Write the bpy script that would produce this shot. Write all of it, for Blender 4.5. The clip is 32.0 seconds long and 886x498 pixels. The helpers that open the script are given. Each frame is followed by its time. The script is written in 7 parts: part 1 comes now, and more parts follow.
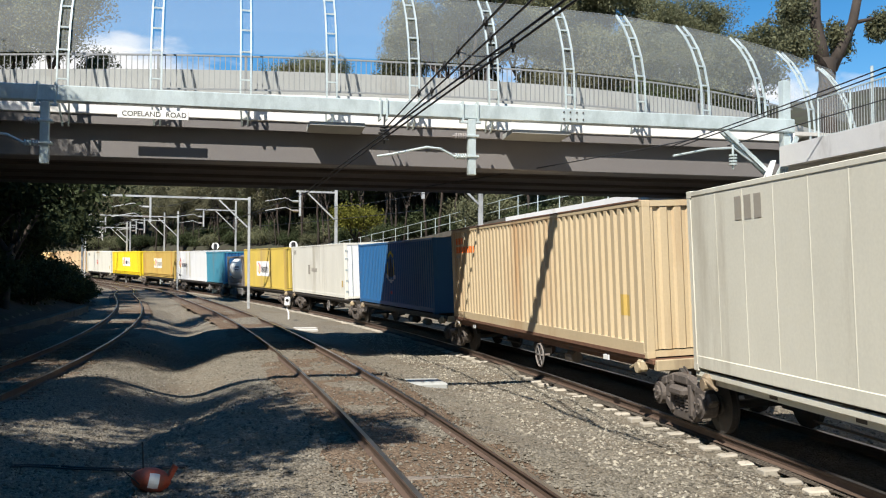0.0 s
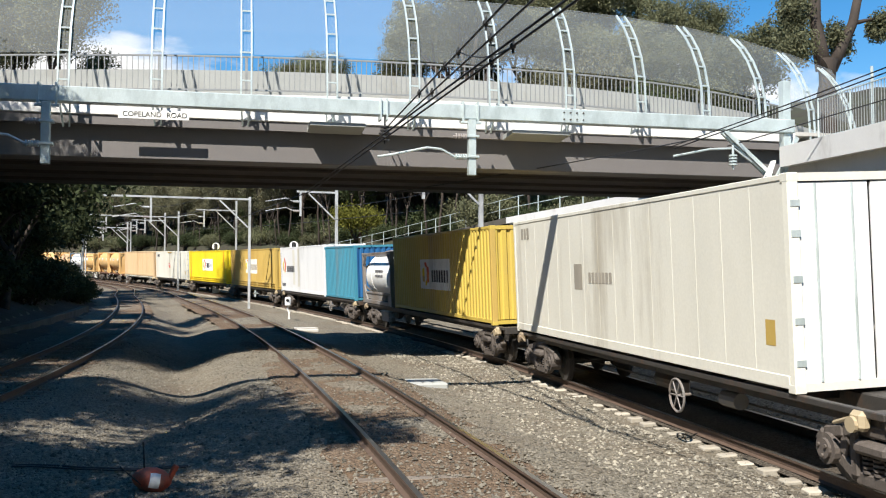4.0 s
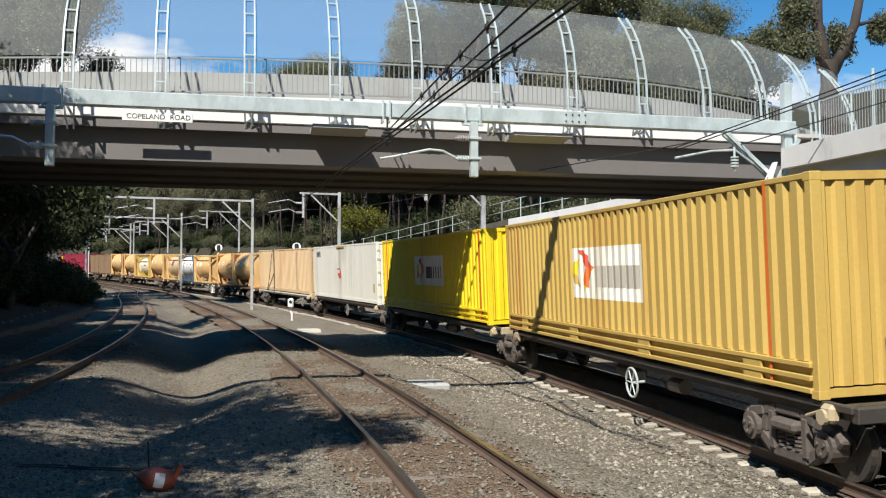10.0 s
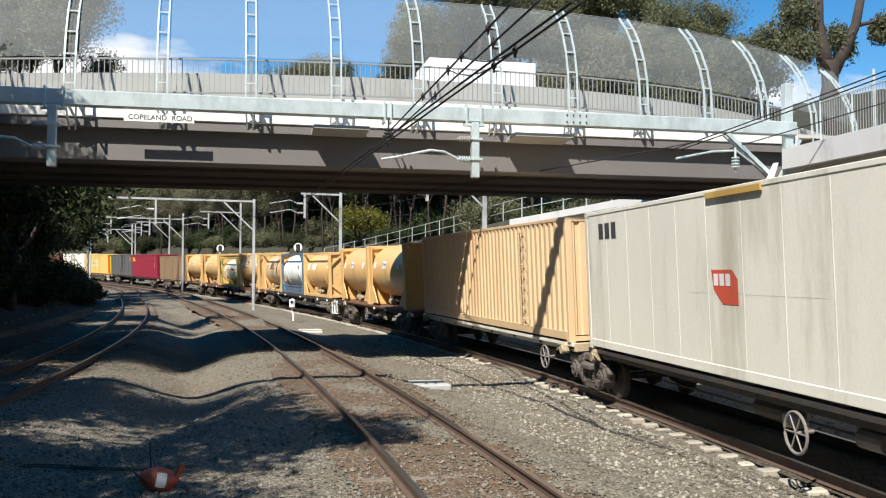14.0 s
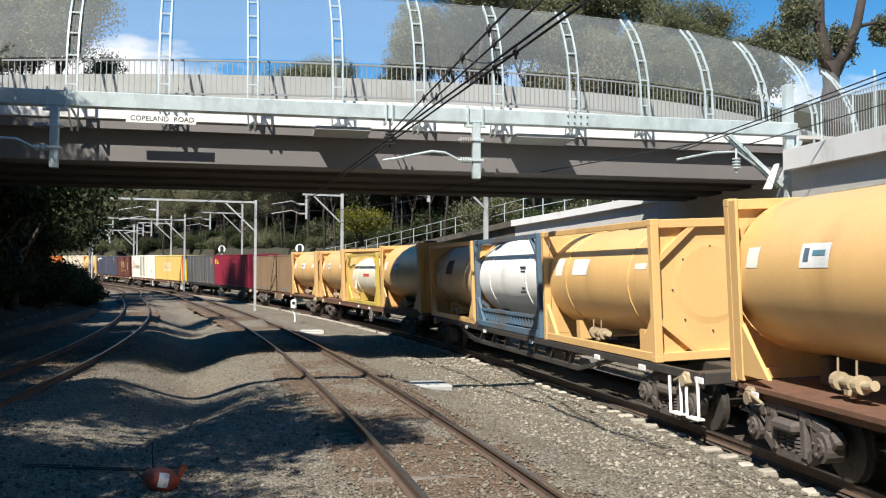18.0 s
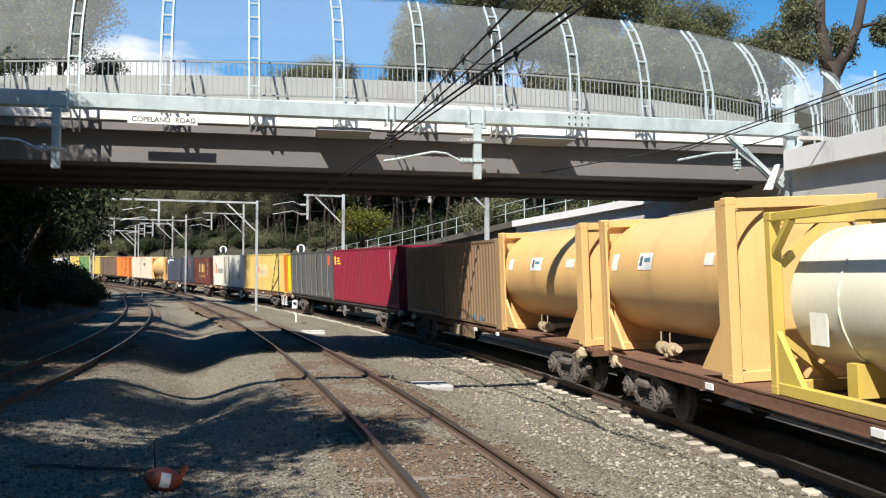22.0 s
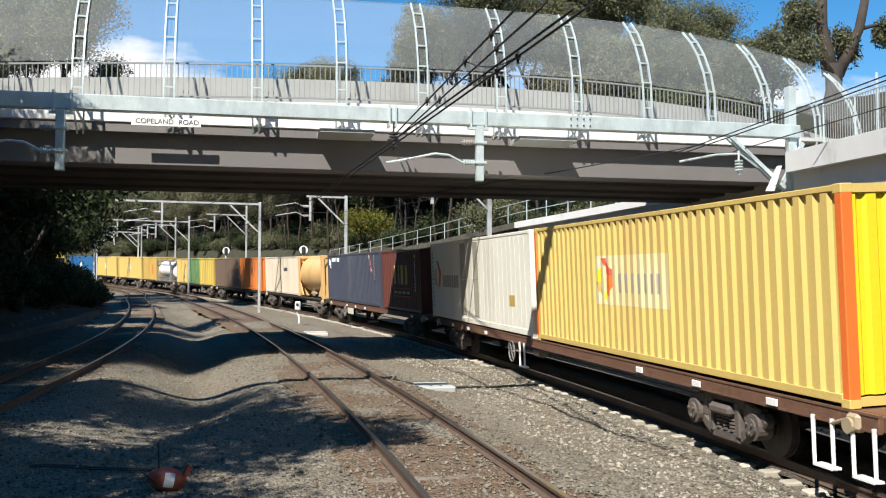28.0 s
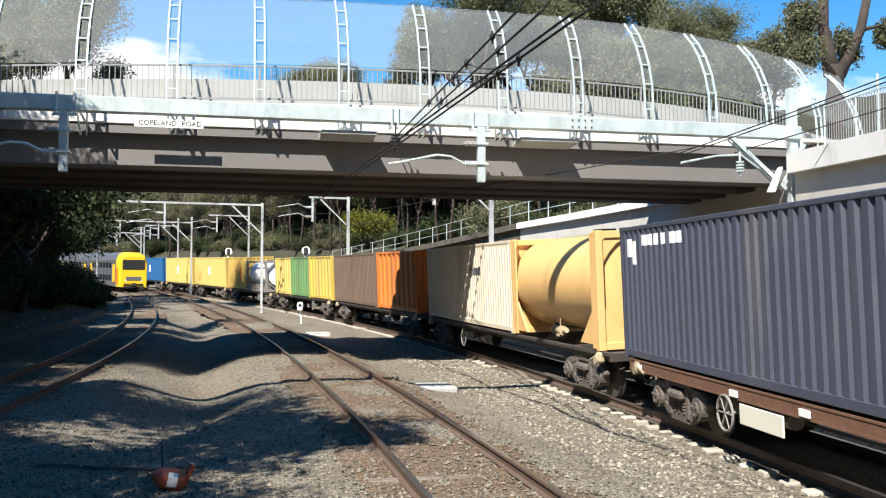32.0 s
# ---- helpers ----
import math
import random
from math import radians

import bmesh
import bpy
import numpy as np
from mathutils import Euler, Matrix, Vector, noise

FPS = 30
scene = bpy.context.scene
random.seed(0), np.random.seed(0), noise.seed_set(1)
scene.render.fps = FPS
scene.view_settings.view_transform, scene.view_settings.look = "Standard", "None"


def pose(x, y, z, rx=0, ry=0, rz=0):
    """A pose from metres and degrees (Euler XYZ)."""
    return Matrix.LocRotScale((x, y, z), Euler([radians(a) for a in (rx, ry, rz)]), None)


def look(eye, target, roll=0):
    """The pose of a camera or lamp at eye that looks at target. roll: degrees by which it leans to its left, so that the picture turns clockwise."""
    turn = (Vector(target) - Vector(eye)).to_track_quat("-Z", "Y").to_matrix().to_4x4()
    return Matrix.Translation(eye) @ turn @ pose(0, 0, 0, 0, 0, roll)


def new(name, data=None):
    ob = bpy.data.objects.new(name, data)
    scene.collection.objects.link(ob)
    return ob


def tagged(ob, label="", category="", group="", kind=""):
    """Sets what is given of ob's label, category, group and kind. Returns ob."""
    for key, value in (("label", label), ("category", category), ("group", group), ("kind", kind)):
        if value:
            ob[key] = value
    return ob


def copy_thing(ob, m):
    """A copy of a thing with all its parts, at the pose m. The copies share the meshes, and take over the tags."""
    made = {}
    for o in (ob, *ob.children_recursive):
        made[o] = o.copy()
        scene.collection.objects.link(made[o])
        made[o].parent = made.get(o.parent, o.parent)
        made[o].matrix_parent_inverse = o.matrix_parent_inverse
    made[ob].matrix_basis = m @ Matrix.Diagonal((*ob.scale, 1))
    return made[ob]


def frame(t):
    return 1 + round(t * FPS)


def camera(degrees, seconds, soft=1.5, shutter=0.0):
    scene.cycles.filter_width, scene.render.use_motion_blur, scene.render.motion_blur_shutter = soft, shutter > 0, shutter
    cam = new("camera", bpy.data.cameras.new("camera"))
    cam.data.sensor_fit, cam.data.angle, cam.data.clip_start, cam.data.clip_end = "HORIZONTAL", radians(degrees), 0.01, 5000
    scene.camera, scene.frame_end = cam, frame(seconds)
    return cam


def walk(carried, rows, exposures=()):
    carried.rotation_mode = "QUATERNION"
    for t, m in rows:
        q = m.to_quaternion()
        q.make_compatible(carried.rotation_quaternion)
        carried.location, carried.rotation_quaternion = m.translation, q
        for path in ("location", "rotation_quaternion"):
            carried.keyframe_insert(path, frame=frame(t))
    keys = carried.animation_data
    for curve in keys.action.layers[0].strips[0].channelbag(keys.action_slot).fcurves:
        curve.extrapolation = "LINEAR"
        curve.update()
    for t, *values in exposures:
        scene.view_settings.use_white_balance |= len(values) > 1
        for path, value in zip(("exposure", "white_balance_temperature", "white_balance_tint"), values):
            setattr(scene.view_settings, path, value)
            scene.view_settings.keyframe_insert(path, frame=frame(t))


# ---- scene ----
# Axes: y runs forward along the line of sight, x to the right, z up from the rail heads of the middle track.
FOV = 50.3
EYE = (0.0, 0.0, 2.416)


def cam_row(t, yaw, pitch, eye=EYE, roll=0.0):
    return (t, pose(eye[0], eye[1], eye[2], 90 + pitch, 0, yaw) @ pose(0, 0, 0, 0, 0, roll))


cam = camera(FOV, 32.0, 1.15)
PATH = [(0, -0.172, 2.574, (-0.012, 0.113, 2.414)), (3.5, -0.155, 2.574, (-0.009, 0.090, 2.417)), (5.5, -0.078, 2.622, (-0.004, 0.062, 2.413)),
        (9, 0.0, 2.659, (0.0, 0.0, 2.416)), (14.5, 0.111, 2.694, (0.007, -0.056, 2.418)), (16.5, 0.169, 2.723, (0.013, -0.079, 2.418)),
        (19, 0.205, 2.736, (0.014, -0.112, 2.421)), (22, 0.264, 2.757, (0.019, -0.143, 2.423)), (25.5, 0.359, 2.799, (0.028, -0.177, 2.421)),
        (27.5, 0.409, 2.819, (0.028, -0.209, 2.425)), (30, 0.507, 2.862, (0.038, -0.248, 2.424)), (32, 0.566, 2.868, (0.043, -0.299, 2.430))]
CAM_ROWS = [cam_row(*row) for row in PATH]
STOPS = [(0, 0.70), (1.2, 0.80), (2.4, 0.88), (3.0, 0.93), (3.6, 0.85), (6, 0.76), (12, 0.54), (13, 0.55), (13.9, 0.72), (16, 0.75), (22.8, 0.82), (24.6, 1.09), (26, 1.05), (27.8, 0.80), (30.2, 0.80), (31.4, 1.10), (32, 1.12)]
walk(cam, CAM_ROWS, [(t, e, 6750, 10) for t, e in STOPS])

# ---- light ----
SUN_HEADING = 23.0      # the light travels this many degrees to the right of forward
SUN_HEIGHT = 47.0
world = bpy.data.worlds.new("world")
scene.world = world
world.use_nodes = True
wn, wl = world.node_tree.nodes, world.node_tree.links
wn.clear()
sky = wn.new("ShaderNodeTexSky")
sky.sky_type = "NISHITA"
sky.sun_disc = False
sky.sun_elevation = radians(SUN_HEIGHT)
sky.sun_rotation = radians(180 + SUN_HEADING)
sky.air_density = 1.0
sky.dust_density = 0.0
sky.ozone_density = 2.5
tc = wn.new("ShaderNodeTexCoord")
mp = wn.new("ShaderNodeMapping")
mp.inputs["Scale"].default_value = (1.0, 1.0, 2.6)
mp.inputs["Location"].default_value = (0.35, 0.1, 0.0)
cn = wn.new("ShaderNodeTexNoise")
cn.inputs["Scale"].default_value = 3.2
cn.inputs["Detail"].default_value = 7
cn.inputs["Roughness"].default_value = 0.55
cr = wn.new("ShaderNodeValToRGB")
cr.color_ramp.elements[0].position = 0.44
cr.color_ramp.elements[1].position = 0.54
mix = wn.new("ShaderNodeMix")
mix.data_type = "RGBA"
bgn = wn.new("ShaderNodeBackground")
bgn.inputs["Strength"].default_value = 0.05
out = wn.new("ShaderNodeOutputWorld")
wl.new(tc.outputs["Generated"], mp.inputs["Vector"])
wl.new(mp.outputs[0], cn.inputs["Vector"])
sx = wn.new("ShaderNodeSeparateXYZ")
wl.new(tc.outputs["Generated"], sx.inputs[0])
low = wn.new("ShaderNodeMath")
low.operation = "SUBTRACT"
low.inputs[1].default_value = 0.19
wl.new(sx.outputs["Z"], low.inputs[0])
lab = wn.new("ShaderNodeMath")
lab.operation = "ABSOLUTE"
wl.new(low.outputs[0], lab.inputs[0])
lmu = wn.new("ShaderNodeMath")
lmu.operation = "MULTIPLY_ADD"
lmu.inputs[1].default_value = -1.7
wl.new(lab.outputs[0], lmu.inputs[0])
wl.new(cn.outputs["Fac"], lmu.inputs[2])
wl.new(lmu.outputs[0], cr.inputs["Fac"])
wl.new(cr.outputs["Color"], mix.inputs[0])
hs = wn.new("ShaderNodeHueSaturation")
hs.inputs["Saturation"].default_value = 1.42
hs.inputs["Value"].default_value = 1.75
wl.new(sky.outputs[0], hs.inputs["Color"])
wl.new(hs.outputs[0], mix.inputs[6])
mix.inputs[7].default_value = (12.5, 12.8, 13.2, 1)
wl.new(mix.outputs[2], bgn.inputs["Color"])
wl.new(bgn.outputs[0], out.inputs["Surface"])

sun = new("sun", bpy.data.lights.new("sun", "SUN"))
sun.data.energy = 5.0
sun.data.angle = radians(0.55)
sun.data.color = (1.0, 0.97, 0.915)
_hd = radians(SUN_HEADING)
_el = radians(SUN_HEIGHT)
SUN_DIR = Vector((math.sin(_hd) * math.cos(_el), math.cos(_hd) * math.cos(_el), -math.sin(_el)))
sun.matrix_basis = look((0, 0, 60), Vector((0, 0, 60)) + SUN_DIR)


# ---- materials ----
MATS = {}


def mat(name, colour, rough=0.6, metal=0.0, spread=0.25, scale=3.0, fine=40.0, bump=0.15, dirt=None, dirt_at=0.6, streak=1.0,
        vary=0.0, spec=0.5):
    """A painted, worn or stony surface: two scales of variation, stains and relief."""
    if name in MATS:
        return MATS[name]
    m = bpy.data.materials.new(name)
    m.use_nodes = True
    nt, ln = m.node_tree.nodes, m.node_tree.links
    b = nt["Principled BSDF"]
    b.inputs["Roughness"].default_value = rough
    b.inputs["Metallic"].default_value = metal
    b.inputs["Specular IOR Level"].default_value = spec
    co = nt.new("ShaderNodeTexCoord")
    ma = nt.new("ShaderNodeMapping")
    ma.inputs["Scale"].default_value = (1, 1, streak)
    ln.new(co.outputs["Object"], ma.inputs["Vector"])
    n1 = nt.new("ShaderNodeTexNoise")
    n1.inputs["Scale"].default_value = scale
    n1.inputs["Detail"].default_value = 6
    n1.inputs["Roughness"].default_value = 0.65
    n2 = nt.new("ShaderNodeTexNoise")
    n2.inputs["Scale"].default_value = fine
    n2.inputs["Detail"].default_value = 3
    ln.new(ma.outputs[0], n1.inputs["Vector"])
    ln.new(co.outputs["Object"], n2.inputs["Vector"])
    ad = nt.new("ShaderNodeMath")
    ad.operation = "MULTIPLY_ADD"
    ad.inputs[1].default_value = 0.6
    ln.new(n1.outputs["Fac"], ad.inputs[0])
    sc = nt.new("ShaderNodeMath")
    sc.operation = "MULTIPLY"
    sc.inputs[1].default_value = 0.4
    ln.new(n2.outputs["Fac"], sc.inputs[0])
    ln.new(sc.outputs[0], ad.inputs[2])
    rp = nt.new("ShaderNodeValToRGB")
    lo = [max(c * (1 - spread), 0) for c in colour]
    hi = [min(c * (1 + spread), 1) for c in colour]
    rp.color_ramp.elements[0].position, rp.color_ramp.elements[1].position = 0.3, 0.7
    rp.color_ramp.elements[0].color, rp.color_ramp.elements[1].color = (*lo, 1), (*hi, 1)
    ln.new(ad.outputs[0], rp.inputs["Fac"])
    last = rp.outputs["Color"]
    if dirt:
        n3 = nt.new("ShaderNodeTexNoise")
        n3.inputs["Scale"].default_value = scale * 0.7
        n3.inputs["Detail"].default_value = 8
        n3.inputs["Roughness"].default_value = 0.7
        m2 = nt.new("ShaderNodeMapping")
        m2.inputs["Scale"].default_value = (1, 1, streak * 0.5)
        m2.inputs["Location"].default_value = (3.1, 1.7, 0.4)
        ln.new(co.outputs["Object"], m2.inputs["Vector"])
        ln.new(m2.outputs[0], n3.inputs["Vector"])
        r3 = nt.new("ShaderNodeValToRGB")
        r3.color_ramp.elements[0].position, r3.color_ramp.elements[1].position = dirt_at - 0.08, dirt_at + 0.12
        ln.new(n3.outputs["Fac"], r3.inputs["Fac"])
        mx = nt.new("ShaderNodeMix")
        mx.data_type = "RGBA"
        ln.new(r3.outputs["Color"], mx.inputs[0])
        ln.new(last, mx.inputs[6])
        mx.inputs[7].default_value = (*dirt, 1)
        last = mx.outputs[2]
    if vary:
        oi = nt.new("ShaderNodeObjectInfo")
        hs = nt.new("ShaderNodeHueSaturation")
        mr = nt.new("ShaderNodeMapRange")
        mr.inputs["To Min"].default_value, mr.inputs["To Max"].default_value = 1 - vary, 1 + vary
        ln.new(oi.outputs["Random"], mr.inputs["Value"])
        ln.new(mr.outputs[0], hs.inputs["Value"])
        ln.new(last, hs.inputs["Color"])
        last = hs.outputs["Color"]
    ln.new(last, b.inputs["Base Color"])
    if bump:
        bp = nt.new("ShaderNodeBump")
        bp.inputs["Strength"].default_value = bump
        bp.inputs["Distance"].default_value = 0.02
        ln.new(ad.outputs[0], bp.inputs["Height"])
        ln.new(bp.outputs[0], b.inputs["Normal"])
    MATS[name] = m
    return m


def ballast_mat(name, c_lo, c_hi, brown):
    """Crushed stone: each stone its own tone, with relief, over broad stains."""
    m = bpy.data.materials.new(name)
    m.use_nodes = True
    nt, ln = m.node_tree.nodes, m.node_tree.links
    b = nt["Principled BSDF"]
    b.inputs["Roughness"].default_value = 0.95
    b.inputs["Specular IOR Level"].default_value = 0.2
    co = nt.new("ShaderNodeTexCoord")
    vo = nt.new("ShaderNodeTexVoronoi")
    vo.inputs["Scale"].default_value = 26
    ln.new(co.outputs["Object"], vo.inputs["Vector"])
    sep = nt.new("ShaderNodeSeparateColor")
    ln.new(vo.outputs["Color"], sep.inputs[0])
    rp = nt.new("ShaderNodeValToRGB")
    rp.color_ramp.elements[0].color, rp.color_ramp.elements[1].color = (*c_lo, 1), (*c_hi, 1)
    ln.new(sep.outputs[0], rp.inputs["Fac"])
    n1 = nt.new("ShaderNodeTexNoise")
    n1.inputs["Scale"].default_value = 0.55
    n1.inputs["Detail"].default_value = 9
    n1.inputs["Roughness"].default_value = 0.7
    ln.new(co.outputs["Object"], n1.inputs["Vector"])
    r1 = nt.new("ShaderNodeValToRGB")
    r1.color_ramp.elements[0].position, r1.color_ramp.elements[1].position = 0.46, 0.66
    ln.new(n1.outputs["Fac"], r1.inputs["Fac"])
    mx = nt.new("ShaderNodeMix")
    mx.data_type = "RGBA"
    mk = nt.new("ShaderNodeMath")
    mk.operation = "MULTIPLY"
    mk.inputs[1].default_value = 0.75
    ln.new(r1.outputs["Color"], mk.inputs[0])
    ln.new(mk.outputs[0], mx.inputs[0])
    ln.new(rp.outputs["Color"], mx.inputs[6])
    mx.inputs[7].default_value = (*brown, 1)
    ln.new(mx.outputs[2], b.inputs["Base Color"])
    n2 = nt.new("ShaderNodeTexNoise")
    n2.inputs["Scale"].default_value = 9
    n2.inputs["Detail"].default_value = 5
    ln.new(co.outputs["Object"], n2.inputs["Vector"])
    ad = nt.new("ShaderNodeMath")
    ad.operation = "SUBTRACT"
    ln.new(n2.outputs["Fac"], ad.inputs[0])
    ln.new(vo.outputs["Distance"], ad.inputs[1])
    bp = nt.new("ShaderNodeBump")
    bp.inputs["Strength"].default_value = 1.0
    bp.inputs["Distance"].default_value = 0.035
    ln.new(ad.outputs[0], bp.inputs["Height"])
    ln.new(bp.outputs[0], b.inputs["Normal"])
    MATS[name] = m
    return m


def leaf_mat(name, colour, spread=0.45):
    m = bpy.data.materials.new(name)
    m.use_nodes = True
    nt, ln = m.node_tree.nodes, m.node_tree.links
    b = nt["Principled BSDF"]
    b.inputs["Roughness"].default_value = 0.75
    b.inputs["Specular IOR Level"].default_value = 0.2
    ge = nt.new("ShaderNodeNewGeometry")
    rp = nt.new("ShaderNodeValToRGB")
    rp.color_ramp.elements[0].color = (*[c * (1 - spread) for c in colour], 1)
    rp.color_ramp.elements[1].color = (*[c * (1 + spread) for c in colour], 1)
    ln.new(ge.outputs["Random Per Island"], rp.inputs["Fac"])
    oi = nt.new("ShaderNodeObjectInfo")
    hs = nt.new("ShaderNodeHueSaturation")
    mr = nt.new("ShaderNodeMapRange")
    mr.inputs["To Min"].default_value, mr.inputs["To Max"].default_value = 0.7, 1.35
    ln.new(oi.outputs["Random"], mr.inputs["Value"])
    ln.new(mr.outputs[0], hs.inputs["Value"])
    ln.new(rp.outputs["Color"], hs.inputs["Color"])
    ln.new(hs.outputs["Color"], b.inputs["Base Color"])
    tr = nt.new("ShaderNodeBsdfTranslucent")
    ln.new(hs.outputs["Color"], tr.inputs["Color"])
    ms = nt.new("ShaderNodeMixShader")
    ms.inputs[0].default_value = 0.3
    ln.new(b.outputs[0], ms.inputs[1])
    ln.new(tr.outputs[0], ms.inputs[2])
    ln.new(ms.outputs[0], nt["Material Output"].inputs["Surface"])
    MATS[name] = m
    return m


GALV = mat("galvanised", (0.55, 0.62, 0.61), 0.38, 0.3, 0.16, 2.0, 30, 0.05, (0.40, 0.46, 0.45), 0.54)
GALV_OLD = mat("weathered_galvanised", (0.46, 0.47, 0.46), 0.55, 0.2, 0.2, 2.0, 30, 0.05, (0.24, 0.24, 0.23), 0.56)
STEEL_DARK = mat("dark_steel", (0.06, 0.055, 0.05), 0.6, 0.3, 0.3, 4, 40, 0.2, (0.12, 0.07, 0.045), 0.6)
BOGIE = mat("bogie_casting", (0.102, 0.085, 0.073), 0.75, 0.0, 0.35, 5, 40, 0.35, (0.055, 0.045, 0.038), 0.58)
RUST = mat("rust", (0.15, 0.075, 0.045), 0.8, 0.1, 0.35, 5, 50, 0.3)
RAIL_SIDE = mat("rail_side", (0.10, 0.066, 0.048), 0.75, 0.1, 0.3, 5, 50, 0.2)
RAIL_TOP = mat("rail_running_face", (0.30, 0.27, 0.24), 0.28, 0.9, 0.1, 6, 60, 0.02)
CONC = mat("concrete", (0.50, 0.48, 0.44), 0.85, 0, 0.10, 0.9, 25, 0.12, (0.33, 0.31, 0.28), 0.64)
BARRIER = mat("barrier_concrete", (0.335, 0.345, 0.33), 0.85, 0, 0.10, 0.9, 25, 0.12, (0.25, 0.24, 0.215), 0.6)
BALUSTER = mat("baluster_paint", (0.27, 0.28, 0.28), 0.5, 0.2, 0.1, 3, 30, 0.02)
CONC_PALE = mat("pale_concrete", (0.70, 0.69, 0.66), 0.85, 0, 0.08, 0.8, 25, 0.1, (0.45, 0.43, 0.39), 0.66)
# stained brown underside, its colour darkened further to stand for shade
SOFFIT = mat("shaded_brown_soffit", (0.05, 0.04, 0.035), 0.85, 0, 0.25, 0.8, 20, 0.1, (0.03, 0.025, 0.022), 0.6)
GIRDER = mat("girder_paint", (0.150, 0.139, 0.134), 0.6, 0, 0.08, 0.8, 20, 0.05, (0.125, 0.118, 0.112), 0.66)
SLEEPER_C = mat("concrete_sleeper", (0.42, 0.385, 0.32), 0.9, 0, 0.15, 3, 40, 0.3, (0.32, 0.27, 0.21), 0.58, vary=0.18)
SLEEPER_T = mat("timber_sleeper", (0.20, 0.17, 0.14), 0.9, 0, 0.3, 4, 40, 0.5, (0.13, 0.09, 0.06), 0.5, vary=0.25)
BALLAST = ballast_mat("ballast_bed", (0.105, 0.093, 0.072), (0.285, 0.255, 0.20), (0.155, 0.12, 0.085))
BROWN_BED = ballast_mat("rusty_ballast", (0.08, 0.056, 0.038), (0.235, 0.172, 0.12), (0.13, 0.083, 0.05))
WHITE = mat("white_paint", (0.78, 0.78, 0.76), 0.5, 0, 0.05, 2, 30, 0.03)
BLACK = mat("black_paint", (0.02, 0.02, 0.02), 0.5, 0, 0.2, 3, 30, 0.05)
WIRE = mat("cable", (0.014, 0.014, 0.016), 0.6, 0.0, 0.2, 4, 30, 0)
PORCELAIN = mat("insulator", (0.30, 0.27, 0.25), 0.25, 0, 0.2, 4, 30, 0)
BARK = mat("bark", (0.042, 0.031, 0.024), 0.9, 0, 0.4, 2, 25, 0.6, (0.085, 0.068, 0.054), 0.64)
LEAF_A = leaf_mat("eucalypt_leaf", (0.132, 0.136, 0.075), 0.28)
MOSSY = mat("mossy_concrete", (0.10, 0.088, 0.07), 0.9, 0, 0.3, 1.5, 25, 0.3, (0.05, 0.05, 0.03), 0.55)
LITTER = mat("leaf_litter", (0.034, 0.029, 0.019), 0.95, 0, 0.5, 0.6, 6, 0.6, (0.036, 0.040, 0.017), 0.5)
LEAF_B = leaf_mat("dark_leaf", (0.048, 0.062, 0.027), 0.35)
LEAF_C = leaf_mat("wattle_leaf", (0.17, 0.17, 0.03))


# ---- building helpers ----
def part(name, bm, material, parent=None, label="", loc=None):
    me = bpy.data.meshes.new(name)
    bm.to_mesh(me)
    bm.free()
    me.materials.append(material)
    ob = new(name, me)
    if parent is not None:
        ob.parent = parent
    if loc is not None:
        ob.matrix_basis = loc
    if label:
        tagged(ob, label)
    return ob


def shared(name, me, parent, m):
    ob = new(name, me)
    ob.parent = parent
    ob.matrix_basis = m
    return ob


def empty(name, m, label, category, group="", kind=""):
    ob = new(name)
    ob.matrix_basis = m
    return tagged(ob, label, category, group, kind)


def box(bm, c, s, rot=None, bevel=0.0):
    m = Matrix.Translation(c) @ (rot.to_4x4() if rot is not None else Matrix()) @ Matrix.Diagonal((s[0], s[1], s[2], 1))
    r = bmesh.ops.create_cube(bm, size=1.0, matrix=m)
    if bevel:
        es = list({e for v in r["verts"] for e in v.link_edges})
        bmesh.ops.bevel(bm, geom=es, offset=bevel, segments=1, affect="EDGES", profile=0.5)
    return bm


def span(bm, a, b, w, d=None, sides=0, bevel=0.0):
    """A bar from a to b: square of w x d, or round with so many sides and diameter w."""
    a, b = Vector(a), Vector(b)
    v = b - a
    q = v.to_track_quat("Z", "Y").to_matrix()
    if sides:
        m = Matrix.Translation((a + b) / 2) @ q.to_4x4()
        bmesh.ops.create_cone(bm, cap_ends=True, segments=sides, radius1=w / 2, radius2=(d or w) / 2, depth=v.length, matrix=m)
    else:
        box(bm, (a + b) / 2, (w, d or w, v.length), q, bevel)
    return bm


def tube(bm, pts, r, sides=6, taper=None):
    """A round tube along points."""
    pts = [Vector(p) for p in pts]
    rings = []
    for i, p in enumerate(pts):
        d = (pts[min(i + 1, len(pts) - 1)] - pts[max(i - 1, 0)]).normalized()
        q = d.to_track_quat("Z", "Y").to_matrix()
        rr = r if taper is None else r + (taper - r) * i / (len(pts) - 1)
        rings.append([bm.verts.new(p + q @ Vector((math.cos(2 * math.pi * k / sides) * rr, math.sin(2 * math.pi * k / sides) * rr, 0)))
                      for k in range(sides)])
    for a, b in zip(rings, rings[1:]):
        for k in range(sides):
            bm.faces.new((a[k], a[(k + 1) % sides], b[(k + 1) % sides], b[k]))
    bm.faces.new(rings[0][::-1])
    bm.faces.new(rings[-1])
    return bm


def loft(bm, rings, close=True, caps=True):
    vs = [[bm.verts.new(p) for p in r] for r in rings]
    n = len(vs[0])
    for a, b in zip(vs, vs[1:]):
        for k in range(n if close else n - 1):
            bm.faces.new((a[k], a[(k + 1) % n], b[(k + 1) % n], b[k]))
    if caps and close:
        bm.faces.new(vs[0][::-1])
        bm.faces.new(vs[-1])
    return bm


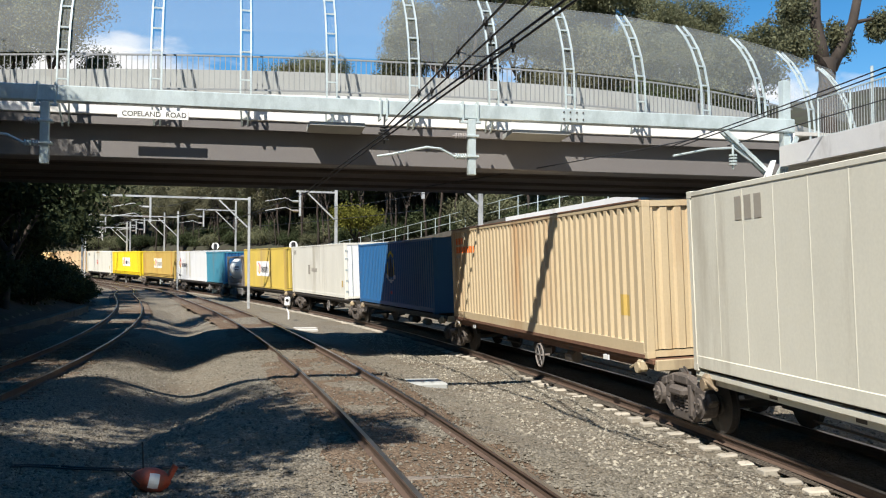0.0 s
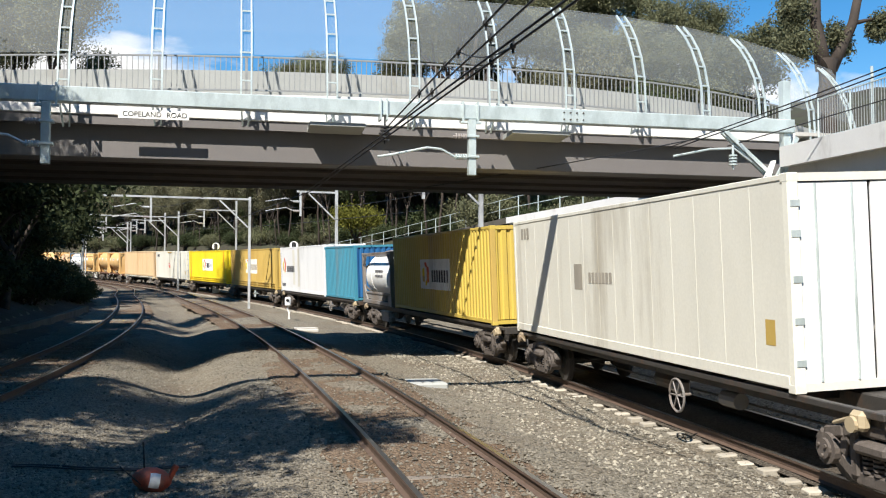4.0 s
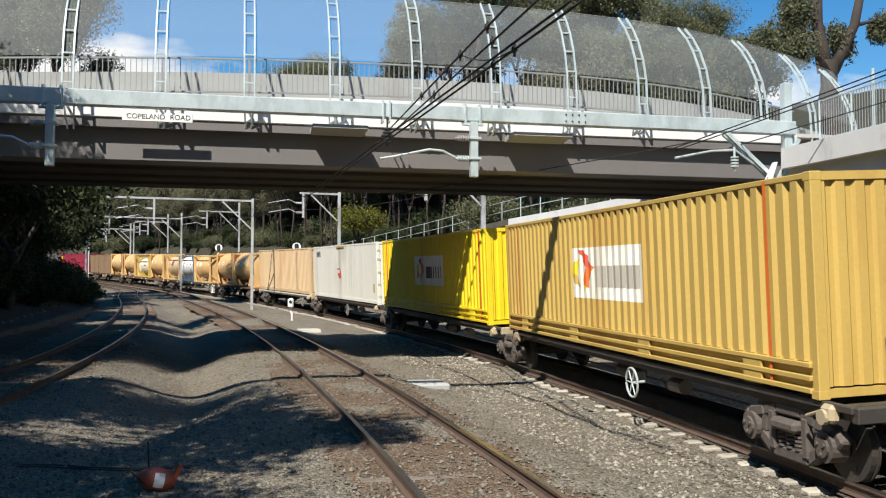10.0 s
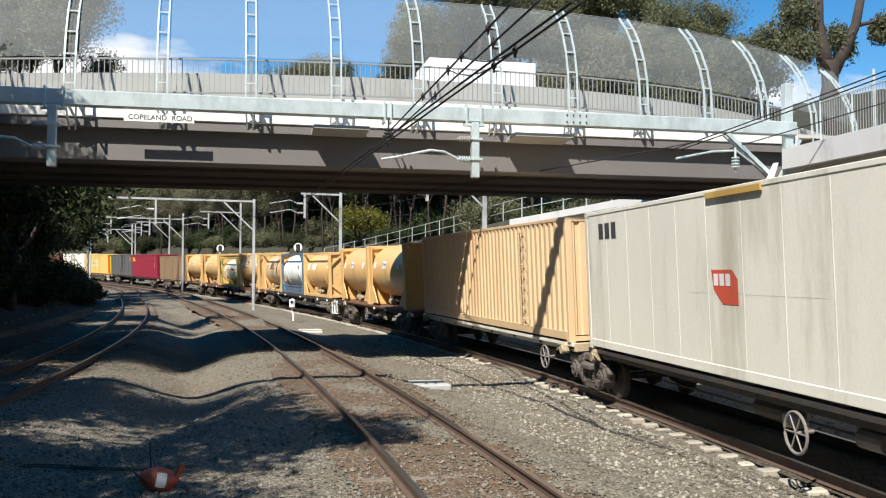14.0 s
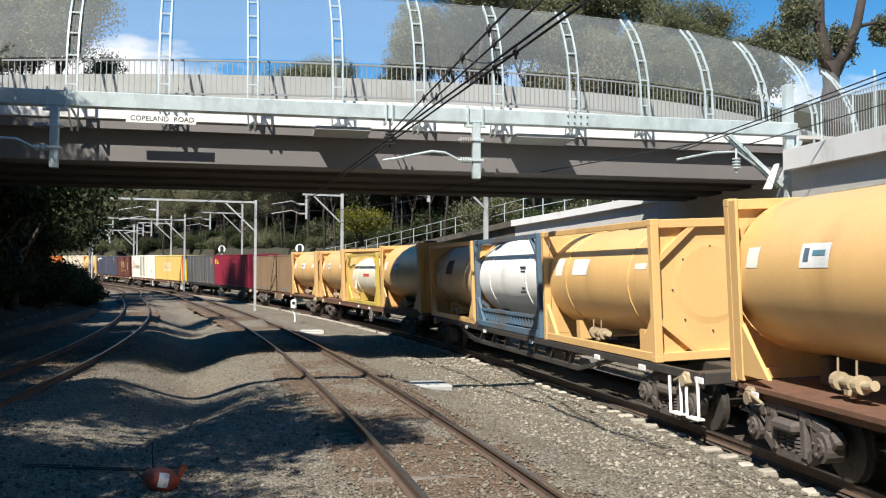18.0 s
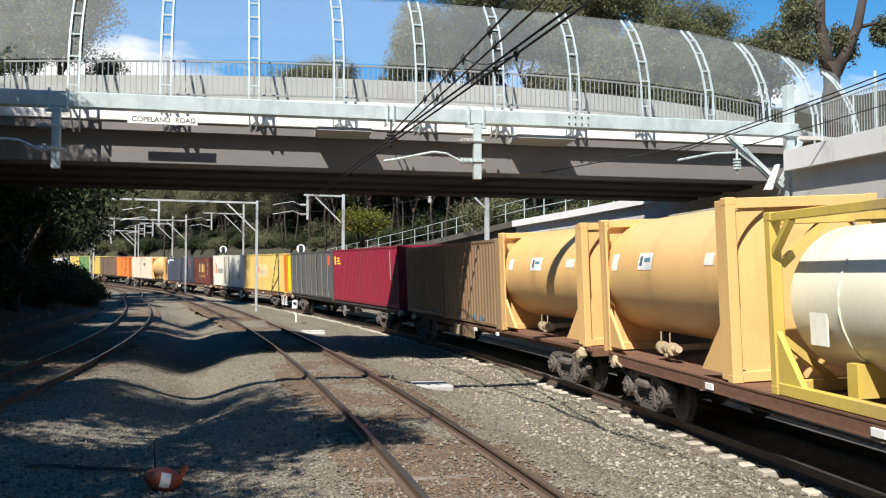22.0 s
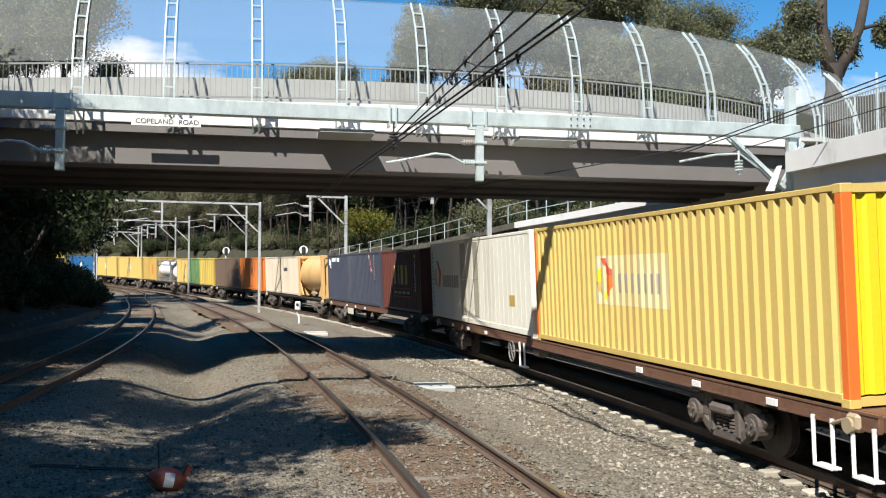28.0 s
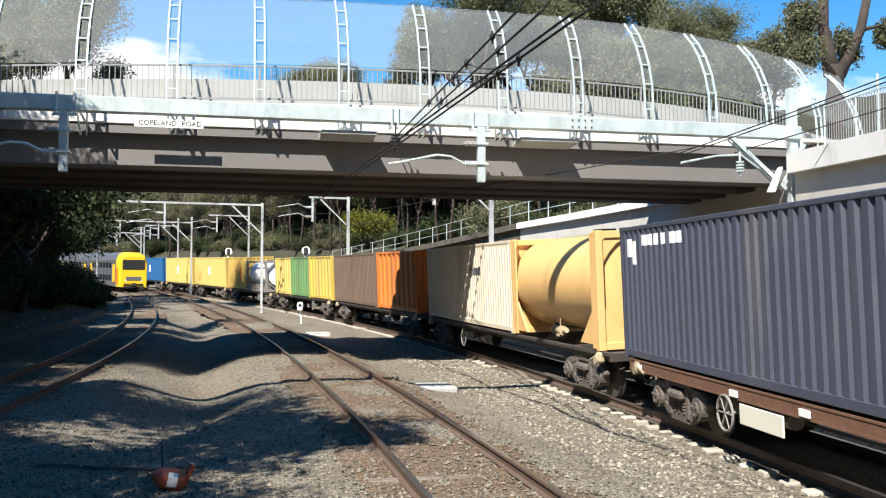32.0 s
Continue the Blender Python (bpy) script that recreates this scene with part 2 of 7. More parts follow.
def smooth(ob):
    for p in ob.data.polygons:
        p.use_smooth = True
    return ob


# ---- the lines of the tracks ----
G1, G2 = 0.01985, 0.0000942


def grade(y):
    """Height of the rail heads: the line climbs away from the eye."""
    if y < 0:
        return G1 * y
    if y > 150:
        return G1 * 150 + G2 * 150 ** 2 + (G1 + 2 * G2 * 150) * (y - 150) * 0.6
    return G1 * y + G2 * y * y


def cubic(c, y):
    return c[0] + c[1] * y + c[2] * y * y + c[3] * y ** 3


C_FREIGHT = (7.538, -0.09618, -0.0029246, 4.4195e-6)
C_MID = (2.746, -0.19598, -0.0016725, 2.9424e-6)
C_LEFT = (-7.292, -0.05939, -0.0028734, 7.0018e-6)
Z_FREIGHT = -0.20


def x_freight(y):
    if y < 0:
        return C_FREIGHT[0] + C_FREIGHT[1] * y
    if y > 140:
        return cubic(C_FREIGHT, 140) - 0.655 * (y - 140) - 0.010 * min(y - 140, 60) ** 2 - 1.2 * max(0, y - 200)
    return cubic(C_FREIGHT, y)


def x_mid(y):
    if y < 0:
        return C_MID[0] + C_MID[1] * y
    far = x_freight(y) - 4.5
    if y > 100:
        return far
    k = max(0.0, (y - 70) / 30)
    k = k * k * (3 - 2 * k)
    return cubic(C_MID, y) * (1 - k) + far * k


def x_left(y):
    if y < 0:
        return C_LEFT[0] + C_LEFT[1] * y
    far = x_freight(y) - 6.6
    if y > 112:
        return far
    k = max(0.0, (y - 76) / 36)
    k = k * k * (3 - 2 * k)
    return cubic(C_LEFT, y) * (1 - k) + far * k


class Line:
    """A track's centre line by distance along it; 0 is abreast of the eye."""

    def __init__(self, fx, z0, cant=0.0, lo=-420.0, hi=420.0, step=0.5):
        ys = np.arange(lo, hi, step)
        xs = np.array([fx(y) for y in ys])
        s = np.concatenate([[0], np.cumsum(np.hypot(np.diff(xs), np.diff(ys)))])
        self.y, self.x = ys, xs
        self.s = s - np.interp(0.0, ys, s)
        self.z0, self.cant, self.fx = z0, cant, fx

    def at(self, s):
        y = float(np.interp(s, self.s, self.y))
        return Vector((float(np.interp(s, self.s, self.x)), y, grade(y) + self.z0))

    def place(self, s0, s1):
        """Pose whose x axis points from s1 back to s0 (towards the eye's end), centred between them."""
        a, b = self.at(s0), self.at(s1)
        ax = (a - b).normalized()
        ay = Vector((0, 0, 1)).cross(ax).normalized()
        az = ax.cross(ay)
        m = Matrix((ax, ay, az)).transposed().to_4x4()
        m.translation = (a + b) / 2
        return m @ Matrix.Rotation(self.cant, 4, "X")


FREIGHT = Line(x_freight, Z_FREIGHT, 0.0446)
MID = Line(x_mid, 0.0)
LEFT = Line(x_left, 0.0)
# ---- ground ----
def ground_z(x, y):
    z = grade(min(y, 150)) - 0.19
    xf = x_freight(y)
    k = min(max((x - (xf - 4.2)) / 2.0, 0), 1)
    z += (Z_FREIGHT - 0.09) * k * k * (3 - 2 * k)
    z += 0.05 * noise.noise((x * 0.35, y * 0.35, 0)) + 0.05 * noise.noise((x * 0.85, y * 0.85, 9)) + 0.022 * noise.noise((x * 1.9, y * 1.9, 3))
    # shallow drains between the tracks
    if 10 < y < 75:
        fade = min(max((y - 12.5) / 5, 0), 1) * min(max((75 - y) / 15, 0), 1)
        xm, xl = x_mid(y), x_left(y)
        z -= fade * 0.46 * math.exp(-((x - (xl * 0.5 + xm * 0.5) + 0.3 * math.sin(y * 0.5)) / 1.15) ** 2)
        z -= fade * 0.27 * math.exp(-((x - (xm * 0.62 + xf * 0.38) + 0.2 * math.sin(y * 0.7)) / 0.95) ** 2)
    # heaps of spoil between the left and the middle track
    for hx, hy, hr, hh in HEAPS:
        d = ((x - hx) ** 2 + (y - hy) ** 2 * 0.5) / hr ** 2
        if d < 4:
            z += hh * math.exp(-d * 1.6)
    xl = x_left(y)
    if x < xl - 2.6:
        e = xl - 2.6 - x
        z += min(e * 0.28, 5.0) * min(1, e / 2)
    xw = wall_x(y)
    if x > xw:
        z += min((x - xw) * 3.0, 6.3 - grade(min(y, 150)) + 0.3) if y < 36 else 0
    if y > 36:
        e = x - (xf + 10.2)
        if e > 0:
            z += min(e * 4.0, 4.8) + max(0, min(e - 2, 60)) * 0.28
    if y > 162:
        z += min((y - 162) * 0.3, 15)
    return z


HEAPS = [(-9.6, 29.5, 1.3, 0.22), (-5.0, 29.0, 1.2, 0.12), (1.9, 27.5, 1.2, 0.15), (-12.0, 41, 1.6, 0.22), (-8.4, 22.5, 1.0, 0.12), (-9.5, 47, 1.4, 0.2), (-7.0, 36, 1.2, 0.15)]


def wall_x(y):
    return 12.9 - 0.06 * y


def build_ground():
    ys = list(np.arange(-60, 2, 4.0)) + list(np.arange(2, 12, 0.22)) + list(np.arange(12, 40, 0.35)) + list(np.arange(40, 90, 0.9)) + list(np.arange(90, 220, 3.0)) + [260, 330, 450, 700, 1200, 2500]
    nx = 210
    us = np.linspace(-1, 1, nx)
    bm = bmesh.new()
    rows = []
    for y in ys:
        half = max(22.0, 0.75 * abs(y) + 8)
        row = []
        for u in us:
            x = (abs(u) ** 1.25) * math.copysign(1, u) * half + (x_freight(min(max(y, 0), 120)) * 0.5 if y > 0 else 0)
            if abs(u) > 0.985:
                x *= 12
            row.append(bm.verts.new((x, y, ground_z(x, y))))
        rows.append(row)
    for a, b in zip(rows, rows[1:]):
        for k in range(nx - 1):
            bm.faces.new((a[k], a[k + 1], b[k + 1], b[k]))
    ob = part("ground", bm, BALLAST)
    ob.data.materials.append(LITTER)
    for p in ob.data.polygons:
        x, y = p.center.x, p.center.y
        if x < x_left(y) - 4.4 or x > x_freight(y) + (9.5 if y > 30 else 11) or y > 168:
            p.material_index = 1
    smooth(ob)
    tagged(ob, "grey ballast and trodden cinder ground between the tracks", "ground", "", "structure")


build_ground()


# ---- tracks ----
def rail_mesh(line, side, s0, s1, step):
    prof = [(-0.035, 0), (0.035, 0), (0.035, -0.035), (0.009, -0.05), (0.009, -0.13), (0.065, -0.155), (-0.065, -0.155), (-0.009, -0.13), (-0.009, -0.05), (-0.035, -0.035)]
    bm = bmesh.new()
    rings = []
    for s in np.arange(s0, s1, step):
        m = line.place(s - 0.5, s + 0.5)
        rings.append([m @ Vector((0, side * 0.7525 + a, b)) for a, b in prof])
    loft(bm, rings)
    return bm


def build_track(name, line, sl_mat, n_near, s_first, pitch, width, bury, label, far):
    th = empty(name, Matrix(), label, "railway track", "", "structure")
    for side in (-1, 1):
        ob = part("rail", rail_mesh(line, side, -12, 200, 0.8), RAIL_SIDE, th)
        ob.data.materials.append(RAIL_TOP)
        nf = len(ob.data.polygons)
        k = 0
        for p in ob.data.polygons:
            if k % 10 == 0 and k < nf - 2:
                p.material_index = 1
            k += 1
    bm = box(bmesh.new(), (0, 0, -0.11), (0.23, width, 0.22), None, 0.02)
    me = bpy.data.meshes.new("sleeper")
    bm.to_mesh(me)
    bm.free()
    me.materials.append(sl_mat)
    rnd = random.Random(5)
    for k in range(n_near):
        s = s_first + k * pitch
        m = line.place(s - 0.4, s + 0.4) @ pose(rnd.uniform(-0.02, 0.02), 0, -bury - 0.035 * rnd.random(), rnd.uniform(-0.6, 0.6), rnd.uniform(-1.5, 1.5), rnd.uniform(-1.5, 1.5))
        shared("sleeper", me, th, m)
    bm = bmesh.new()
    s = s_first + n_near * pitch
    while s < far:
        m = line.place(s - 0.4, s + 0.4) @ pose(0, 0, -bury - 0.11)
        bmesh.ops.create_cube(bm, size=1, matrix=m @ Matrix.Diagonal((0.23, width, 0.22, 1)))
        s += pitch
    ob = part("sleepers_beyond", bm, sl_mat, th)
    tagged(ob, "", "", "", "stuff")
    return th


build_track("track_freight", FREIGHT, SLEEPER_C, 100, 6.0, 0.62, 2.22, 0.178, "canted track with pale concrete sleepers in grey ballast", 110)
build_track("track_middle", MID, SLEEPER_T, 90, 4.0, 0.65, 2.4, 0.178, "rusty-sided track on half-buried timber sleepers", 100)
build_track("track_left", LEFT, SLEEPER_T, 80, 14.0, 0.65, 2.4, 0.17, "track curving away on dark timber sleepers", 110)


# ---- bridge ----
BX, BY, BR = 0.0, 27.0, 13.0
BM = pose(BX, BY, 0, 0, 0, BR)
X0, X1 = -24.0, 12.0
bridge = empty("road_bridge", BM, "concrete road bridge with curved mesh screens and railings", "bridge", "", "structure")


def edge_at(u):
    """Set-back and rise of the deck edge at u along the bridge: it swings back at one end and has a slight crest."""
    return 0.02 * max(0.0, u - 4.0) ** 2, 0.18 - 0.0028 * u * u


def edge_strip(name, u0, u1, y, z, w, h, material, label=""):
    """A strip of section w x h that follows the deck edge."""
    rings = []
    n = int((u1 - u0) / 0.8)
    for k in range(n + 1):
        u = u0 + (u1 - u0) * k / n
        d, c = edge_at(u)
        rings.append([(u, y + d + a * w / 2, z + c + b * h / 2) for a, b in ((-1, -1), (1, -1), (1, 1), (-1, 1))])
    bm = bmesh.new()
    loft(bm, rings)
    bmesh.ops.recalc_face_normals(bm, faces=bm.faces)
    return part(name, bm, material, bridge, label)


bm = box(bmesh.new(), ((X0 + X1) / 2, 5.4, 7.52), (X1 - X0, 9.22, 0.56), None, 0.02)
part("deck", bm, CONC_PALE, bridge)
part("fascia", box(bmesh.new(), ((X0 + X1) / 2, 0.94, 7.11), (X1 - X0, 0.2, 0.25)), GIRDER, bridge)
# front girder in plain paint; inner girders and slab carry the shade in their colour
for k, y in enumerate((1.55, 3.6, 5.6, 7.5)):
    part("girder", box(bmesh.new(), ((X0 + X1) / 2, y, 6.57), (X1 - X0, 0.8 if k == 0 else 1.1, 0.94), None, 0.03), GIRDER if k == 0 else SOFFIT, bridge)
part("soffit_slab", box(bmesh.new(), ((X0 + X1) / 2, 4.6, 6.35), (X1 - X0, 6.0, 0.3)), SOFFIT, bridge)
edge_strip("edge_kerb", X0, X1, 0.94, 7.80, 0.30, 0.18, CONC_PALE)
edge_strip("traffic_barrier", X0, X1 + 4, 1.85, 8.22, 0.34, 1.08, BARRIER, "grey concrete traffic barrier")
part("far_barrier", box(bmesh.new(), ((X0 + X1) / 2, 9.8, 8.30), (X1 - X0, 0.3, 1.0), None, 0.04), CONC, bridge)
for x0, x1 in ((-3.75, -2.2), (2.1, 3.9)):
    bm = bmesh.new()
    prof = [(-0.05, 7.02), (0.95, 6.96), (0.95, 7.12), (-0.05, 7.12)]
    loft(bm, [[(x0, y - 0.1, z) for y, z in prof], [(x1, y - 0.1, z) for y, z in prof]])
    bmesh.ops.recalc_face_normals(bm, faces=bm.faces)
    part("edge_bracket", bm, BARRIER, bridge, "pale wedge-shaped bracket under the deck edge")
# railing
for z in (8.97, 8.02):
    edge_strip("fence_rail", X0, X1 + 1, 0.86, z, 0.05, 0.045, BALUSTER)
bm = box(bmesh.new(), (0, 0, 0.475), (0.02, 0.03, 0.95))
bal = bpy.data.meshes.new("baluster")
bm.to_mesh(bal)
bm.free()
bal.materials.append(BALUSTER)
for k in range(190):
    u = -15.5 + k * 0.148
    d, c = edge_at(u)
    shared("baluster", bal, bridge, pose(u, 0.86 + d, 8.02 + c))
for k in range(15):
    d, c = edge_at(-22.1 + k * 2.375)
    part("fence_post", box(bmesh.new(), (-22.1 + k * 2.375, 0.86 + d, 8.43 + c), (0.05, 0.05, 1.1)), BALUSTER, bridge)
# curved ladder posts and mesh screens
ARC = [(0.18, 7.70), (0.18, 7.9), (0.24, 8.9), (0.42, 9.6), (0.72, 10.25), (1.06, 10.75), (1.45, 11.15)]


def arc_at(z, ya=0.0):
    zs = [p[1] for p in ARC]
    return float(np.interp(z, zs, [p[0] for p in ARC]))


def ladder_post():
    bm = bmesh.new()
    for x in (-0.14, 0.14):
        pts = [(x, y, z) for y, z in ARC]
        for a, b in zip(pts, pts[1:]):
            span(bm, a, (b[0], b[1], b[2] + 0.01), 0.045, 0.06)
    for z in (8.15, 8.95, 9.6, 10.25, 10.75):
        y = arc_at(z)
        span(bm, (-0.14, y, z), (0.14, y, z), 0.04, 0.04)
    for x in (-0.14, 0.14):
        span(bm, (x, 0.16, 7.71), (x, 0.80, 7.71), 0.05)
        span(bm, (x, 0.44, 7.69), (x * 0.55, 0.84, 7.0), 0.045)
    me = bpy.data.meshes.new("screen_post")
    bm.to_mesh(me)
    bm.free()
    me.materials.append(GALV)
    return me


LPOST = ladder_post()
LX = [-10.23 + 2.375 * k for k in range(-3, 12)]
for x in LX:
    d, c = edge_at(x)
    shared("screen_post", LPOST, bridge, pose(x, d, c, 0, 0, math.degrees(math.atan(0.04 * max(0.0, x - 4.0)))))
MESH = bpy.data.materials.new("fine_mesh_screen")
MESH.use_nodes = True
_n, _l = MESH.node_tree.nodes, MESH.node_tree.links
_tr = _n.new("ShaderNodeBsdfTransparent")
_mx = _n.new("ShaderNodeMixShader")
_n["Principled BSDF"].inputs["Base Color"].default_value = (0.50, 0.54, 0.54, 1)
_n["Principled BSDF"].inputs["Roughness"].default_value = 0.5
_mx.inputs[0].default_value = 0.17
_l.new(_tr.outputs[0], _mx.inputs[1])
_l.new(_n["Principled BSDF"].outputs[0], _mx.inputs[2])
_l.new(_mx.outputs[0], _n["Material Output"].inputs["Surface"])
for a, b in zip(LX, LX[1:]):
    bm = bmesh.new()
    r = [[(x, y + 0.05 + edge_at(x)[0], z + edge_at(x)[1]) for y, z in ARC[2:]] for x in (a + 0.004, b - 0.004)]
    loft(bm, r, False)
    ob = part("mesh_screen", bm, MESH, bridge, "clear grey mesh screen, see-through")
    ob.visible_shadow = False
part("screen_edge", tube(bmesh.new(), [(x, 1.47 + edge_at(x)[0], 11.15 + edge_at(x)[1]) for x in LX], 0.008, 6), BALUSTER, bridge)
# abutment
part("abutment", box(bmesh.new(), (12.4, 5.8, 3.6), (1.6, 9.2, 6.9), None, 0.03), CONC, bridge)
part("abutment", box(bmesh.new(), (-24.6, 4.8, 3.6), (1.6, 9.2, 6.9), None, 0.03), CONC, bridge)
edge_strip("footway", X0, X1, 1.35, 7.72, 0.8, 0.1, CONC)

# name board under the beam
sign = empty("name_board", BM @ pose(-7.93, 0.46, 7.29), "white name board with black lettering", "sign")
part("board", box(bmesh.new(), (0, 0, -0.06), (1.86, 0.03, 0.25), None, 0.008), WHITE, sign)
for word, wx in (("COPELAND", -0.31), ("ROAD", 0.60)):
    cu = bpy.data.curves.new("lettering", "FONT")
    cu.body = word
    cu.size = 0.195
    cu.align_x, cu.align_y = "CENTER", "CENTER"
    cu.extrude = 0.003
    tmp = new("tmp", cu)
    dg = bpy.context.evaluated_depsgraph_get()
    lm = bpy.data.meshes.new_from_object(tmp.evaluated_get(dg))
    bpy.data.objects.remove(tmp)
    lm.materials.clear()
    lm.materials.append(BLACK)
    shared("lettering", lm, sign, pose(wx, -0.02, -0.06, 90))

# ---- overhead wiring at the bridge ----
PM = BM @ pose(0, -0.22, 0)
portal = empty("wiring_portal", PM, "galvanised overhead wiring beam on a steel mast", "railway mast")
part("beam", box(bmesh.new(), (-4.4, -0.02, 7.54), (31.2, 0.30, 0.42), None, 0.025), GALV, portal)
for x in (3.6,):
    for i in range(4):
        for j in (-0.1, 0.1):
            part("bolt", span(bmesh.new(), (x + i * 0.2, -0.17, 7.54 + j), (x + i * 0.2, -0.20, 7.54 + j), 0.05, None, 8), STEEL_DARK, portal)
part("mast", box(bmesh.new(), (10.98, 0.05, 4.65), (0.26, 0.26, 8.66), None, 0.01), GALV, portal, "tall square galvanised mast")


def dropper(x, ztop, zbot, th, y=-0.28, arm=-1.0):
    bm = bmesh.new()
    box(bm, (x, y, (ztop + zbot) / 2), (0.22, 0.2, ztop - zbot), None, 0.012)
    part("dropper", bm, GALV, th)
    bm = bmesh.new()
    for dx in (-0.22, 0.22):
        box(bm, (x + dx, -0.02, 7.54), (0.05, 0.40, 0.56))
    box(bm, (x, -0.2, 7.22), (0.6, 0.12, 0.06))
    part("clamp", bm, GALV, th)
    for z in (zbot + 1.1, zbot + 0.52):
        bm = bmesh.new()
        for k in range(5):
            span(bm, (x - 0.16 - k * 0.07, y, z), (x - 0.20 - k * 0.07, y, z), 0.17, None, 12)
        span(bm, (x - 0.1, y, z), (x - 0.55, y, z), 0.06, None, 8)
        part("insulator", bm, PORCELAIN if z > zbot + 1 else GALV, th)
        part("bracket", box(bmesh.new(), (x + 0.02, y, z), (0.34, 0.3, 0.07), None, 0.01), GALV, th)
    part("steady_arm", tube(bmesh.new(), [(x - 0.5, y, zbot + 0.52), (x - 0.9, y, zbot + 0.72), (x - 1.3, y, zbot + 0.75), (x - 2.3, y, zbot + 0.52), (x - 2.7, y, zbot + 0.45)], 0.035, 8), GALV, th)


dropper(-10.52, 7.28, 5.68, portal)
dropper(0.78, 7.28, 5.70, portal)
bm = bmesh.new()
for y in (-0.25, -0.05):
    span(bm, (8.75, y, 7.28), (10.55, y, 5.75), 0.09, 0.12)
part("knee_brace", bm, GALV, portal)
part("knee_brace", span(bmesh.new(), (11.3, -0.1, 7.2), (10.5, -0.1, 5.8), 0.1, 0.12), GALV, portal)
part("outrigger", tube(bmesh.new(), [(9.6, -0.3, 6.35), (9.0, -0.3, 6.75), (8.2, -0.3, 6.7), (7.0, -0.3, 6.45)], 0.035, 8), GALV, portal)
bm = bmesh.new()
for k in range(5):
    span(bm, (-1.72, -0.3, 6.95 - k * 0.09), (-1.72, -0.3, 6.99 - k * 0.09), 0.26 if k != 2 else 0.34, None, 14)
span(bm, (-1.72, -0.3, 7.3), (-1.72, -0.3, 6.5), 0.05, None, 8)
part("hanging_insulator", bm, BLACK, portal)
bm = bmesh.new()
for dx in (-0.09, 0.09):
    box(bm, (-1.72 + dx, -0.02, 7.5), (0.04, 0.42, 0.6))
part("clamp", bm, GALV, portal)

# a second beam above the eye, whose shade crosses the tracks
high = empty("high_wiring_beam", pose(0, 17.3, 0, 0, 0, 13), "high overhead wiring beam between two masts", "railway mast")
part("beam", box(bmesh.new(), (0, 0, 9.2), (27, 0.3, 0.34), None, 0.02), GALV, high)
for x in (-13.4, 13.4):
    part("mast", box(bmesh.new(), (x, 0, 4.6), (0.3, 0.3, 9.4), None, 0.01), GALV, high)


def wires(name, label, runs, r=0.011):
    th = empty(name, Matrix(), label, "overhead wire", "overhead wires")
    for a, b, sag in runs:
        a, b = Vector(a), Vector(b)
        pts = [a.lerp(b, k / 12) - Vector((0, 0, sag * 4 * (k / 12) * (1 - k / 12))) for k in range(13)]
        part("wire", tube(bmesh.new(), pts, r, 5), WIRE, th)
    return th


def on_ray(px, py, z):
    """A place at height z in the line of sight through a picture point of the mid view."""
    p = radians(2.66)
    a, b = (px - 784) / 1670, (441 - py) / 1670
    d = Vector((a, math.cos(p) - b * math.sin(p), math.sin(p) + b * math.cos(p)))
    t = (z - EYE[2]) / d.z
    return Vector(EYE) + d * t


# ---- the freight train ----
SPEED = 9.4
DECK = 1.06
WIDE = 2.438


def paint(name, colour, dirt=(0.20, 0.12, 0.07), at=0.66, rough=0.5, spread=0.09):
    return mat("paint_" + name, colour, rough, 0, spread, 0.9, 20, 0.04, dirt, at - 0.05, 0.3)


P_CREAM = paint("cream", (0.66, 0.64, 0.54), (0.40, 0.36, 0.28), 0.66)
P_TAN = paint("tan", (0.51, 0.405, 0.255), (0.40, 0.25, 0.13), 0.64)
P_BLUE = paint("blue", (0.018, 0.115, 0.28), (0.05, 0.10, 0.18), 0.68)
P_REEFER = paint("reefer", (0.72, 0.70, 0.61), (0.42, 0.38, 0.30), 0.66)
P_YELLOW = paint("yellow", (0.57, 0.42, 0.085), (0.42, 0.30, 0.12), 0.62)
P_TEAL = paint("teal", (0.05, 0.235, 0.325), (0.12, 0.18, 0.20), 0.68)
P_WHITE = paint("white", (0.78, 0.785, 0.775), (0.52, 0.52, 0.50), 0.68)
P_OCHRE = paint("ochre", (0.51, 0.35, 0.095), (0.42, 0.24, 0.06), 0.64)
P_BRIGHT = paint("bright_yellow", (0.78, 0.59, 0.02), (0.6, 0.42, 0.03), 0.70)
P_TANK = paint("tank_tan", (0.69, 0.43, 0.175), (0.52, 0.31, 0.13), 0.68, 0.38)
P_PEACH = paint("peach", (0.62, 0.445, 0.26), (0.48, 0.29, 0.15), 0.66, 0.42)
P_TANKW = paint("tank_white", (0.80, 0.80, 0.77), (0.55, 0.53, 0.48), 0.68, 0.5)
P_CREAMT = paint("tank_cream", (0.70, 0.66, 0.52), (0.48, 0.44, 0.34), 0.66, 0.35)
P_STEELB = paint("steel_blue", (0.085, 0.16, 0.23), (0.12, 0.10, 0.09), 0.58)
P_GREYF = paint("grey_frame", (0.22, 0.21, 0.20), (0.16, 0.12, 0.09), 0.58)
P_MAROON = paint("maroon", (0.24, 0.016, 0.038), (0.18, 0.028, 0.035), 0.66)
P_BROWN = paint("brown", (0.235, 0.16, 0.092), (0.20, 0.12, 0.07), 0.60)
P_GREY = paint("dark_grey", (0.085, 0.09, 0.09), (0.12, 0.11, 0.10), 0.62)
P_PALEY = paint("pale_yellow", (0.61, 0.44, 0.135), (0.5, 0.34, 0.12), 0.66)
P_OLDW = paint("old_white", (0.80, 0.78, 0.68), (0.48, 0.45, 0.37), 0.64)
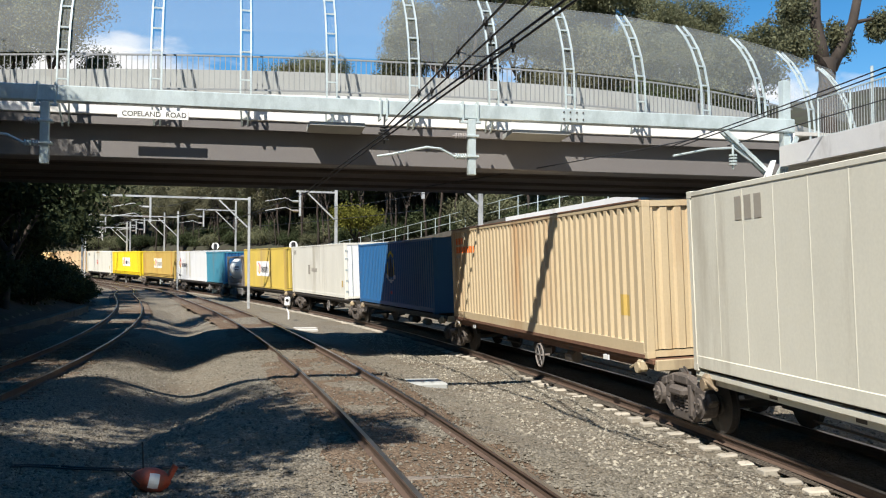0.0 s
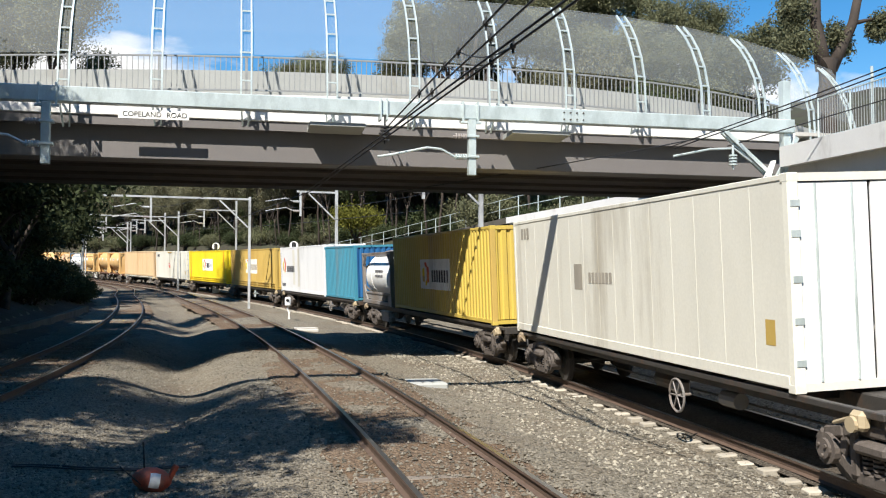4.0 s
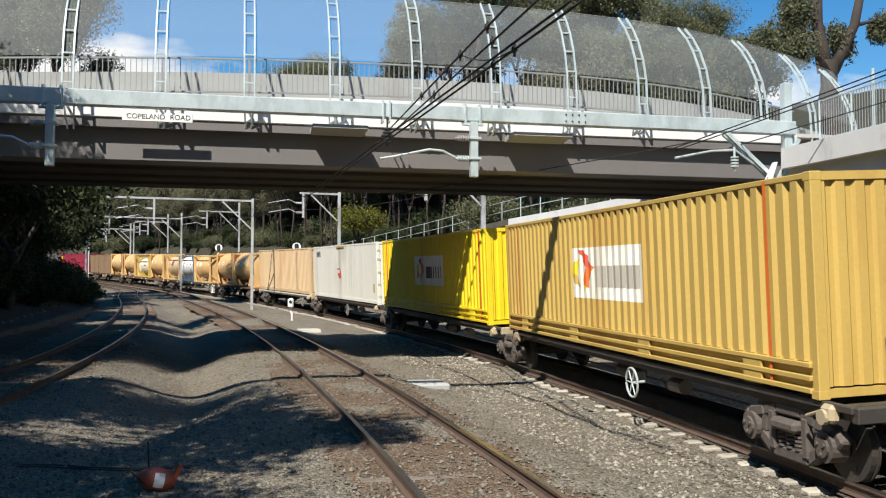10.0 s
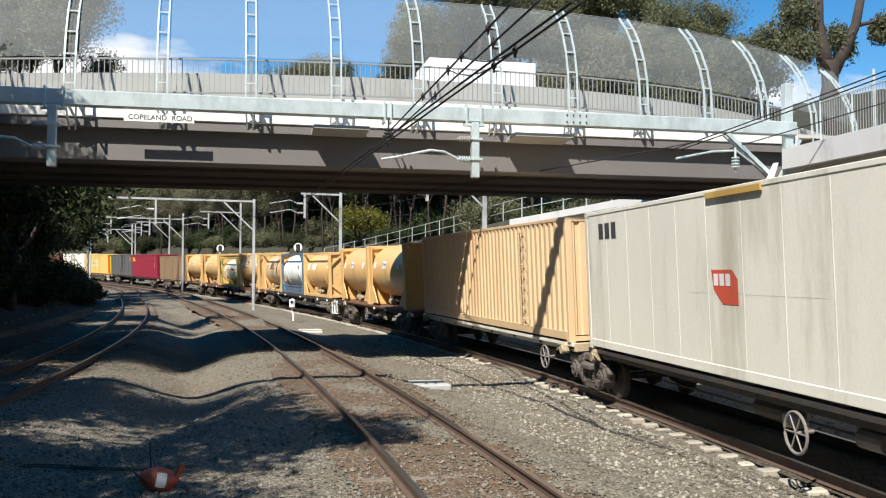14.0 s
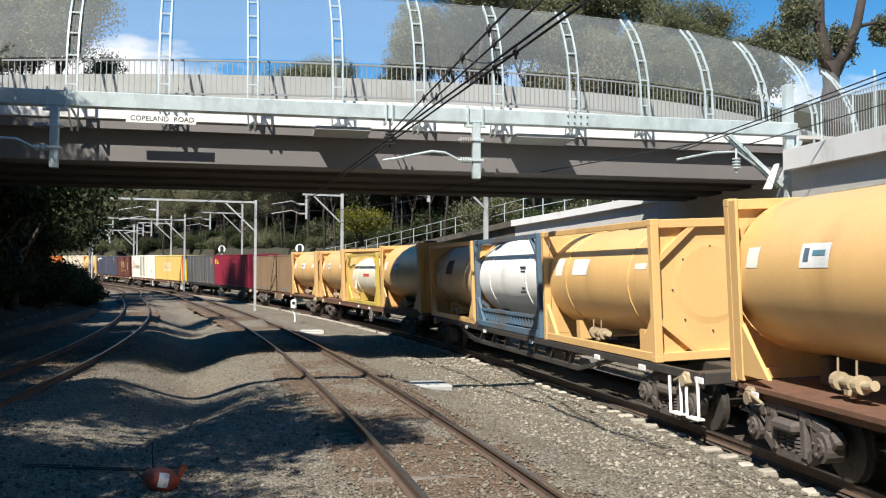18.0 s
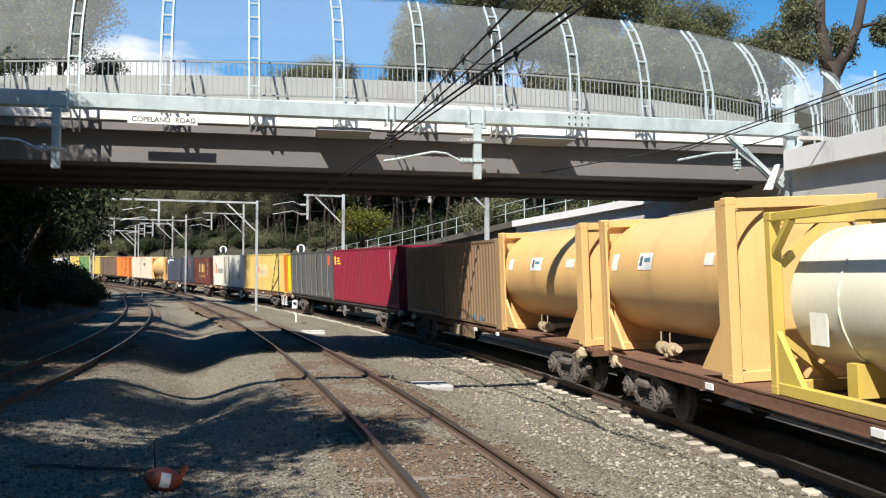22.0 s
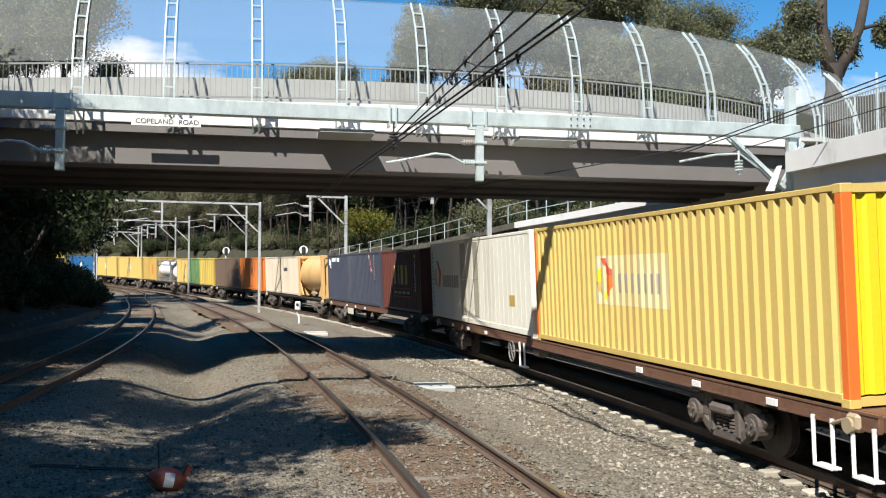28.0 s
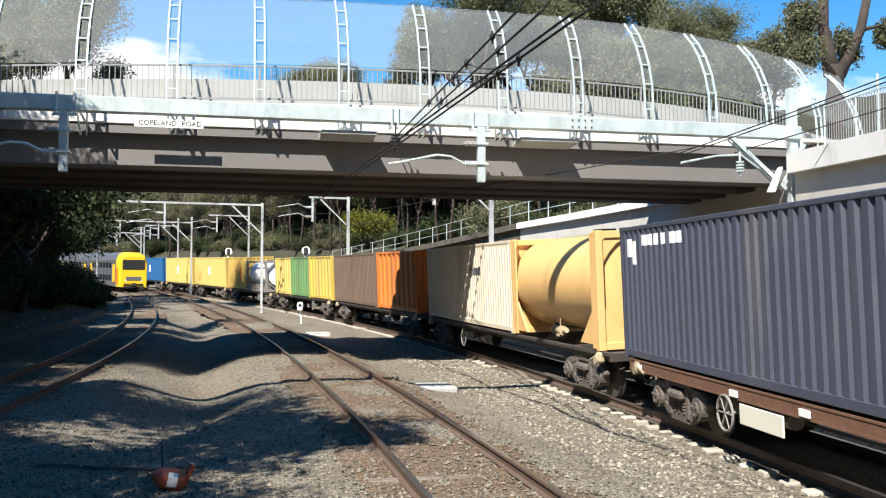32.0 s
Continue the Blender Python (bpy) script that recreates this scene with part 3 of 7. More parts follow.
P_KENT = paint("red_brown", (0.12, 0.036, 0.027), (0.10, 0.05, 0.04), 0.66)
P_NAVY = paint("slate_blue", (0.052, 0.060, 0.088), (0.11, 0.11, 0.12), 0.68)
P_ORANGE = paint("orange", (0.72, 0.20, 0.04), (0.4, 0.14, 0.05), 0.64)
P_BEIGE = paint("beige", (0.62, 0.54, 0.42), (0.42, 0.34, 0.24), 0.64)
P_DKBROWN = paint("umber", (0.15, 0.105, 0.075), (0.12, 0.08, 0.06), 0.62)
P_GREEN = paint("green", (0.13, 0.26, 0.10), (0.12, 0.16, 0.08), 0.64)
P_RED = paint("red", (0.62, 0.09, 0.05), (0.4, 0.08, 0.05), 0.68)
P_ORG = paint("corner_orange", (0.75, 0.16, 0.03), (0.5, 0.14, 0.05), 0.68)
P_DARKTXT = paint("dark_lettering", (0.05, 0.05, 0.06), (0.1, 0.1, 0.1), 0.72)
P_FADED = paint("bleached_panel", (0.66, 0.56, 0.33), (0.6, 0.45, 0.2), 0.6)
P_PATCH = paint("dirty_patch", (0.40, 0.38, 0.31), (0.27, 0.25, 0.2), 0.58)
P_BRASS = paint("grubby_casting", (0.42, 0.34, 0.22), (0.2, 0.15, 0.1), 0.58)
P_GREYTXT = paint("faded_lettering", (0.33, 0.30, 0.25), (0.4, 0.36, 0.3), 0.6)


def rib_profile(x0, x1, pitch, depth, flat=0.46, slope=0.14):
    """Points (x, inset) of a corrugated sheet: outer flats, slopes and inner flats."""
    pts, depth = [], depth * 1.1
    n = max(1, round((x1 - x0) / pitch))
    p = (x1 - x0) / n
    for i in range(n):
        a = x0 + i * p
        pts += [(a, 0.0), (a + p * flat, 0.0), (a + p * (flat + slope), depth), (a + p * (1 - slope), depth)]
    pts.append((x1, 0.0))
    return pts


def seam_profile(x0, x1, pitch, ridge=0.004, width=0.04):
    """Points of a smooth insulated panel with shallow ridges at its joints."""
    n = max(1, round((x1 - x0) / pitch))
    p = (x1 - x0) / n
    pts = [(x0, ridge)]
    for i in range(1, n):
        a = x0 + i * p
        pts += [(a - width / 2, ridge), (a - width / 4, 0.0), (a + width / 4, 0.0), (a + width / 2, ridge)]
    pts.append((x1, ridge))
    return pts


def cut_profile(prof, x0, x1):
    xs = [p[0] for p in prof]
    ds = [p[1] for p in prof]
    ins = [p for p in prof if x0 < p[0] < x1]
    return [(x0, float(np.interp(x0, xs, ds)))] + ins + [(x1, float(np.interp(x1, xs, ds)))]


def sheet(prof, z0, z1, y_out, sign, proud=0.0, slant=0.0):
    """A ribbed side sheet. sign -1 faces the near side, +1 the far one."""
    bm = bmesh.new()
    lo = [bm.verts.new((x, sign * (y_out - d + proud), z0)) for x, d in prof]
    hi = [bm.verts.new((x + slant, sign * (y_out - d + proud), z1)) for x, d in prof]
    for i in range(len(prof) - 1):
        f = (lo[i], lo[i + 1], hi[i + 1], hi[i])
        bm.faces.new(f if sign < 0 else f[::-1])
    return bm


def ribbed_end(pitch, depth, z0, z1, x_out, sign):
    """An end wall with ribs that run across."""
    bm = bmesh.new()
    prof = rib_profile(-WIDE / 2 + 0.08, WIDE / 2 - 0.08, pitch, depth)
    lo = [bm.verts.new((sign * (x_out - d), y, z0)) for y, d in prof]
    hi = [bm.verts.new((sign * (x_out - d), y, z1)) for y, d in prof]
    for i in range(len(prof) - 1):
        f = (lo[i], lo[i + 1], hi[i + 1], hi[i])
        bm.faces.new(f[::-1] if sign < 0 else f)
    return bm


def letters(prof, th, x0, z0, n, h, material, y_out, w=None, gap=0.42, proud=0.006):
    """A line of plain blocks for a name that is not spelled out."""
    w = w or h * 0.62
    for i in range(n):
        a = x0 + i * w * (1 + gap)
        part("lettering_bar", sheet(cut_profile(prof, a, a + w), z0, z0 + h, y_out, -1, proud), material, th)


def patch(prof, th, x0, x1, z0, z1, material, y_out, name="painted_panel", label="", proud=0.003, slant=0.0):
    part(name, sheet(cut_profile(prof, x0, x1), z0, z1, y_out, -1, proud, slant), material, th, label)


def shape_patch(prof, th, pts, material, y_out, proud=0.006):
    """A painted convex shape that follows the ribs of a side sheet."""
    xa, xb = min(p[0] for p in pts), max(p[0] for p in pts)
    xs = sorted({round(p[0], 4) for p in cut_profile(prof, xa, xb)} | {round(p[0], 4) for p in pts} | {round(xa + (xb - xa) * k / 8, 4) for k in range(9)})
    px, pd = [p[0] for p in prof], [p[1] for p in prof]
    bm = bmesh.new()
    last = None
    for x in xs:
        zs = []
        for (x0, z0), (x1, z1) in zip(pts, pts[1:] + pts[:1]):
            if min(x0, x1) - 1e-3 <= x <= max(x0, x1) + 1e-3:
                if abs(x1 - x0) < 1e-3:
                    zs += [z0, z1]
                else:
                    zs.append(z0 + (z1 - z0) * min(max((x - x0) / (x1 - x0), 0), 1))
        if not zs:
            continue
        y = -(y_out - float(np.interp(x, px, pd)) + proud)
        row = (bm.verts.new((x, y, min(zs))), bm.verts.new((x, y, max(zs) + 0.001)))
        if last:
            bm.faces.new((last[0], row[0], row[1], last[1]))
        last = row
    part("logo_piece", bm, material, th)


def chevron(prof, th, x, z, s, y_out, wide=1.0):
    """A ring of slanted red, orange and yellow pieces."""
    yel, red, org = MATS["paint_bright_yellow"], MATS["paint_red"], MATS["paint_corner_orange"]
    for m_, pts in ((red, ((0.34, 1.0), (0.60, 1.0), (1.0, 0.60), (0.70, 0.60))), (org, ((0.70, 0.60), (1.0, 0.60), (0.76, 0.10), (0.52, 0.24))),
                    (yel, ((0.10, 0.72), (0.40, 0.80), (0.28, 0.42), (0.0, 0.44))), (MATS["paint_ochre"], ((0.0, 0.44), (0.28, 0.42), (0.42, 0.14), (0.14, 0.20))),
                    (yel, ((0.52, 0.24), (0.66, 0.17), (0.58, 0.0), (0.46, 0.06)))):
        shape_patch(prof, th, [(x + a * s * wide, z + b * s) for a, b in pts], m_, y_out)


MOVERS = []     # (thing, lead, tail, local pose): what rides on the freight line


def box_container(L, H, col, label, style="rib", pitch=0.30, depth=0.045, base=0.16, end=None, door=False, corner=None, frame_col=None, flat_end=False):
    """A shipping container: origin at the middle of its floor, x towards its leading end, near side at -y."""
    th = empty("shipping_container", Matrix(), label, "container", "containers of the freight train")
    hx, hw = L / 2, WIDE / 2
    fc = frame_col or col
    for sx in (-1, 1):
        for sy in (-1, 1):
            bm = box(bmesh.new(), (sx * (hx - 0.07), sy * (hw - 0.08), H / 2), (0.14, 0.16, H - 0.02), None, 0.012)
            part("corner_post", bm, (corner or fc), th)
            for z in (0.06, H - 0.06):
                part("corner_casting", box(bmesh.new(), (sx * (hx - 0.087), sy * (hw - 0.079), z), (0.178, 0.164, 0.122), None, 0.01), fc, th)
    for sy in (-1, 1):
        part("top_rail", box(bmesh.new(), (0, sy * (hw - 0.035), H - 0.05), (L - 0.3, 0.07, 0.08), None, 0.01), fc, th)
        bm = box(bmesh.new(), (0, sy * (hw - (0.03 if base < 0.25 else 0.075)), 0.05 + base / 2), (L - 0.3, 0.06, base), None, 0.01)
        if base > 0.25:
            for k in range(4):
                box(bm, (-L / 2 + 1.6 + k * (L - 3.2) / 3, sy * (hw - 0.004), 0.05 + base / 2), (0.5, 0.04, base * 0.98), None, 0.008)
            for f in (0.12, 0.5, 0.9):
                box(bm, (0, sy * (hw - 0.006), 0.05 + base * f), (L - 0.3, 0.07, base * 0.16), None, 0.008)
        part("bottom_rail", bm, fc, th)
    x0, x1 = -hx + 0.14, hx - 0.14
    prof = rib_profile(x0, x1, pitch, depth) if style == "rib" else seam_profile(x0, x1, pitch)
    yo = hw - 0.008
    for sy in (-1, 1):
        part("side_panel", sheet(prof, 0.05 + base, H - 0.09, yo, sy), col, th)
    for sx in (-1, 1):
        if door and sx == 1 or door == "both":
            for sy in (-1, 1):
                d = part("door", box(bmesh.new(), (sx * (hx - 0.05), sy * 0.56, H / 2), (0.05, 1.08, H - 0.26), None, 0.012), end or col, th)
                for yy in (0.28, 0.82):
                    part("lock_rod", span(bmesh.new(), (sx * (hx - 0.005), sy * yy, 0.15), (sx * (hx - 0.005), sy * yy, H - 0.15), 0.035, None, 8), GALV, d)
                for zz in (0.4, 0.95, 1.5, 2.1, 2.5):
                    if zz < H - 0.25:
                        part("hinge", box(bmesh.new(), (sx * (hx - 0.012), sy * 1.12, zz), (0.04, 0.14, 0.09)), GALV, d)
        elif flat_end:
            part("end_wall", box(bmesh.new(), (sx * (hx - 0.045), 0, H / 2), (0.05, WIDE - 0.3, H - 0.2), None, 0.01), end or col, th)
        else:
            part("end_wall", ribbed_end(0.28, 0.04, 0.16, H - 0.1, hx - 0.02, sx), end or col, th)
        for z in (0.08, H - 0.06):
            part("end_beam", box(bmesh.new(), (sx * (hx - 0.05), 0, z), (0.09, WIDE - 0.3, 0.11)), fc, th)
    bm = bmesh.new()
    rp = rib_profile(x0, x1, 0.42, 0.02)
    a = [bm.verts.new((x, -hw + 0.05, H - 0.015 - d)) for x, d in rp]
    b = [bm.verts.new((x, hw - 0.05, H - 0.015 - d)) for x, d in rp]
    for i in range(len(rp) - 1):
        bm.faces.new((a[i], a[i + 1], b[i + 1], b[i]))
    part("roof", bm, col, th)
    part("floor", box(bmesh.new(), (0, 0, 0.14), (L - 0.3, WIDE - 0.14, 0.06)), STEEL_DARK, th)
    return th, prof, yo


def barrel(L, r, zc, sides=56):
    """A tank's plain cylinder with shallow pressed ends, its sides shaded smooth."""
    bm = bmesh.new()
    rings = [[(x, math.cos(2 * math.pi * k / sides) * q, zc + math.sin(2 * math.pi * k / sides) * q) for k in range(sides)]
             for x, q in ((-L / 2, r * 0.6), (-L / 2 + 0.05, r * 0.98), (-L / 2 + 0.07, r), (L / 2 - 0.07, r), (L / 2 - 0.05, r * 0.98), (L / 2, r * 0.6))]
    loft(bm, rings)
    bm.normal_update()
    for f in bm.faces:
        f.smooth = abs(f.normal.x) < 0.3
    for e in bm.edges:
        if abs(abs(e.verts[0].co.x) - (L / 2 - 0.07)) < 0.002 and abs(e.verts[0].co.x - e.verts[1].co.x) < 0.002:
            e.smooth = False
    return bm


def notice(th, x, z, w, h, material, r, zc, proud=0.006):
    """A thin sticker that follows the barrel of a tank."""
    a0 = math.asin((z - zc) / r)
    bm = bmesh.new()
    rows = []
    for k in range(6):
        a = a0 + (k / 5 - 0.5) * h / r
        rows.append([(x - w / 2, -math.cos(a) * (r + proud), zc + math.sin(a) * (r + proud)), (x + w / 2, -math.cos(a) * (r + proud), zc + math.sin(a) * (r + proud))])
    loft(bm, rows, False)
    bmesh.ops.recalc_face_normals(bm, faces=bm.faces)
    part("notice_plate", bm, material, th)


def valve(th, x, z, y=-0.85):
    bm = bmesh.new()
    span(bm, (x, 0, z), (x, y, z), 0.12, None, 12)
    for dx in (-0.26, 0.0, 0.24):
        span(bm, (x + dx - 0.05, y, z), (x + dx + 0.05, y, z), 0.24 if dx else 0.18, None, 14)
    span(bm, (x - 0.36, y, z), (x + 0.40, y, z), 0.11, None, 12)
    span(bm, (x + 0.40, y, z), (x + 0.52, y, z + 0.02), 0.13, None, 12)
    for dx in (-0.22, 0.2):
        span(bm, (x + dx, y - 0.04, z), (x + dx + 0.02, y - 0.04, z + 0.3), 0.03, None, 6)
    box(bm, (x - 0.02, y, z - 0.12), (0.16, 0.12, 0.12), None, 0.03)
    part("outlet_valve", bm, P_BRASS, th, "grubby brass outlet valve")


def tank_container(style, L, H, col, fcol, label, r=None, zc=None):
    """A tank in a container frame: origin at the middle of its floor, near side at -y."""
    th = empty("tank_container", Matrix(), label, "tank container", "containers of the freight train")
    hx, hw = L / 2, WIDE / 2
    for sx in (-1, 1):
        for sy in (-1, 1):
            part("corner_post", box(bmesh.new(), (sx * (hx - 0.08), sy * (hw - 0.08), H / 2), (0.16, 0.16, H - 0.02), None, 0.012), fcol, th)
            for z in (0.06, H - 0.06):
                part("corner_casting", box(bmesh.new(), (sx * (hx - 0.087), sy * (hw - 0.079), z), (0.18, 0.165, 0.12), None, 0.01), fcol, th)
        for z in (0.09, H - 0.09):
            part("end_beam", box(bmesh.new(), (sx * (hx - 0.08), 0, z), (0.14, WIDE - 0.32, 0.16), None, 0.01), fcol, th)
    if style == "beam":
        # tall barrel held between plated ends, with gussets that taper down along the sill
        r, zc = r or 1.17, zc or H - 1.19
        for sx in (-1, 1):
            bm = bmesh.new()
            ring = [(math.cos(2 * math.pi * k / 36) * (r - 0.02), zc + math.sin(2 * math.pi * k / 36) * (r - 0.02)) for k in range(36)]
            sq = []
            for y, z in ring:
                dy, dz = y, z - zc
                k = min((hw - 0.1) / max(abs(dy), 1e-6), (H - 0.12 - zc if dz > 0 else zc - 0.12) / max(abs(dz), 1e-6))
                sq.append((dy * k, zc + dz * k))
            for xo in (hx - 0.05,):
                a = [bm.verts.new((sx * xo, y, z)) for y, z in ring]
                b = [bm.verts.new((sx * xo, y, z)) for y, z in sq]
                for k in range(36):
                    bm.faces.new((a[k], a[(k + 1) % 36], b[(k + 1) % 36], b[k]))
            part("end_plate", bm, fcol, th)
            for sy in (-1, 1):
                bm = bmesh.new()
                t = 0.06
                outer = [(sx * (hx - 0.14), 0.12), (sx * (hx - 1.15), 0.12), (sx * (hx - 0.30), 0.95), (sx * (hx - 0.14), H - 0.2)]
                loft(bm, [[(x, sy * (hw - 0.02), z) for x, z in outer], [(x, sy * (hw - 0.02 - t), z) for x, z in outer]])
                bmesh.ops.recalc_face_normals(bm, faces=bm.faces)
                part("gusset", bm, fcol, th)
        part("barrel", barrel(L - 0.16, r, zc), col, th)
        for x in (-L * 0.27, L * 0.27):
            part("saddle", box(bmesh.new(), (x, 0, 0.24), (0.25, 1.0, 0.4), None, 0.02), STEEL_DARK, th)
        for sx in (-1, 1):
            for sy in (-1, 1):
                part("post_face", box(bmesh.new(), (sx * (hx - 0.24), sy * (hw - 0.03), H / 2), (0.30, 0.05, H - 0.06), None, 0.01), fcol, th)
        part("walkway", box(bmesh.new(), (0, 0.1, H - 0.01), (L * 0.6, 0.5, 0.03)), GALV, th)
        part("manhole", span(bmesh.new(), (L * 0.12, 0, H - 0.06), (L * 0.12, 0, H + 0.1), 0.55, None, 20), STEEL_DARK, th)
        valve(th, -0.4, 0.24)
    else:
        r, zc = r or 1.10, zc or H / 2 + 0.12
        for sy in (-1, 1):
            part("top_rail", box(bmesh.new(), (0, sy * (hw - 0.06), H - 0.07), (L - 0.34, 0.1, 0.12), None, 0.01), fcol, th)
            part("bottom_rail", box(bmesh.new(), (0, sy * (hw - 0.06), 0.09), (L - 0.34, 0.1, 0.16), None, 0.01), fcol, th)
            for sx in (-1, 1):
                bm = bmesh.new()
                tri = [(sx * (hx - 0.16), 0.17), (sx * (hx - 0.75), 0.17), (sx * (hx - 0.16), 0.85)]
                loft(bm, [[(x, sy * (hw - 0.03), z) for x, z in tri], [(x, sy * (hw - 0.11), z) for x, z in tri]])
                bmesh.ops.recalc_face_normals(bm, faces=bm.faces)
                part("gusset", bm, fcol, th)
                if style != "frame":
                    part("corner_brace", span(bmesh.new(), (sx * (hx - 0.16), sy * (hw - 0.06), H - 0.55), (sx * (hx - 0.62), sy * (hw - 0.06), H - 0.12), 0.1, 0.08), fcol, th)
        part("barrel", barrel(L - 0.22, r, zc), col, th)
        for x in (-L * 0.28, L * 0.28):
            bm = bmesh.new()
            box(bm, (x, 0, 0.3), (0.22, 1.7, 0.42))
            part("saddle", bm, fcol, th)
            part("strap", tube(bmesh.new(), [(x, math.cos(a) * (r + 0.012), zc + math.sin(a) * (r + 0.012)) for a in np.linspace(0, 2 * math.pi, 30)], 0.014, 6), col, th)
        for sx in (-1, 1):
            for sy in (-1, 1):
                part("end_brace", span(bmesh.new(), (sx * (hx - 0.08), sy * 0.35, H - 0.12), (sx * (hx - 0.08), sy * 1.08, H - 0.75), 0.12, 0.1), fcol, th)
                part("end_brace", span(bmesh.new(), (sx * (hx - 0.08), sy * 0.35, 0.14), (sx * (hx - 0.08), sy * 1.08, 0.75), 0.12, 0.1), fcol, th)
        part("walkway", box(bmesh.new(), (0, 0.2, H - 0.02), (L - 0.5, 0.45, 0.03)), GALV, th)
        part("manhole", span(bmesh.new(), (0, 0, zc + r - 0.06), (0, 0, zc + r + 0.12), 0.5, None, 20), STEEL_DARK, th)
        if style == "frame":
            valve(th, -0.45, 0.3)
            for sx in (-1, 1):
                part("end_plate", box(bmesh.new(), (sx * (hx - 0.14), 0, H / 2), (0.03, WIDE - 0.34, H - 0.3), None, 0.005), fcol, th)
                for k in range(8):
                    a = k * math.pi / 4
                    part("bolt", span(bmesh.new(), (sx * (hx - 0.125), math.cos(a) * 0.78, H / 2 + math.sin(a) * 0.78), (sx * (hx - 0.10), math.cos(a) * 0.78, H / 2 + math.sin(a) * 0.78), 0.032, None, 8), STEEL_DARK, th)
        if style == "rack":
            bm = bmesh.new()
            for k in range(22):
                box(bm, (-hx + 0.35 + k * (L - 0.7) / 21, -hw + 0.1, 0.34), (0.1, 0.05, 0.26))
            box(bm, (0, -hw + 0.1, 0.5), (L - 0.3, 0.09, 0.08))
            part("slotted_beam", bm, fcol, th)
    return th


def disc(bm, x, y, z, r, w, sides=24):
    bmesh.ops.create_cone(bm, cap_ends=True, segments=sides, radius1=r, radius2=r, depth=w,
                          matrix=Matrix.Translation((x, y, z)) @ Matrix.Rotation(radians(90), 4, "X"))


def bogie_meshes():
    bm = bmesh.new()
    for s in (-1, 1):
        disc(bm, 0, s * 0.75, 0, 0.46, 0.10, 28)
        disc(bm, 0, s * 0.70, 0, 0.485, 0.03, 28)
        disc(bm, 0, s * 0.80, 0, 0.16, 0.10, 16)
        for k in range(3):
            a = 2 * math.pi * k / 3
            box(bm, (math.cos(a) * 0.28, s * 0.803, math.sin(a) * 0.28), (0.09, 0.012, 0.09))
    span(bm, (0, -1.05, 0), (0, 1.05, 0), 0.15, None, 12)
    wheel = bpy.data.meshes.new("wheelset")
    bm.to_mesh(wheel)
    wheel.materials.append(STEEL_DARK)
    bm.free()
    # cast side frame: arched top member, dropped bottom member, columns, axle boxes and a nest of springs
    bm = bmesh.new()
    top = [(-1.16, 0.50), (-1.02, 0.64), (-0.62, 0.72), (-0.30, 0.80), (0.30, 0.80), (0.62, 0.72), (1.02, 0.64), (1.16, 0.50)]
    for a, b in zip(top, top[1:]):
        span(bm, (a[0], 0, a[1]), (b[0], 0, b[1]), 0.17, 0.17, 0, 0.03)
    low = [(-1.0, 0.44), (-0.72, 0.38), (-0.42, 0.20), (0.42, 0.20), (0.72, 0.38), (1.0, 0.44)]
    for a, b in zip(low, low[1:]):
        span(bm, (a[0], 0, a[1]), (b[0], 0, b[1]), 0.15, 0.18, 0, 0.03)
    for s in (-1, 1):
        span(bm, (s * 0.40, 0, 0.2), (s * 0.40, 0, 0.76), 0.16, 0.2, 0, 0.03)
        span(bm, (s * 0.66, -0.005, 0.42), (s * 0.60, -0.005, 0.70), 0.13, 0.15, 0, 0.02)
        disc(bm, s * 0.90, -0.02, 0.46, 0.20, 0.24, 18)
        disc(bm, s * 0.90, -0.15, 0.46, 0.13, 0.06, 14)
        for k in range(3):
            a = k * 2.09 + 0.5
            disc(bm, s * 0.90 + math.cos(a) * 0.085, -0.19, 0.46 + math.sin(a) * 0.085, 0.025, 0.03, 8)
    box(bm, (0, -0.06, 0.60), (0.62, 0.26, 0.17), None, 0.05)
    for k in (-0.2, 0.0, 0.2):
        for j in range(5):
            bmesh.ops.create_cone(bm, cap_ends=True, segments=10, radius1=0.09, radius2=0.09, depth=0.032, matrix=Matrix.Translation((k, -0.01, 0.30 + j * 0.055)))
    side = bpy.data.meshes.new("side_frame")
    bm.to_mesh(side)
    side.materials.append(BOGIE)
    bm.free()
    bm = bmesh.new()
    box(bm, (0, 0, 0.62), (0.36, 2.0, 0.22), None, 0.03)
    span(bm, (0, 0, 0.7), (0, 0, 0.86), 0.5, None, 16)
    span(bm, (-0.5, -0.72, 0.42), (-0.5, 0.72, 0.42), 0.08)
    span(bm, (0.5, -0.72, 0.42), (0.5, 0.72, 0.42), 0.08)
    bol = bpy.data.meshes.new("bolster")
    bm.to_mesh(bol)
    bol.materials.append(STEEL_DARK)
    bm.free()
    return wheel, side, bol


WHEEL_ME, SIDE_ME, BOLSTER_ME = bogie_meshes()
WHEELSETS = []


def spoked_wheel(x, z, y=-1.30, r=0.27):
    bm = bmesh.new()
    tube(bm, [(x + math.cos(a) * r, y, z + math.sin(a) * r) for a in np.linspace(0, 2 * math.pi, 24)], 0.022, 6)
    for k in range(6):
        a = k * math.pi / 3
        span(bm, (x, y, z), (x + math.cos(a) * r, y, z + math.sin(a) * r), 0.025, None, 5)
    span(bm, (x, y, z), (x, y + 0.25, z), 0.05, None, 8)
    return bm


def step_iron(x, th):
    bm = bmesh.new()
    tube(bm, [(x - 0.2, -1.24, 0.9), (x - 0.2, -1.24, 0.28), (x + 0.2, -1.24, 0.28), (x + 0.2, -1.24, 0.9)], 0.028, 6)
    box(bm, (x, -1.2, 0.27), (0.4, 0.14, 0.03))
    part("step", bm, WHITE, th, "white-painted shunter's step")


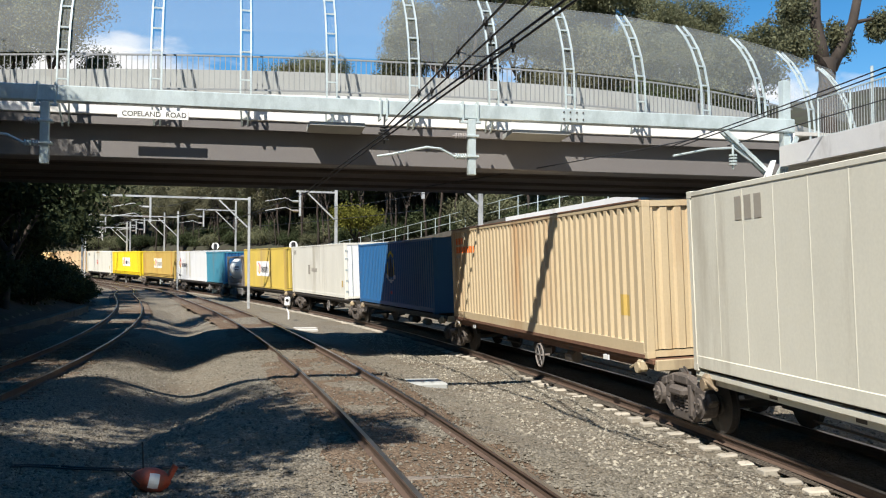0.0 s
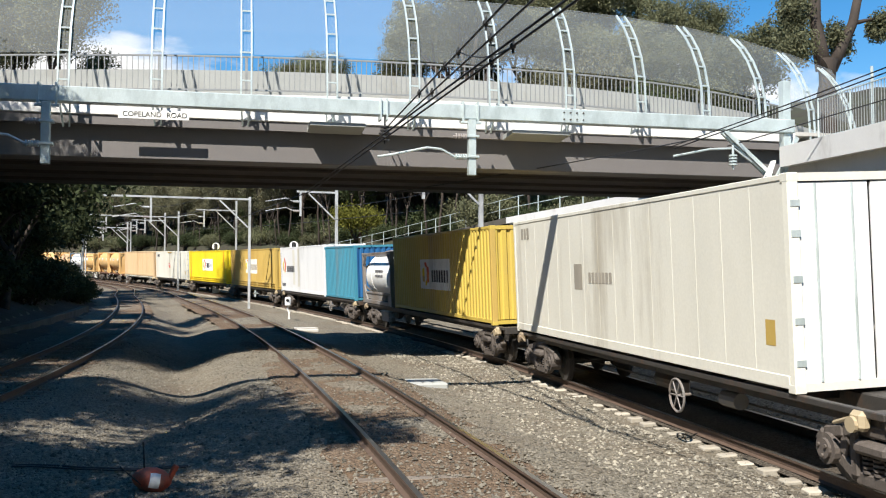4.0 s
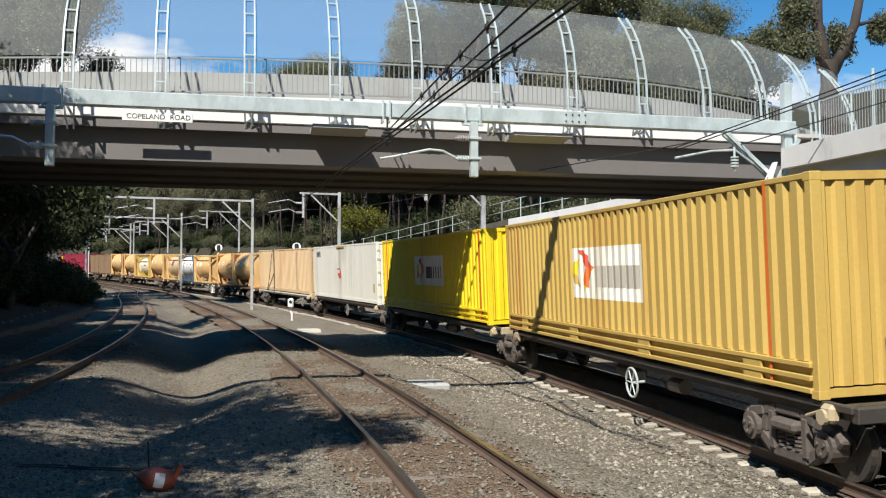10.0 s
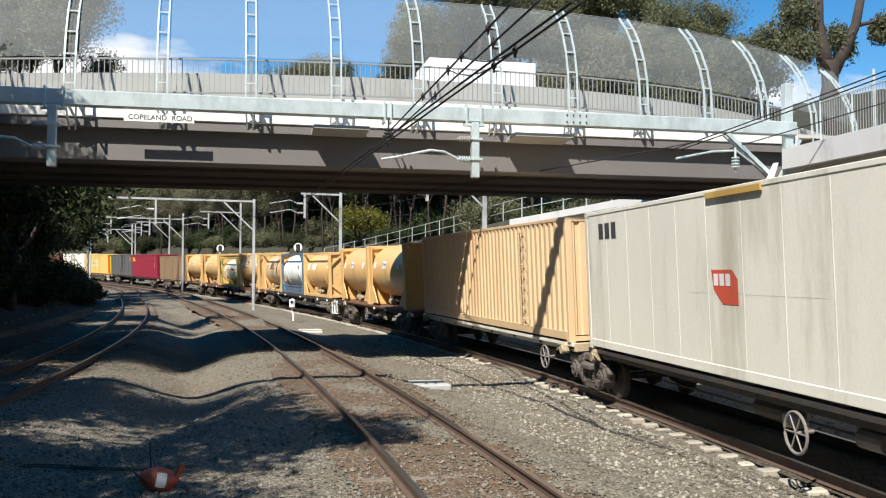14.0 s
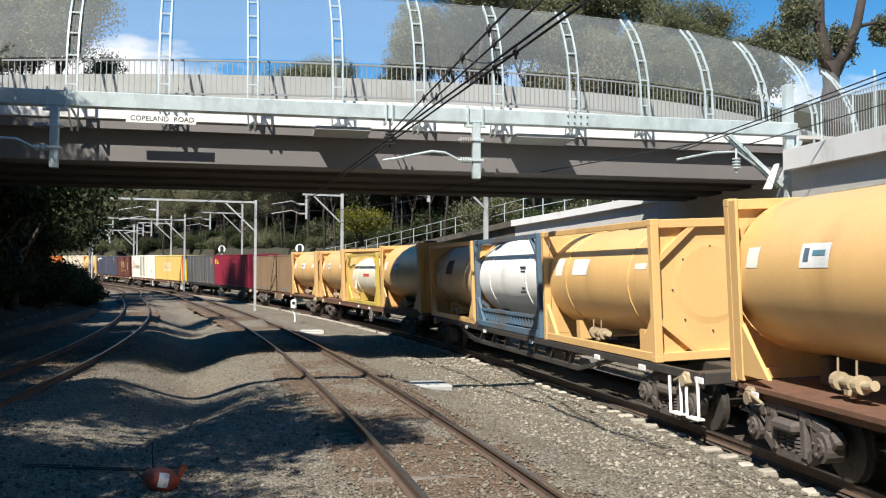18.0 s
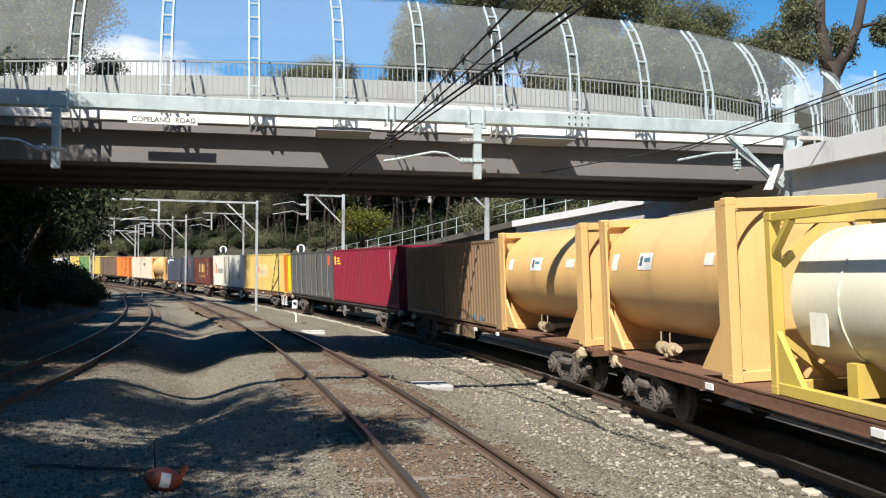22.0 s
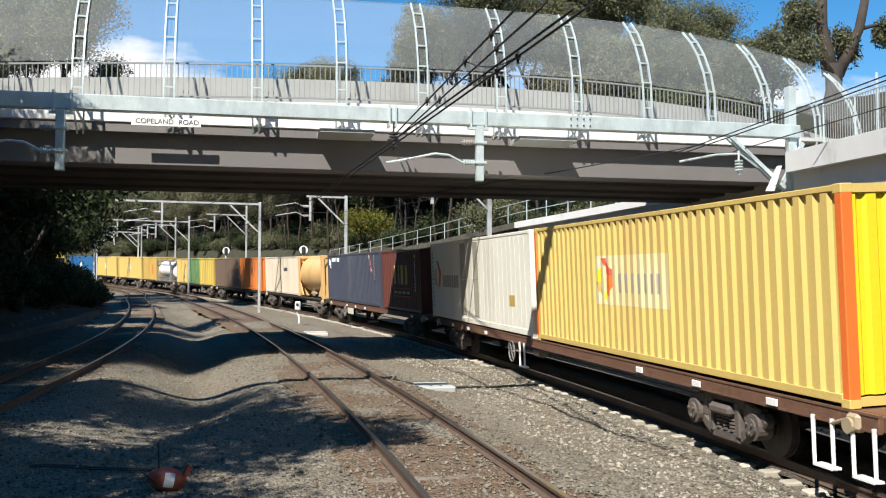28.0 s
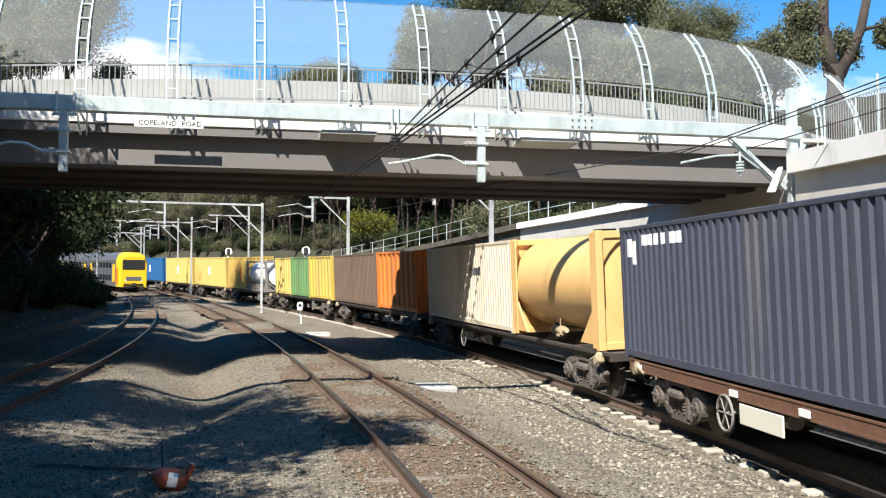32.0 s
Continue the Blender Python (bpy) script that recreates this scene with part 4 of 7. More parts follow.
def lock_bracket(x, s, th):
    """A pale casting that holds a container corner, with its worn handle."""
    bm = bmesh.new()
    box(bm, (x, -1.18, 0.92), (0.26, 0.16, 0.24), None, 0.05)
    disc(bm, x - s * 0.03, -1.27, 0.88, 0.10, 0.06, 12)
    span(bm, (x - s * 0.1, -1.26, 0.94), (x - s * 0.42, -1.24, 0.84), 0.05, None, 8)
    part("lock_bracket", bm, P_BRASS, th, "grubby buff corner lock")


def wagon(L, label, kind="flat", steps=False, brake=0.0, seed=0, bogies=None):
    """A container wagon: origin at rail level in the middle, x towards its leading end; bogies lists where they sit."""
    rnd = random.Random(seed)
    th = empty("container_wagon", Matrix(), label, "railway wagon", "wagons of the freight train")
    hl = L / 2
    own = bogies is None
    bogies = (-hl + 2.15, hl - 2.15) if own else bogies
    sill = RUST if kind in ("rusty", "deep") else (MATS["paint_cream"] if kind == "pale" else STEEL_DARK)
    for sy in (-1, 1):
        bm = bmesh.new()
        if kind == "truss":
            box(bm, (0, sy * 1.17, 0.98), (L - 1.0, 0.1, 0.14), None, 0.01)
            box(bm, (0, sy * 1.12, 0.56), (L * 0.42, 0.08, 0.12), None, 0.01)
            for s in (-1, 1):
                span(bm, (s * L * 0.21, sy * 1.12, 0.56), (s * L * 0.30, sy * 1.12, 0.92), 0.1, 0.08)
            for k in range(-3, 4):
                span(bm, (k * L * 0.06, sy * 1.12, 0.56), (k * L * 0.06 + 0.3, sy * 1.12, 0.92), 0.09, 0.06)
        elif kind == "deep":
            box(bm, (0, sy * 1.15, 0.95), (L - 1.0, 0.12, 0.20), None, 0.012)
            box(bm, (0, sy * 1.19, 0.855), (L - 1.0, 0.06, 0.03))
            box(bm, (0, sy * 1.19, 1.045), (L - 1.0, 0.06, 0.03))
        else:
            box(bm, (0, sy * 1.14, 1.01), (L - 1.0, 0.10, 0.09), None, 0.012)
            box(bm, (0, sy * 1.08, 0.92), (L - 1.0, 0.03, 0.12))
        part("side_sill", bm, sill, th)
    if kind in ("rusty", "deep"):
        part("floor_plate", box(bmesh.new(), (0, 0, 1.045), (L - 1.0, 2.24, 0.02)), RUST, th)
    part("centre_sill", box(bmesh.new(), (0, 0, 0.84), (L - 0.9, 0.45, 0.36), None, 0.02), STEEL_DARK, th)
    n = int(L // 2.2)
    for k in range(n + 1):
        x = -hl + 0.8 + k * (L - 1.6) / n
        part("cross_bearer", box(bmesh.new(), (x, 0, 0.96), (0.22, 2.2, 0.14)), STEEL_DARK, th)
        if kind in ("truss", "deep", "rusty") and rnd.random() < 0.45:
            part("lashing_lug", box(bmesh.new(), (x + 0.3, -1.235, 0.93), (0.26, 0.03, 0.10), None, 0.005), WHITE, th)
    for s in (-1, 1):
        part("headstock", box(bmesh.new(), (s * (hl - 0.5), 0, 0.95), (0.14, 2.3, 0.20), None, 0.015), P_BRASS if len(bogies) < 2 else sill, th)
        lock_bracket(s * (hl - 0.95), s, th)
        bm = span(bmesh.new(), (s * (hl - 0.5), 0, 0.86), (s * (hl + 0.02), 0, 0.86), 0.16, 0.2)
        box(bm, (s * (hl - 0.12), 0, 0.86), (0.30, 0.28, 0.34), None, 0.05)
        part("coupler", bm, STEEL_DARK, th)
        part("brake_hose", tube(bmesh.new(), [(s * (hl - 0.45), -0.5, 0.8), (s * (hl - 0.3), -0.55, 0.55), (s * (hl - 0.1), -0.5, 0.42), (s * (hl + 0.05), -0.42, 0.55)], 0.03, 6), BLACK, th)
    for bx in bogies:
        bo = new("bogie")
        bo.parent = th
        bo.matrix_basis = pose(bx, 0, 0)
        tagged(bo, "dusty brown-grey cast-steel bogie")
        shared("bolster", BOLSTER_ME, bo, Matrix())
        for sy in (-1, 1):
            shared("side_frame", SIDE_ME, bo, pose(0, sy * 1.02, 0, 0, 0, 0 if sy < 0 else 180))
        for q in (-0.9, 0.9):
            w = shared("wheelset", WHEEL_ME, bo, pose(q, 0, 0.46))
            WHEELSETS.append((w, q))
    bx = hl * 0.3 if brake is None else brake or rnd.choice((-1, 1)) * (hl * 0.45)
    if brake is not None:
        part("handbrake_wheel", spoked_wheel(bx, 0.62), rnd.choice((GALV, P_GREYF, P_GREYF)), th, "spoked grey handbrake wheel")
    # brake gear and boxes hung beneath the floor
    bm = bmesh.new()
    span(bm, (bx - 2.2, -0.55, 0.62), (bx - 1.4, -0.55, 0.62), 0.34, None, 14)
    part("air_reservoir", bm, STEEL_DARK, th)
    part("brake_cylinder", span(bmesh.new(), (bx + 0.7, -0.8, 0.64), (bx + 1.2, -0.8, 0.64), 0.26, None, 12), P_GREYF, th)
    part("brake_rod", span(bmesh.new(), (-hl + 2.6, -0.35, 0.5), (hl - 2.6, -0.35, 0.5), 0.04, None, 6), STEEL_DARK, th)
    part("triple_valve", box(bmesh.new(), (bx - 0.7, -0.9, 0.66), (0.34, 0.24, 0.22), None, 0.04), P_GREYF, th)
    if steps:
        for x in {"lead": (hl - 0.75, hl - 1.35), "brake": (bx + 0.75,), "both": (hl - 0.75, hl - 1.55, bx + 0.75)}[steps]:
            step_iron(x, th)
    return th


def ride(thing, a, b, x=0.0, z=0.0):
    """Let a thing ride on the freight line between the train marks a and b."""
    MOVERS.append((thing, a, b, pose(x, 0, z)))


def load(th, wa, wb, c0, c1, z=DECK):
    """Set a load on the wagon between marks wa and wb so that it spans c0 to c1."""
    ride(th, wa, wb, (wa + wb) / 2 - (c0 + c1) / 2, z)


def put_wagon(a, b, kind="flat", steps=False, brake=0.0, label="", bogies=None):
    """A wagon between the train marks a and b; bogies lists the marks of those it carries, where it shares them with its neighbour."""
    if bogies is not None:
        bogies = [(a + b) / 2 - m for m in bogies]
    th = wagon(b - a, label or "long flat container wagon with dark grimy underframe", kind, steps, brake, int(a * 10), bogies)
    ride(th, a, b)
    return th


# -- wagons and loads, from the first to the last --
put_wagon(0.2, 16.4, "pale", brake=None, bogies=(2.3, 16.8))
th, pr, yo = box_container(14.6, 2.9, P_CREAM, "cream insulated container with grey end frame", "seam", 0.9, base=0.2)
letters(pr, th, -5.6, 2.35, 3, 0.34, P_GREYTXT, yo)
load(th, 0.2, 16.4, 1.3, 15.9)
bm = bmesh.new()
for y in (-1.05, 1.05):
    box(bm, (-7.42, y, 1.4), (0.12, 0.12, 2.7))
for z in (0.12, 1.0, 2.0, 2.7):
    box(bm, (-7.42, 0, z), (0.1, 2.1, 0.1))
part("end_frame", bm, P_OLDW, th, "open white steel end frame")

put_wagon(17.2, 33.0, "rusty", brake=1.45, bogies=())
th, pr, yo = box_container(14.63, 2.9, P_TAN, "long faded tan ribbed container with rusty edges", "rib", 0.33, 0.05, 0.24, frame_col=P_TAN)
letters(pr, th, -6.7, 2.42, 3, 0.20, P_ORG, yo, 0.2, 0.5)
letters(pr, th, -6.7, 2.14, 10, 0.20, P_ORG, yo, 0.15, 0.5)
letters(pr, th, -6.7, 1.98, 6, 0.09, P_GREYTXT, yo)
patch(pr, th, 6.2, 6.6, 0.75, 1.15, P_OCHRE, yo, "notice_plate")
part("rust_strip", box(bmesh.new(), (0, -1.23, 0.035), (14.4, 0.02, 0.07)), RUST, th)
part("roof_edge", box(bmesh.new(), (0, -1.2, 2.91), (14.4, 0.06, 0.03)), RUST, th)
load(th, 17.2, 33.0, 17.85, 32.48)

put_wagon(33.1, 47.9, "flat", brake=None, bogies=(32.95,))
th, pr, yo = box_container(12.55, 2.75, P_BLUE, "bright blue ribbed container with a yellow emblem", "rib", 0.30, 0.045, flat_end=True)
def arch(w, z0, z1, zt, n=10):
    """An upright panel with a rounded head."""
    return [(-0.02 - w, z0), (-0.02 + w, z0)] + [(-0.02 + w * math.cos(math.pi * k / n), z1 + (zt - z1) * math.sin(math.pi * k / n)) for k in range(n + 1)]


shape_patch(pr, th, arch(0.60, 1.16, 1.72, 2.34), P_BRIGHT, yo, 0.004)
shape_patch(pr, th, arch(0.49, 1.18, 1.70, 2.22), P_BLUE, yo, 0.008)
shape_patch(pr, th, [(-0.46, 1.18), (0.44, 1.18), (0.36, 1.5), (0.24, 1.86), (0.14, 2.04), (0.02, 2.1), (-0.12, 1.98), (-0.2, 1.72), (-0.38, 1.5)], BLACK, yo, 0.012)
shape_patch(pr, th, [(-0.72, 1.24), (-0.02, 1.00), (0.66, 1.20), (0.66, 1.36), (-0.02, 1.18), (-0.72, 1.40)], WHITE, yo, 0.016)
letters(pr, th, -0.50, 1.15, 7, 0.12, P_BLUE, yo, 0.10, 0.45, 0.020)
patch(pr, th, -0.12, 0.02, 0.55, 0.66, P_RED, yo, "notice_plate")
load(th, 33.1, 47.9, 34.91, 47.46)

put_wagon(48.2, 64.2, "flat", brake=2.4, bogies=(49.0, 62.0))
th, pr, yo = box_container(13.2, 2.9, P_REEFER, "grey-cream refrigerated container with white double doors", "seam", 0.85, base=0.18, end=P_WHITE, door=True, corner=P_OLDW)
letters(pr, th, -5.9, 2.4, 3, 0.28, P_GREYTXT, yo)
patch(pr, th, -1.9, -1.4, 1.2, 1.75, P_GREYTXT, yo, "emblem_piece")
letters(pr, th, -1.0, 1.35, 7, 0.22, P_GREYTXT, yo)
patch(pr, th, 5.9, 6.15, 0.6, 0.95, P_OCHRE, yo, "notice_plate")
load(th, 48.2, 64.2, 50.4, 63.6)
bm = bmesh.new()
for y in (-1.05, 1.05):
    box(bm, (-6.72, y, 1.4), (0.12, 0.12, 2.7))
for z in (0.12, 1.0, 2.0, 2.7):
    box(bm, (-6.72, 0, z), (0.1, 2.1, 0.1))
part("end_frame", bm, P_OLDW, th, "open white steel end frame")

YELLOW_WAGON = put_wagon(64.6, 84.9, "flat", brake=-3.9)
th, pr, yo = box_container(12.19, 2.9, P_YELLOW, "yellow ribbed container with a white name panel", "rib", 0.29, 0.045, 0.12, corner=P_OCHRE)
patch(pr, th, -1.95, 1.85, 0.90, 1.97, P_WHITE, yo, "name_panel", "white name panel with a red and yellow mark")
chevron(pr, th, -1.72, 1.0, 0.86, yo, 1.25)
letters(pr, th, -0.38, 1.16, 7, 0.42, P_DARKTXT, yo, 0.215)
load(th, 64.6, 84.9, 65.85, 78.05)
part("equipment_box", box(bmesh.new(), (-5.45, -1.02, 0.60), (1.4, 0.3, 0.42), None, 0.02), P_GREYF, YELLOW_WAGON, "grey equipment locker")
part("locker_lid", box(bmesh.new(), (-5.45, -1.04, 0.83), (1.5, 0.36, 0.03)), GALV_OLD, YELLOW_WAGON)
th = tank_container("rack", 5.9, 2.35, P_TANKW, P_GREYF, "dented white tank in a grimy grey frame", 1.06, 1.27)
part("top_sheet", box(bmesh.new(), (0, -0.3, 2.30), (5.2, 0.7, 0.05), Matrix.Rotation(0.35, 3, "X")), P_GREYF, th, "dark grey walkway sheet")
for k in range(8):
    part("lettering_bar", box(bmesh.new(), (-0.75 + k * 0.2, -1.04, 1.46), (0.13, 0.02, 0.15)), P_DARKTXT, th)
    part("lettering_bar", box(bmesh.new(), (-0.75 + k * 0.2, -1.06, 1.27), (0.12, 0.02, 0.10)), P_DARKTXT, th)
load(th, 64.6, 84.9, 78.7, 84.6)

put_wagon(85.3, 104.9, "flat", brake=4.26)
th, pr, yo = box_container(6.06, 2.75, P_TEAL, "faded teal ribbed container with blue end", "rib", 0.27, 0.04, 0.12, end=P_BLUE)
part("white_edge", box(bmesh.new(), (-2.9, -1.226, 1.35), (0.16, 0.01, 2.5)), P_WHITE, th)
load(th, 85.3, 104.9, 86.2, 92.26)
th, pr, yo = box_container(12.19, 2.9, P_WHITE, "white insulated container with a red and yellow mark", "seam", 0.62, base=0.14)
chevron(pr, th, -5.4, 1.15, 1.05, yo)
letters(pr, th, -4.05, 1.28, 7, 0.40, P_DARKTXT, yo, 0.27, 0.22)
bm = bmesh.new()
for k in range(13):
    span(bm, (-5.85, -1.222, 0.45 + k * 0.17), (-5.85, -1.232, 0.45 + k * 0.17), 0.07, None, 8)
part("vent_holes", bm, BLACK, th)
patch(pr, th, -2.3, -1.65, 0.5, 2.7, P_REEFER, yo, "repair_panel")
patch(pr, th, -0.9, -0.3, 0.4, 2.75, P_REEFER, yo, "repair_panel")
letters(pr, th, -5.7, 0.34, 6, 0.2, P_DARKTXT, yo, 0.13)
load(th, 85.3, 104.9, 92.45, 104.64)

put_wagon(105.2, 121.2, "flat", brake=1.05, bogies=(107.26, 121.45))
th, pr, yo = box_container(14.63, 2.9, P_OCHRE, "weathered ochre ribbed container with faded name panel", "rib", 0.33, 0.05, 0.42)
patch(pr, th, -1.97, 1.95, 1.05, 2.13, P_OLDW, yo, "name_panel", "faded white name panel")
chevron(pr, th, -1.88, 1.16, 0.92, yo, 1.36)
letters(pr, th, -0.42, 1.3, 7, 0.44, P_GREYTXT, yo, 0.23)
patch(pr, th, 6.1, 6.25, 0.05, 2.87, P_ORG, yo, "lashing_strap", "red webbing strap", 0.012)
patch(pr, th, -6.32, -6.17, 0.05, 2.87, P_ORG, yo, "lashing_strap", "red webbing strap", 0.012)
load(th, 105.2, 121.2, 106.3, 120.93)

put_wagon(121.5, 137.6, "flat", brake=None, bogies=())
th, pr, yo = box_container(14.63, 2.9, P_BRIGHT, "bright yellow ribbed container with white name panel", "rib", 0.33, 0.055, 0.42)
patch(pr, th, -1.52, 2.52, 1.08, 2.15, P_WHITE, yo, "name_panel", "white name panel with a red and yellow mark")
chevron(pr, th, -1.3, 1.2, 0.85, yo, 1.3)
letters(pr, th, 0.15, 1.34, 7, 0.42, P_DARKTXT, yo, 0.22)
patch(pr, th, -6.5, -6.34, 0.05, 2.87, P_ORG, yo, "lashing_strap", "red webbing strap", 0.012)
patch(pr, th, 6.5, 6.66, 0.05, 2.87, P_ORG, yo, "lashing_strap", "red webbing strap", 0.012)
load(th, 121.5, 137.6, 122.85, 137.48)

put_wagon(138.0, 153.2, "flat", brake=1.45, bogies=(137.4, 152.95))
th, pr, yo = box_container(13.9, 2.9, P_REEFER, "pale grey refrigerated container with white doors and red flag mark", "seam", 1.15, base=0.16, end=P_WHITE, door=True, corner=P_OLDW)
letters(pr, th, -6.1, 2.3, 3, 0.32, P_DARKTXT, yo, 0.26)
shape_patch(pr, th, [(x - 0.63, z) for x, z in ((-0.36, 1.66), (0.31, 1.66), (0.48, 1.52), (0.48, 1.14), (-0.02, 1.14), (-0.30, 1.36))], P_RED, yo)
letters(pr, th, -0.91, 1.42, 3, 0.18, P_WHITE, yo, 0.15, 0.3, 0.01)
patch(pr, th, -1.8, 2.1, 1.3, 1.75, P_REEFER, yo, "painted_out_panel", "", 0.002)
part("warning_strip", box(bmesh.new(), (-0.17, -1.24, 2.80), (1.7, 0.03, 0.09)), P_OCHRE, th)
patch(pr, th, 6.2, 6.45, 0.55, 0.95, P_OCHRE, yo, "notice_plate")
part("warning_plate", box(bmesh.new(), (6.955, -0.62, 2.3), (0.02, 0.42, 0.2)), P_RED, th)
load(th, 138.0, 153.2, 138.6, 152.5)

put_wagon(153.3, 169.4, "pale", brake=6.0, bogies=(167.2,))
th, pr, yo = box_container(14.63, 2.9, P_PEACH, "sun-faded peach ribbed container with ladder rungs", "rib", 0.33, 0.05, 0.2)
bm = bmesh.new()
for x in (4.1, 4.55):
    span(bm, (x, -1.26, 0.3), (x, -1.26, 2.75), 0.03, None, 6)
for k in range(9):
    span(bm, (4.1, -1.26, 0.4 + k * 0.28), (4.55, -1.26, 0.4 + k * 0.28), 0.025, None, 6)
part("ladder", bm, P_TAN, th)
load(th, 153.3, 169.4, 153.9, 168.53)

put_wagon(170.0, 184.2, "rusty", brake=-0.94, bogies=(172.2, 182.4))
for a in (171.4, 177.8):
    th = tank_container("beam", 6.06, 2.75, P_TANK, P_TANK, "tan tank container with plated ends and white notices")
    for x, w, h, m_ in ((-0.6, 0.7, 0.32, P_WHITE), (1.7, 0.4, 0.34, P_OLDW), (-2.3, 0.35, 0.3, P_OLDW)):
        notice(th, x, 1.85, w, h, m_, 1.17, 1.56)
        if w >= 0.7:
            notice(th, x - 0.2, 1.86, 0.13, h * 0.55, P_STEELB, 1.17, 1.56, 0.012)
            notice(th, x + 0.1, 1.88, 0.3, 0.07, P_TEAL, 1.17, 1.56, 0.012)
    load(th, 170.0, 184.2, a, a + 6.06)

put_wagon(184.6, 205.7, "truss", "lead", brake=None, bogies=(186.5, 203.8))
th = tank_container("frame", 6.06, 2.6, P_TANK, P_TANK, "tan tank in a matching tan frame with white notices")
for x, w, h, m_ in ((-0.9, 0.9, 0.36, P_WHITE), (-2.2, 0.45, 0.4, P_OLDW), (2.2, 0.5, 0.12, P_OLDW)):
    notice(th, x, 1.74, w, h, m_, 1.10, 1.42)
load(th, 184.6, 205.7, 186.7, 192.76)
th = tank_container("rack", 6.06, 2.6, P_TANKW, P_STEELB, "white tank in a steel-blue frame with dents")
for k in range(7):
    part("lettering_bar", box(bmesh.new(), (1.4, -1.08, 1.75 - k * 0.11), (0.45 - 0.1 * (k % 3), 0.015, 0.05)), P_DARKTXT, th)
load(th, 184.6, 205.7, 193.05, 199.11)
th = tank_container("frame", 6.06, 2.6, P_PEACH, P_TANK, "rust-tinted peach tank in a tan frame")
notice(th, -0.6, 1.78, 0.9, 0.5, RUST, 1.10, 1.42)
notice(th, 2.2, 1.78, 0.22, 0.26, P_OLDW, 1.10, 1.42)
notice(th, -2.2, 1.72, 0.5, 0.3, P_GREYTXT, 1.10, 1.42)
load(th, 184.6, 205.7, 199.4, 205.46)

put_wagon(206.0, 227.3, "deep", brake=1.95, bogies=(209.0, 225.0))
for a, lab in ((207.0, ""), (221.0, "")):
    th = tank_container("beam", 6.06, 2.75, P_TANK, P_TANK, "tan tank container with plated ends and white notices")
    for x, w, h, m_ in ((-0.6, 0.7, 0.32, P_WHITE), (-2.3, 0.35, 0.34, P_OLDW), (2.2, 0.35, 0.2, P_OLDW)):
        notice(th, x, 1.85, w, h, m_, 1.17, 1.56)
        if w >= 0.7:
            notice(th, x - 0.2, 1.86, 0.13, h * 0.55, P_STEELB, 1.17, 1.56, 0.012)
            notice(th, x + 0.1, 1.88, 0.3, 0.07, P_TEAL, 1.17, 1.56, 0.012)
    load(th, 206.0, 227.3, a, a + 6.06)
th = tank_container("plain", 6.06, 2.45, P_CREAMT, P_YELLOW, "cream tank in a yellow frame", 0.98, 1.25)
part("lettering_bar", box(bmesh.new(), (0.1, -0.975, 1.4), (1.1, 0.015, 0.14)), P_RED, th)
part("notice_plate", box(bmesh.new(), (-2.2, -0.96, 0.95), (0.4, 0.02, 0.5)), P_OLDW, th)
load(th, 206.0, 227.3, 213.8, 219.86)

BROWN_WAGON = put_wagon(227.5, 246.8, "rusty", brake=-4.87)
th = tank_container("beam", 6.06, 2.75, P_TANK, P_TANK, "tan tank container with plated ends and white notices")
for x, w, h, m_ in ((-0.2, 0.8, 0.34, P_WHITE), (2.1, 0.5, 0.2, P_OLDW), (-2.2, 0.35, 0.3, P_OLDW)):
    notice(th, x, 1.85, w, h, m_, 1.17, 1.56)
    if w >= 0.7:
        notice(th, x - 0.2, 1.86, 0.13, h * 0.55, P_STEELB, 1.17, 1.56, 0.012)
        notice(th, x + 0.1, 1.88, 0.3, 0.07, P_TEAL, 1.17, 1.56, 0.012)
load(th, 227.5, 246.8, 228.2, 234.26)
for a in (234.6, 240.85):
    th, pr, yo = box_container(6.06, 2.6, P_BROWN, "dull brown ribbed container with blue scuffs", "rib", 0.30, 0.04, 0.1)
    for k in range(12):
        x = random.uniform(-2.6, 2.4)
        patch(pr, th, x, x + random.uniform(0.06, 0.2), 0.16, 0.16 + random.uniform(0.05, 0.22), P_STEELB, yo, "paint_scuff", "", 0.002)
    load(th, 227.5, 246.8, a, a + 6.06)
for x, w_ in ((-1.95, 0.7), (-1.30, 0.5), (-0.75, 0.5), (-0.2, 0.6)):
    part("number_board", box(bmesh.new(), (x, -1.22, 0.80), (w_, 0.03, 0.34), None, 0.01), P_BRASS if w_ > 0.55 else P_BROWN, BROWN_WAGON)

put_wagon(247.1, 273.6, "flat", brake=2.57, bogies=(251.1, 269.7))
th, pr, yo = box_container(12.19, 2.75, P_MAROON, "maroon ribbed container with small yellow mark", "rib", 0.28, 0.032, flat_end=True)
patch(pr, th, -5.8, -5.35, 1.95, 2.4, P_BRIGHT, yo, "emblem_piece")
for k in range(3):
    patch(pr, th, -5.2, -4.6 + 0.1 * k, 2.25 - 0.14 * k, 2.33 - 0.14 * k, P_BRIGHT, yo, "lettering_bar")
for k in range(11):
    part("lettering_bar", box(bmesh.new(), (4.95, -1.236, 2.5 - k * 0.12), (0.06, 0.01, 0.06)), P_OLDW, th)
load(th, 247.1, 273.6, 248.3, 260.49)
th, pr, yo = box_container(12.19, 2.75, P_GREY, "dark grey side-door container with red flag mark", "rib", 0.45, 0.06)
for k in range(8):
    x = -5.4 + k * 1.5
    part("door_rod", span(bmesh.new(), (x, -1.25, 0.25), (x, -1.25, 2.6), 0.045, None, 8), P_GREYF, th)
    part("door_hinge", box(bmesh.new(), (x, -1.245, 0.25), (0.2, 0.05, 0.2)), P_GREYF, th)
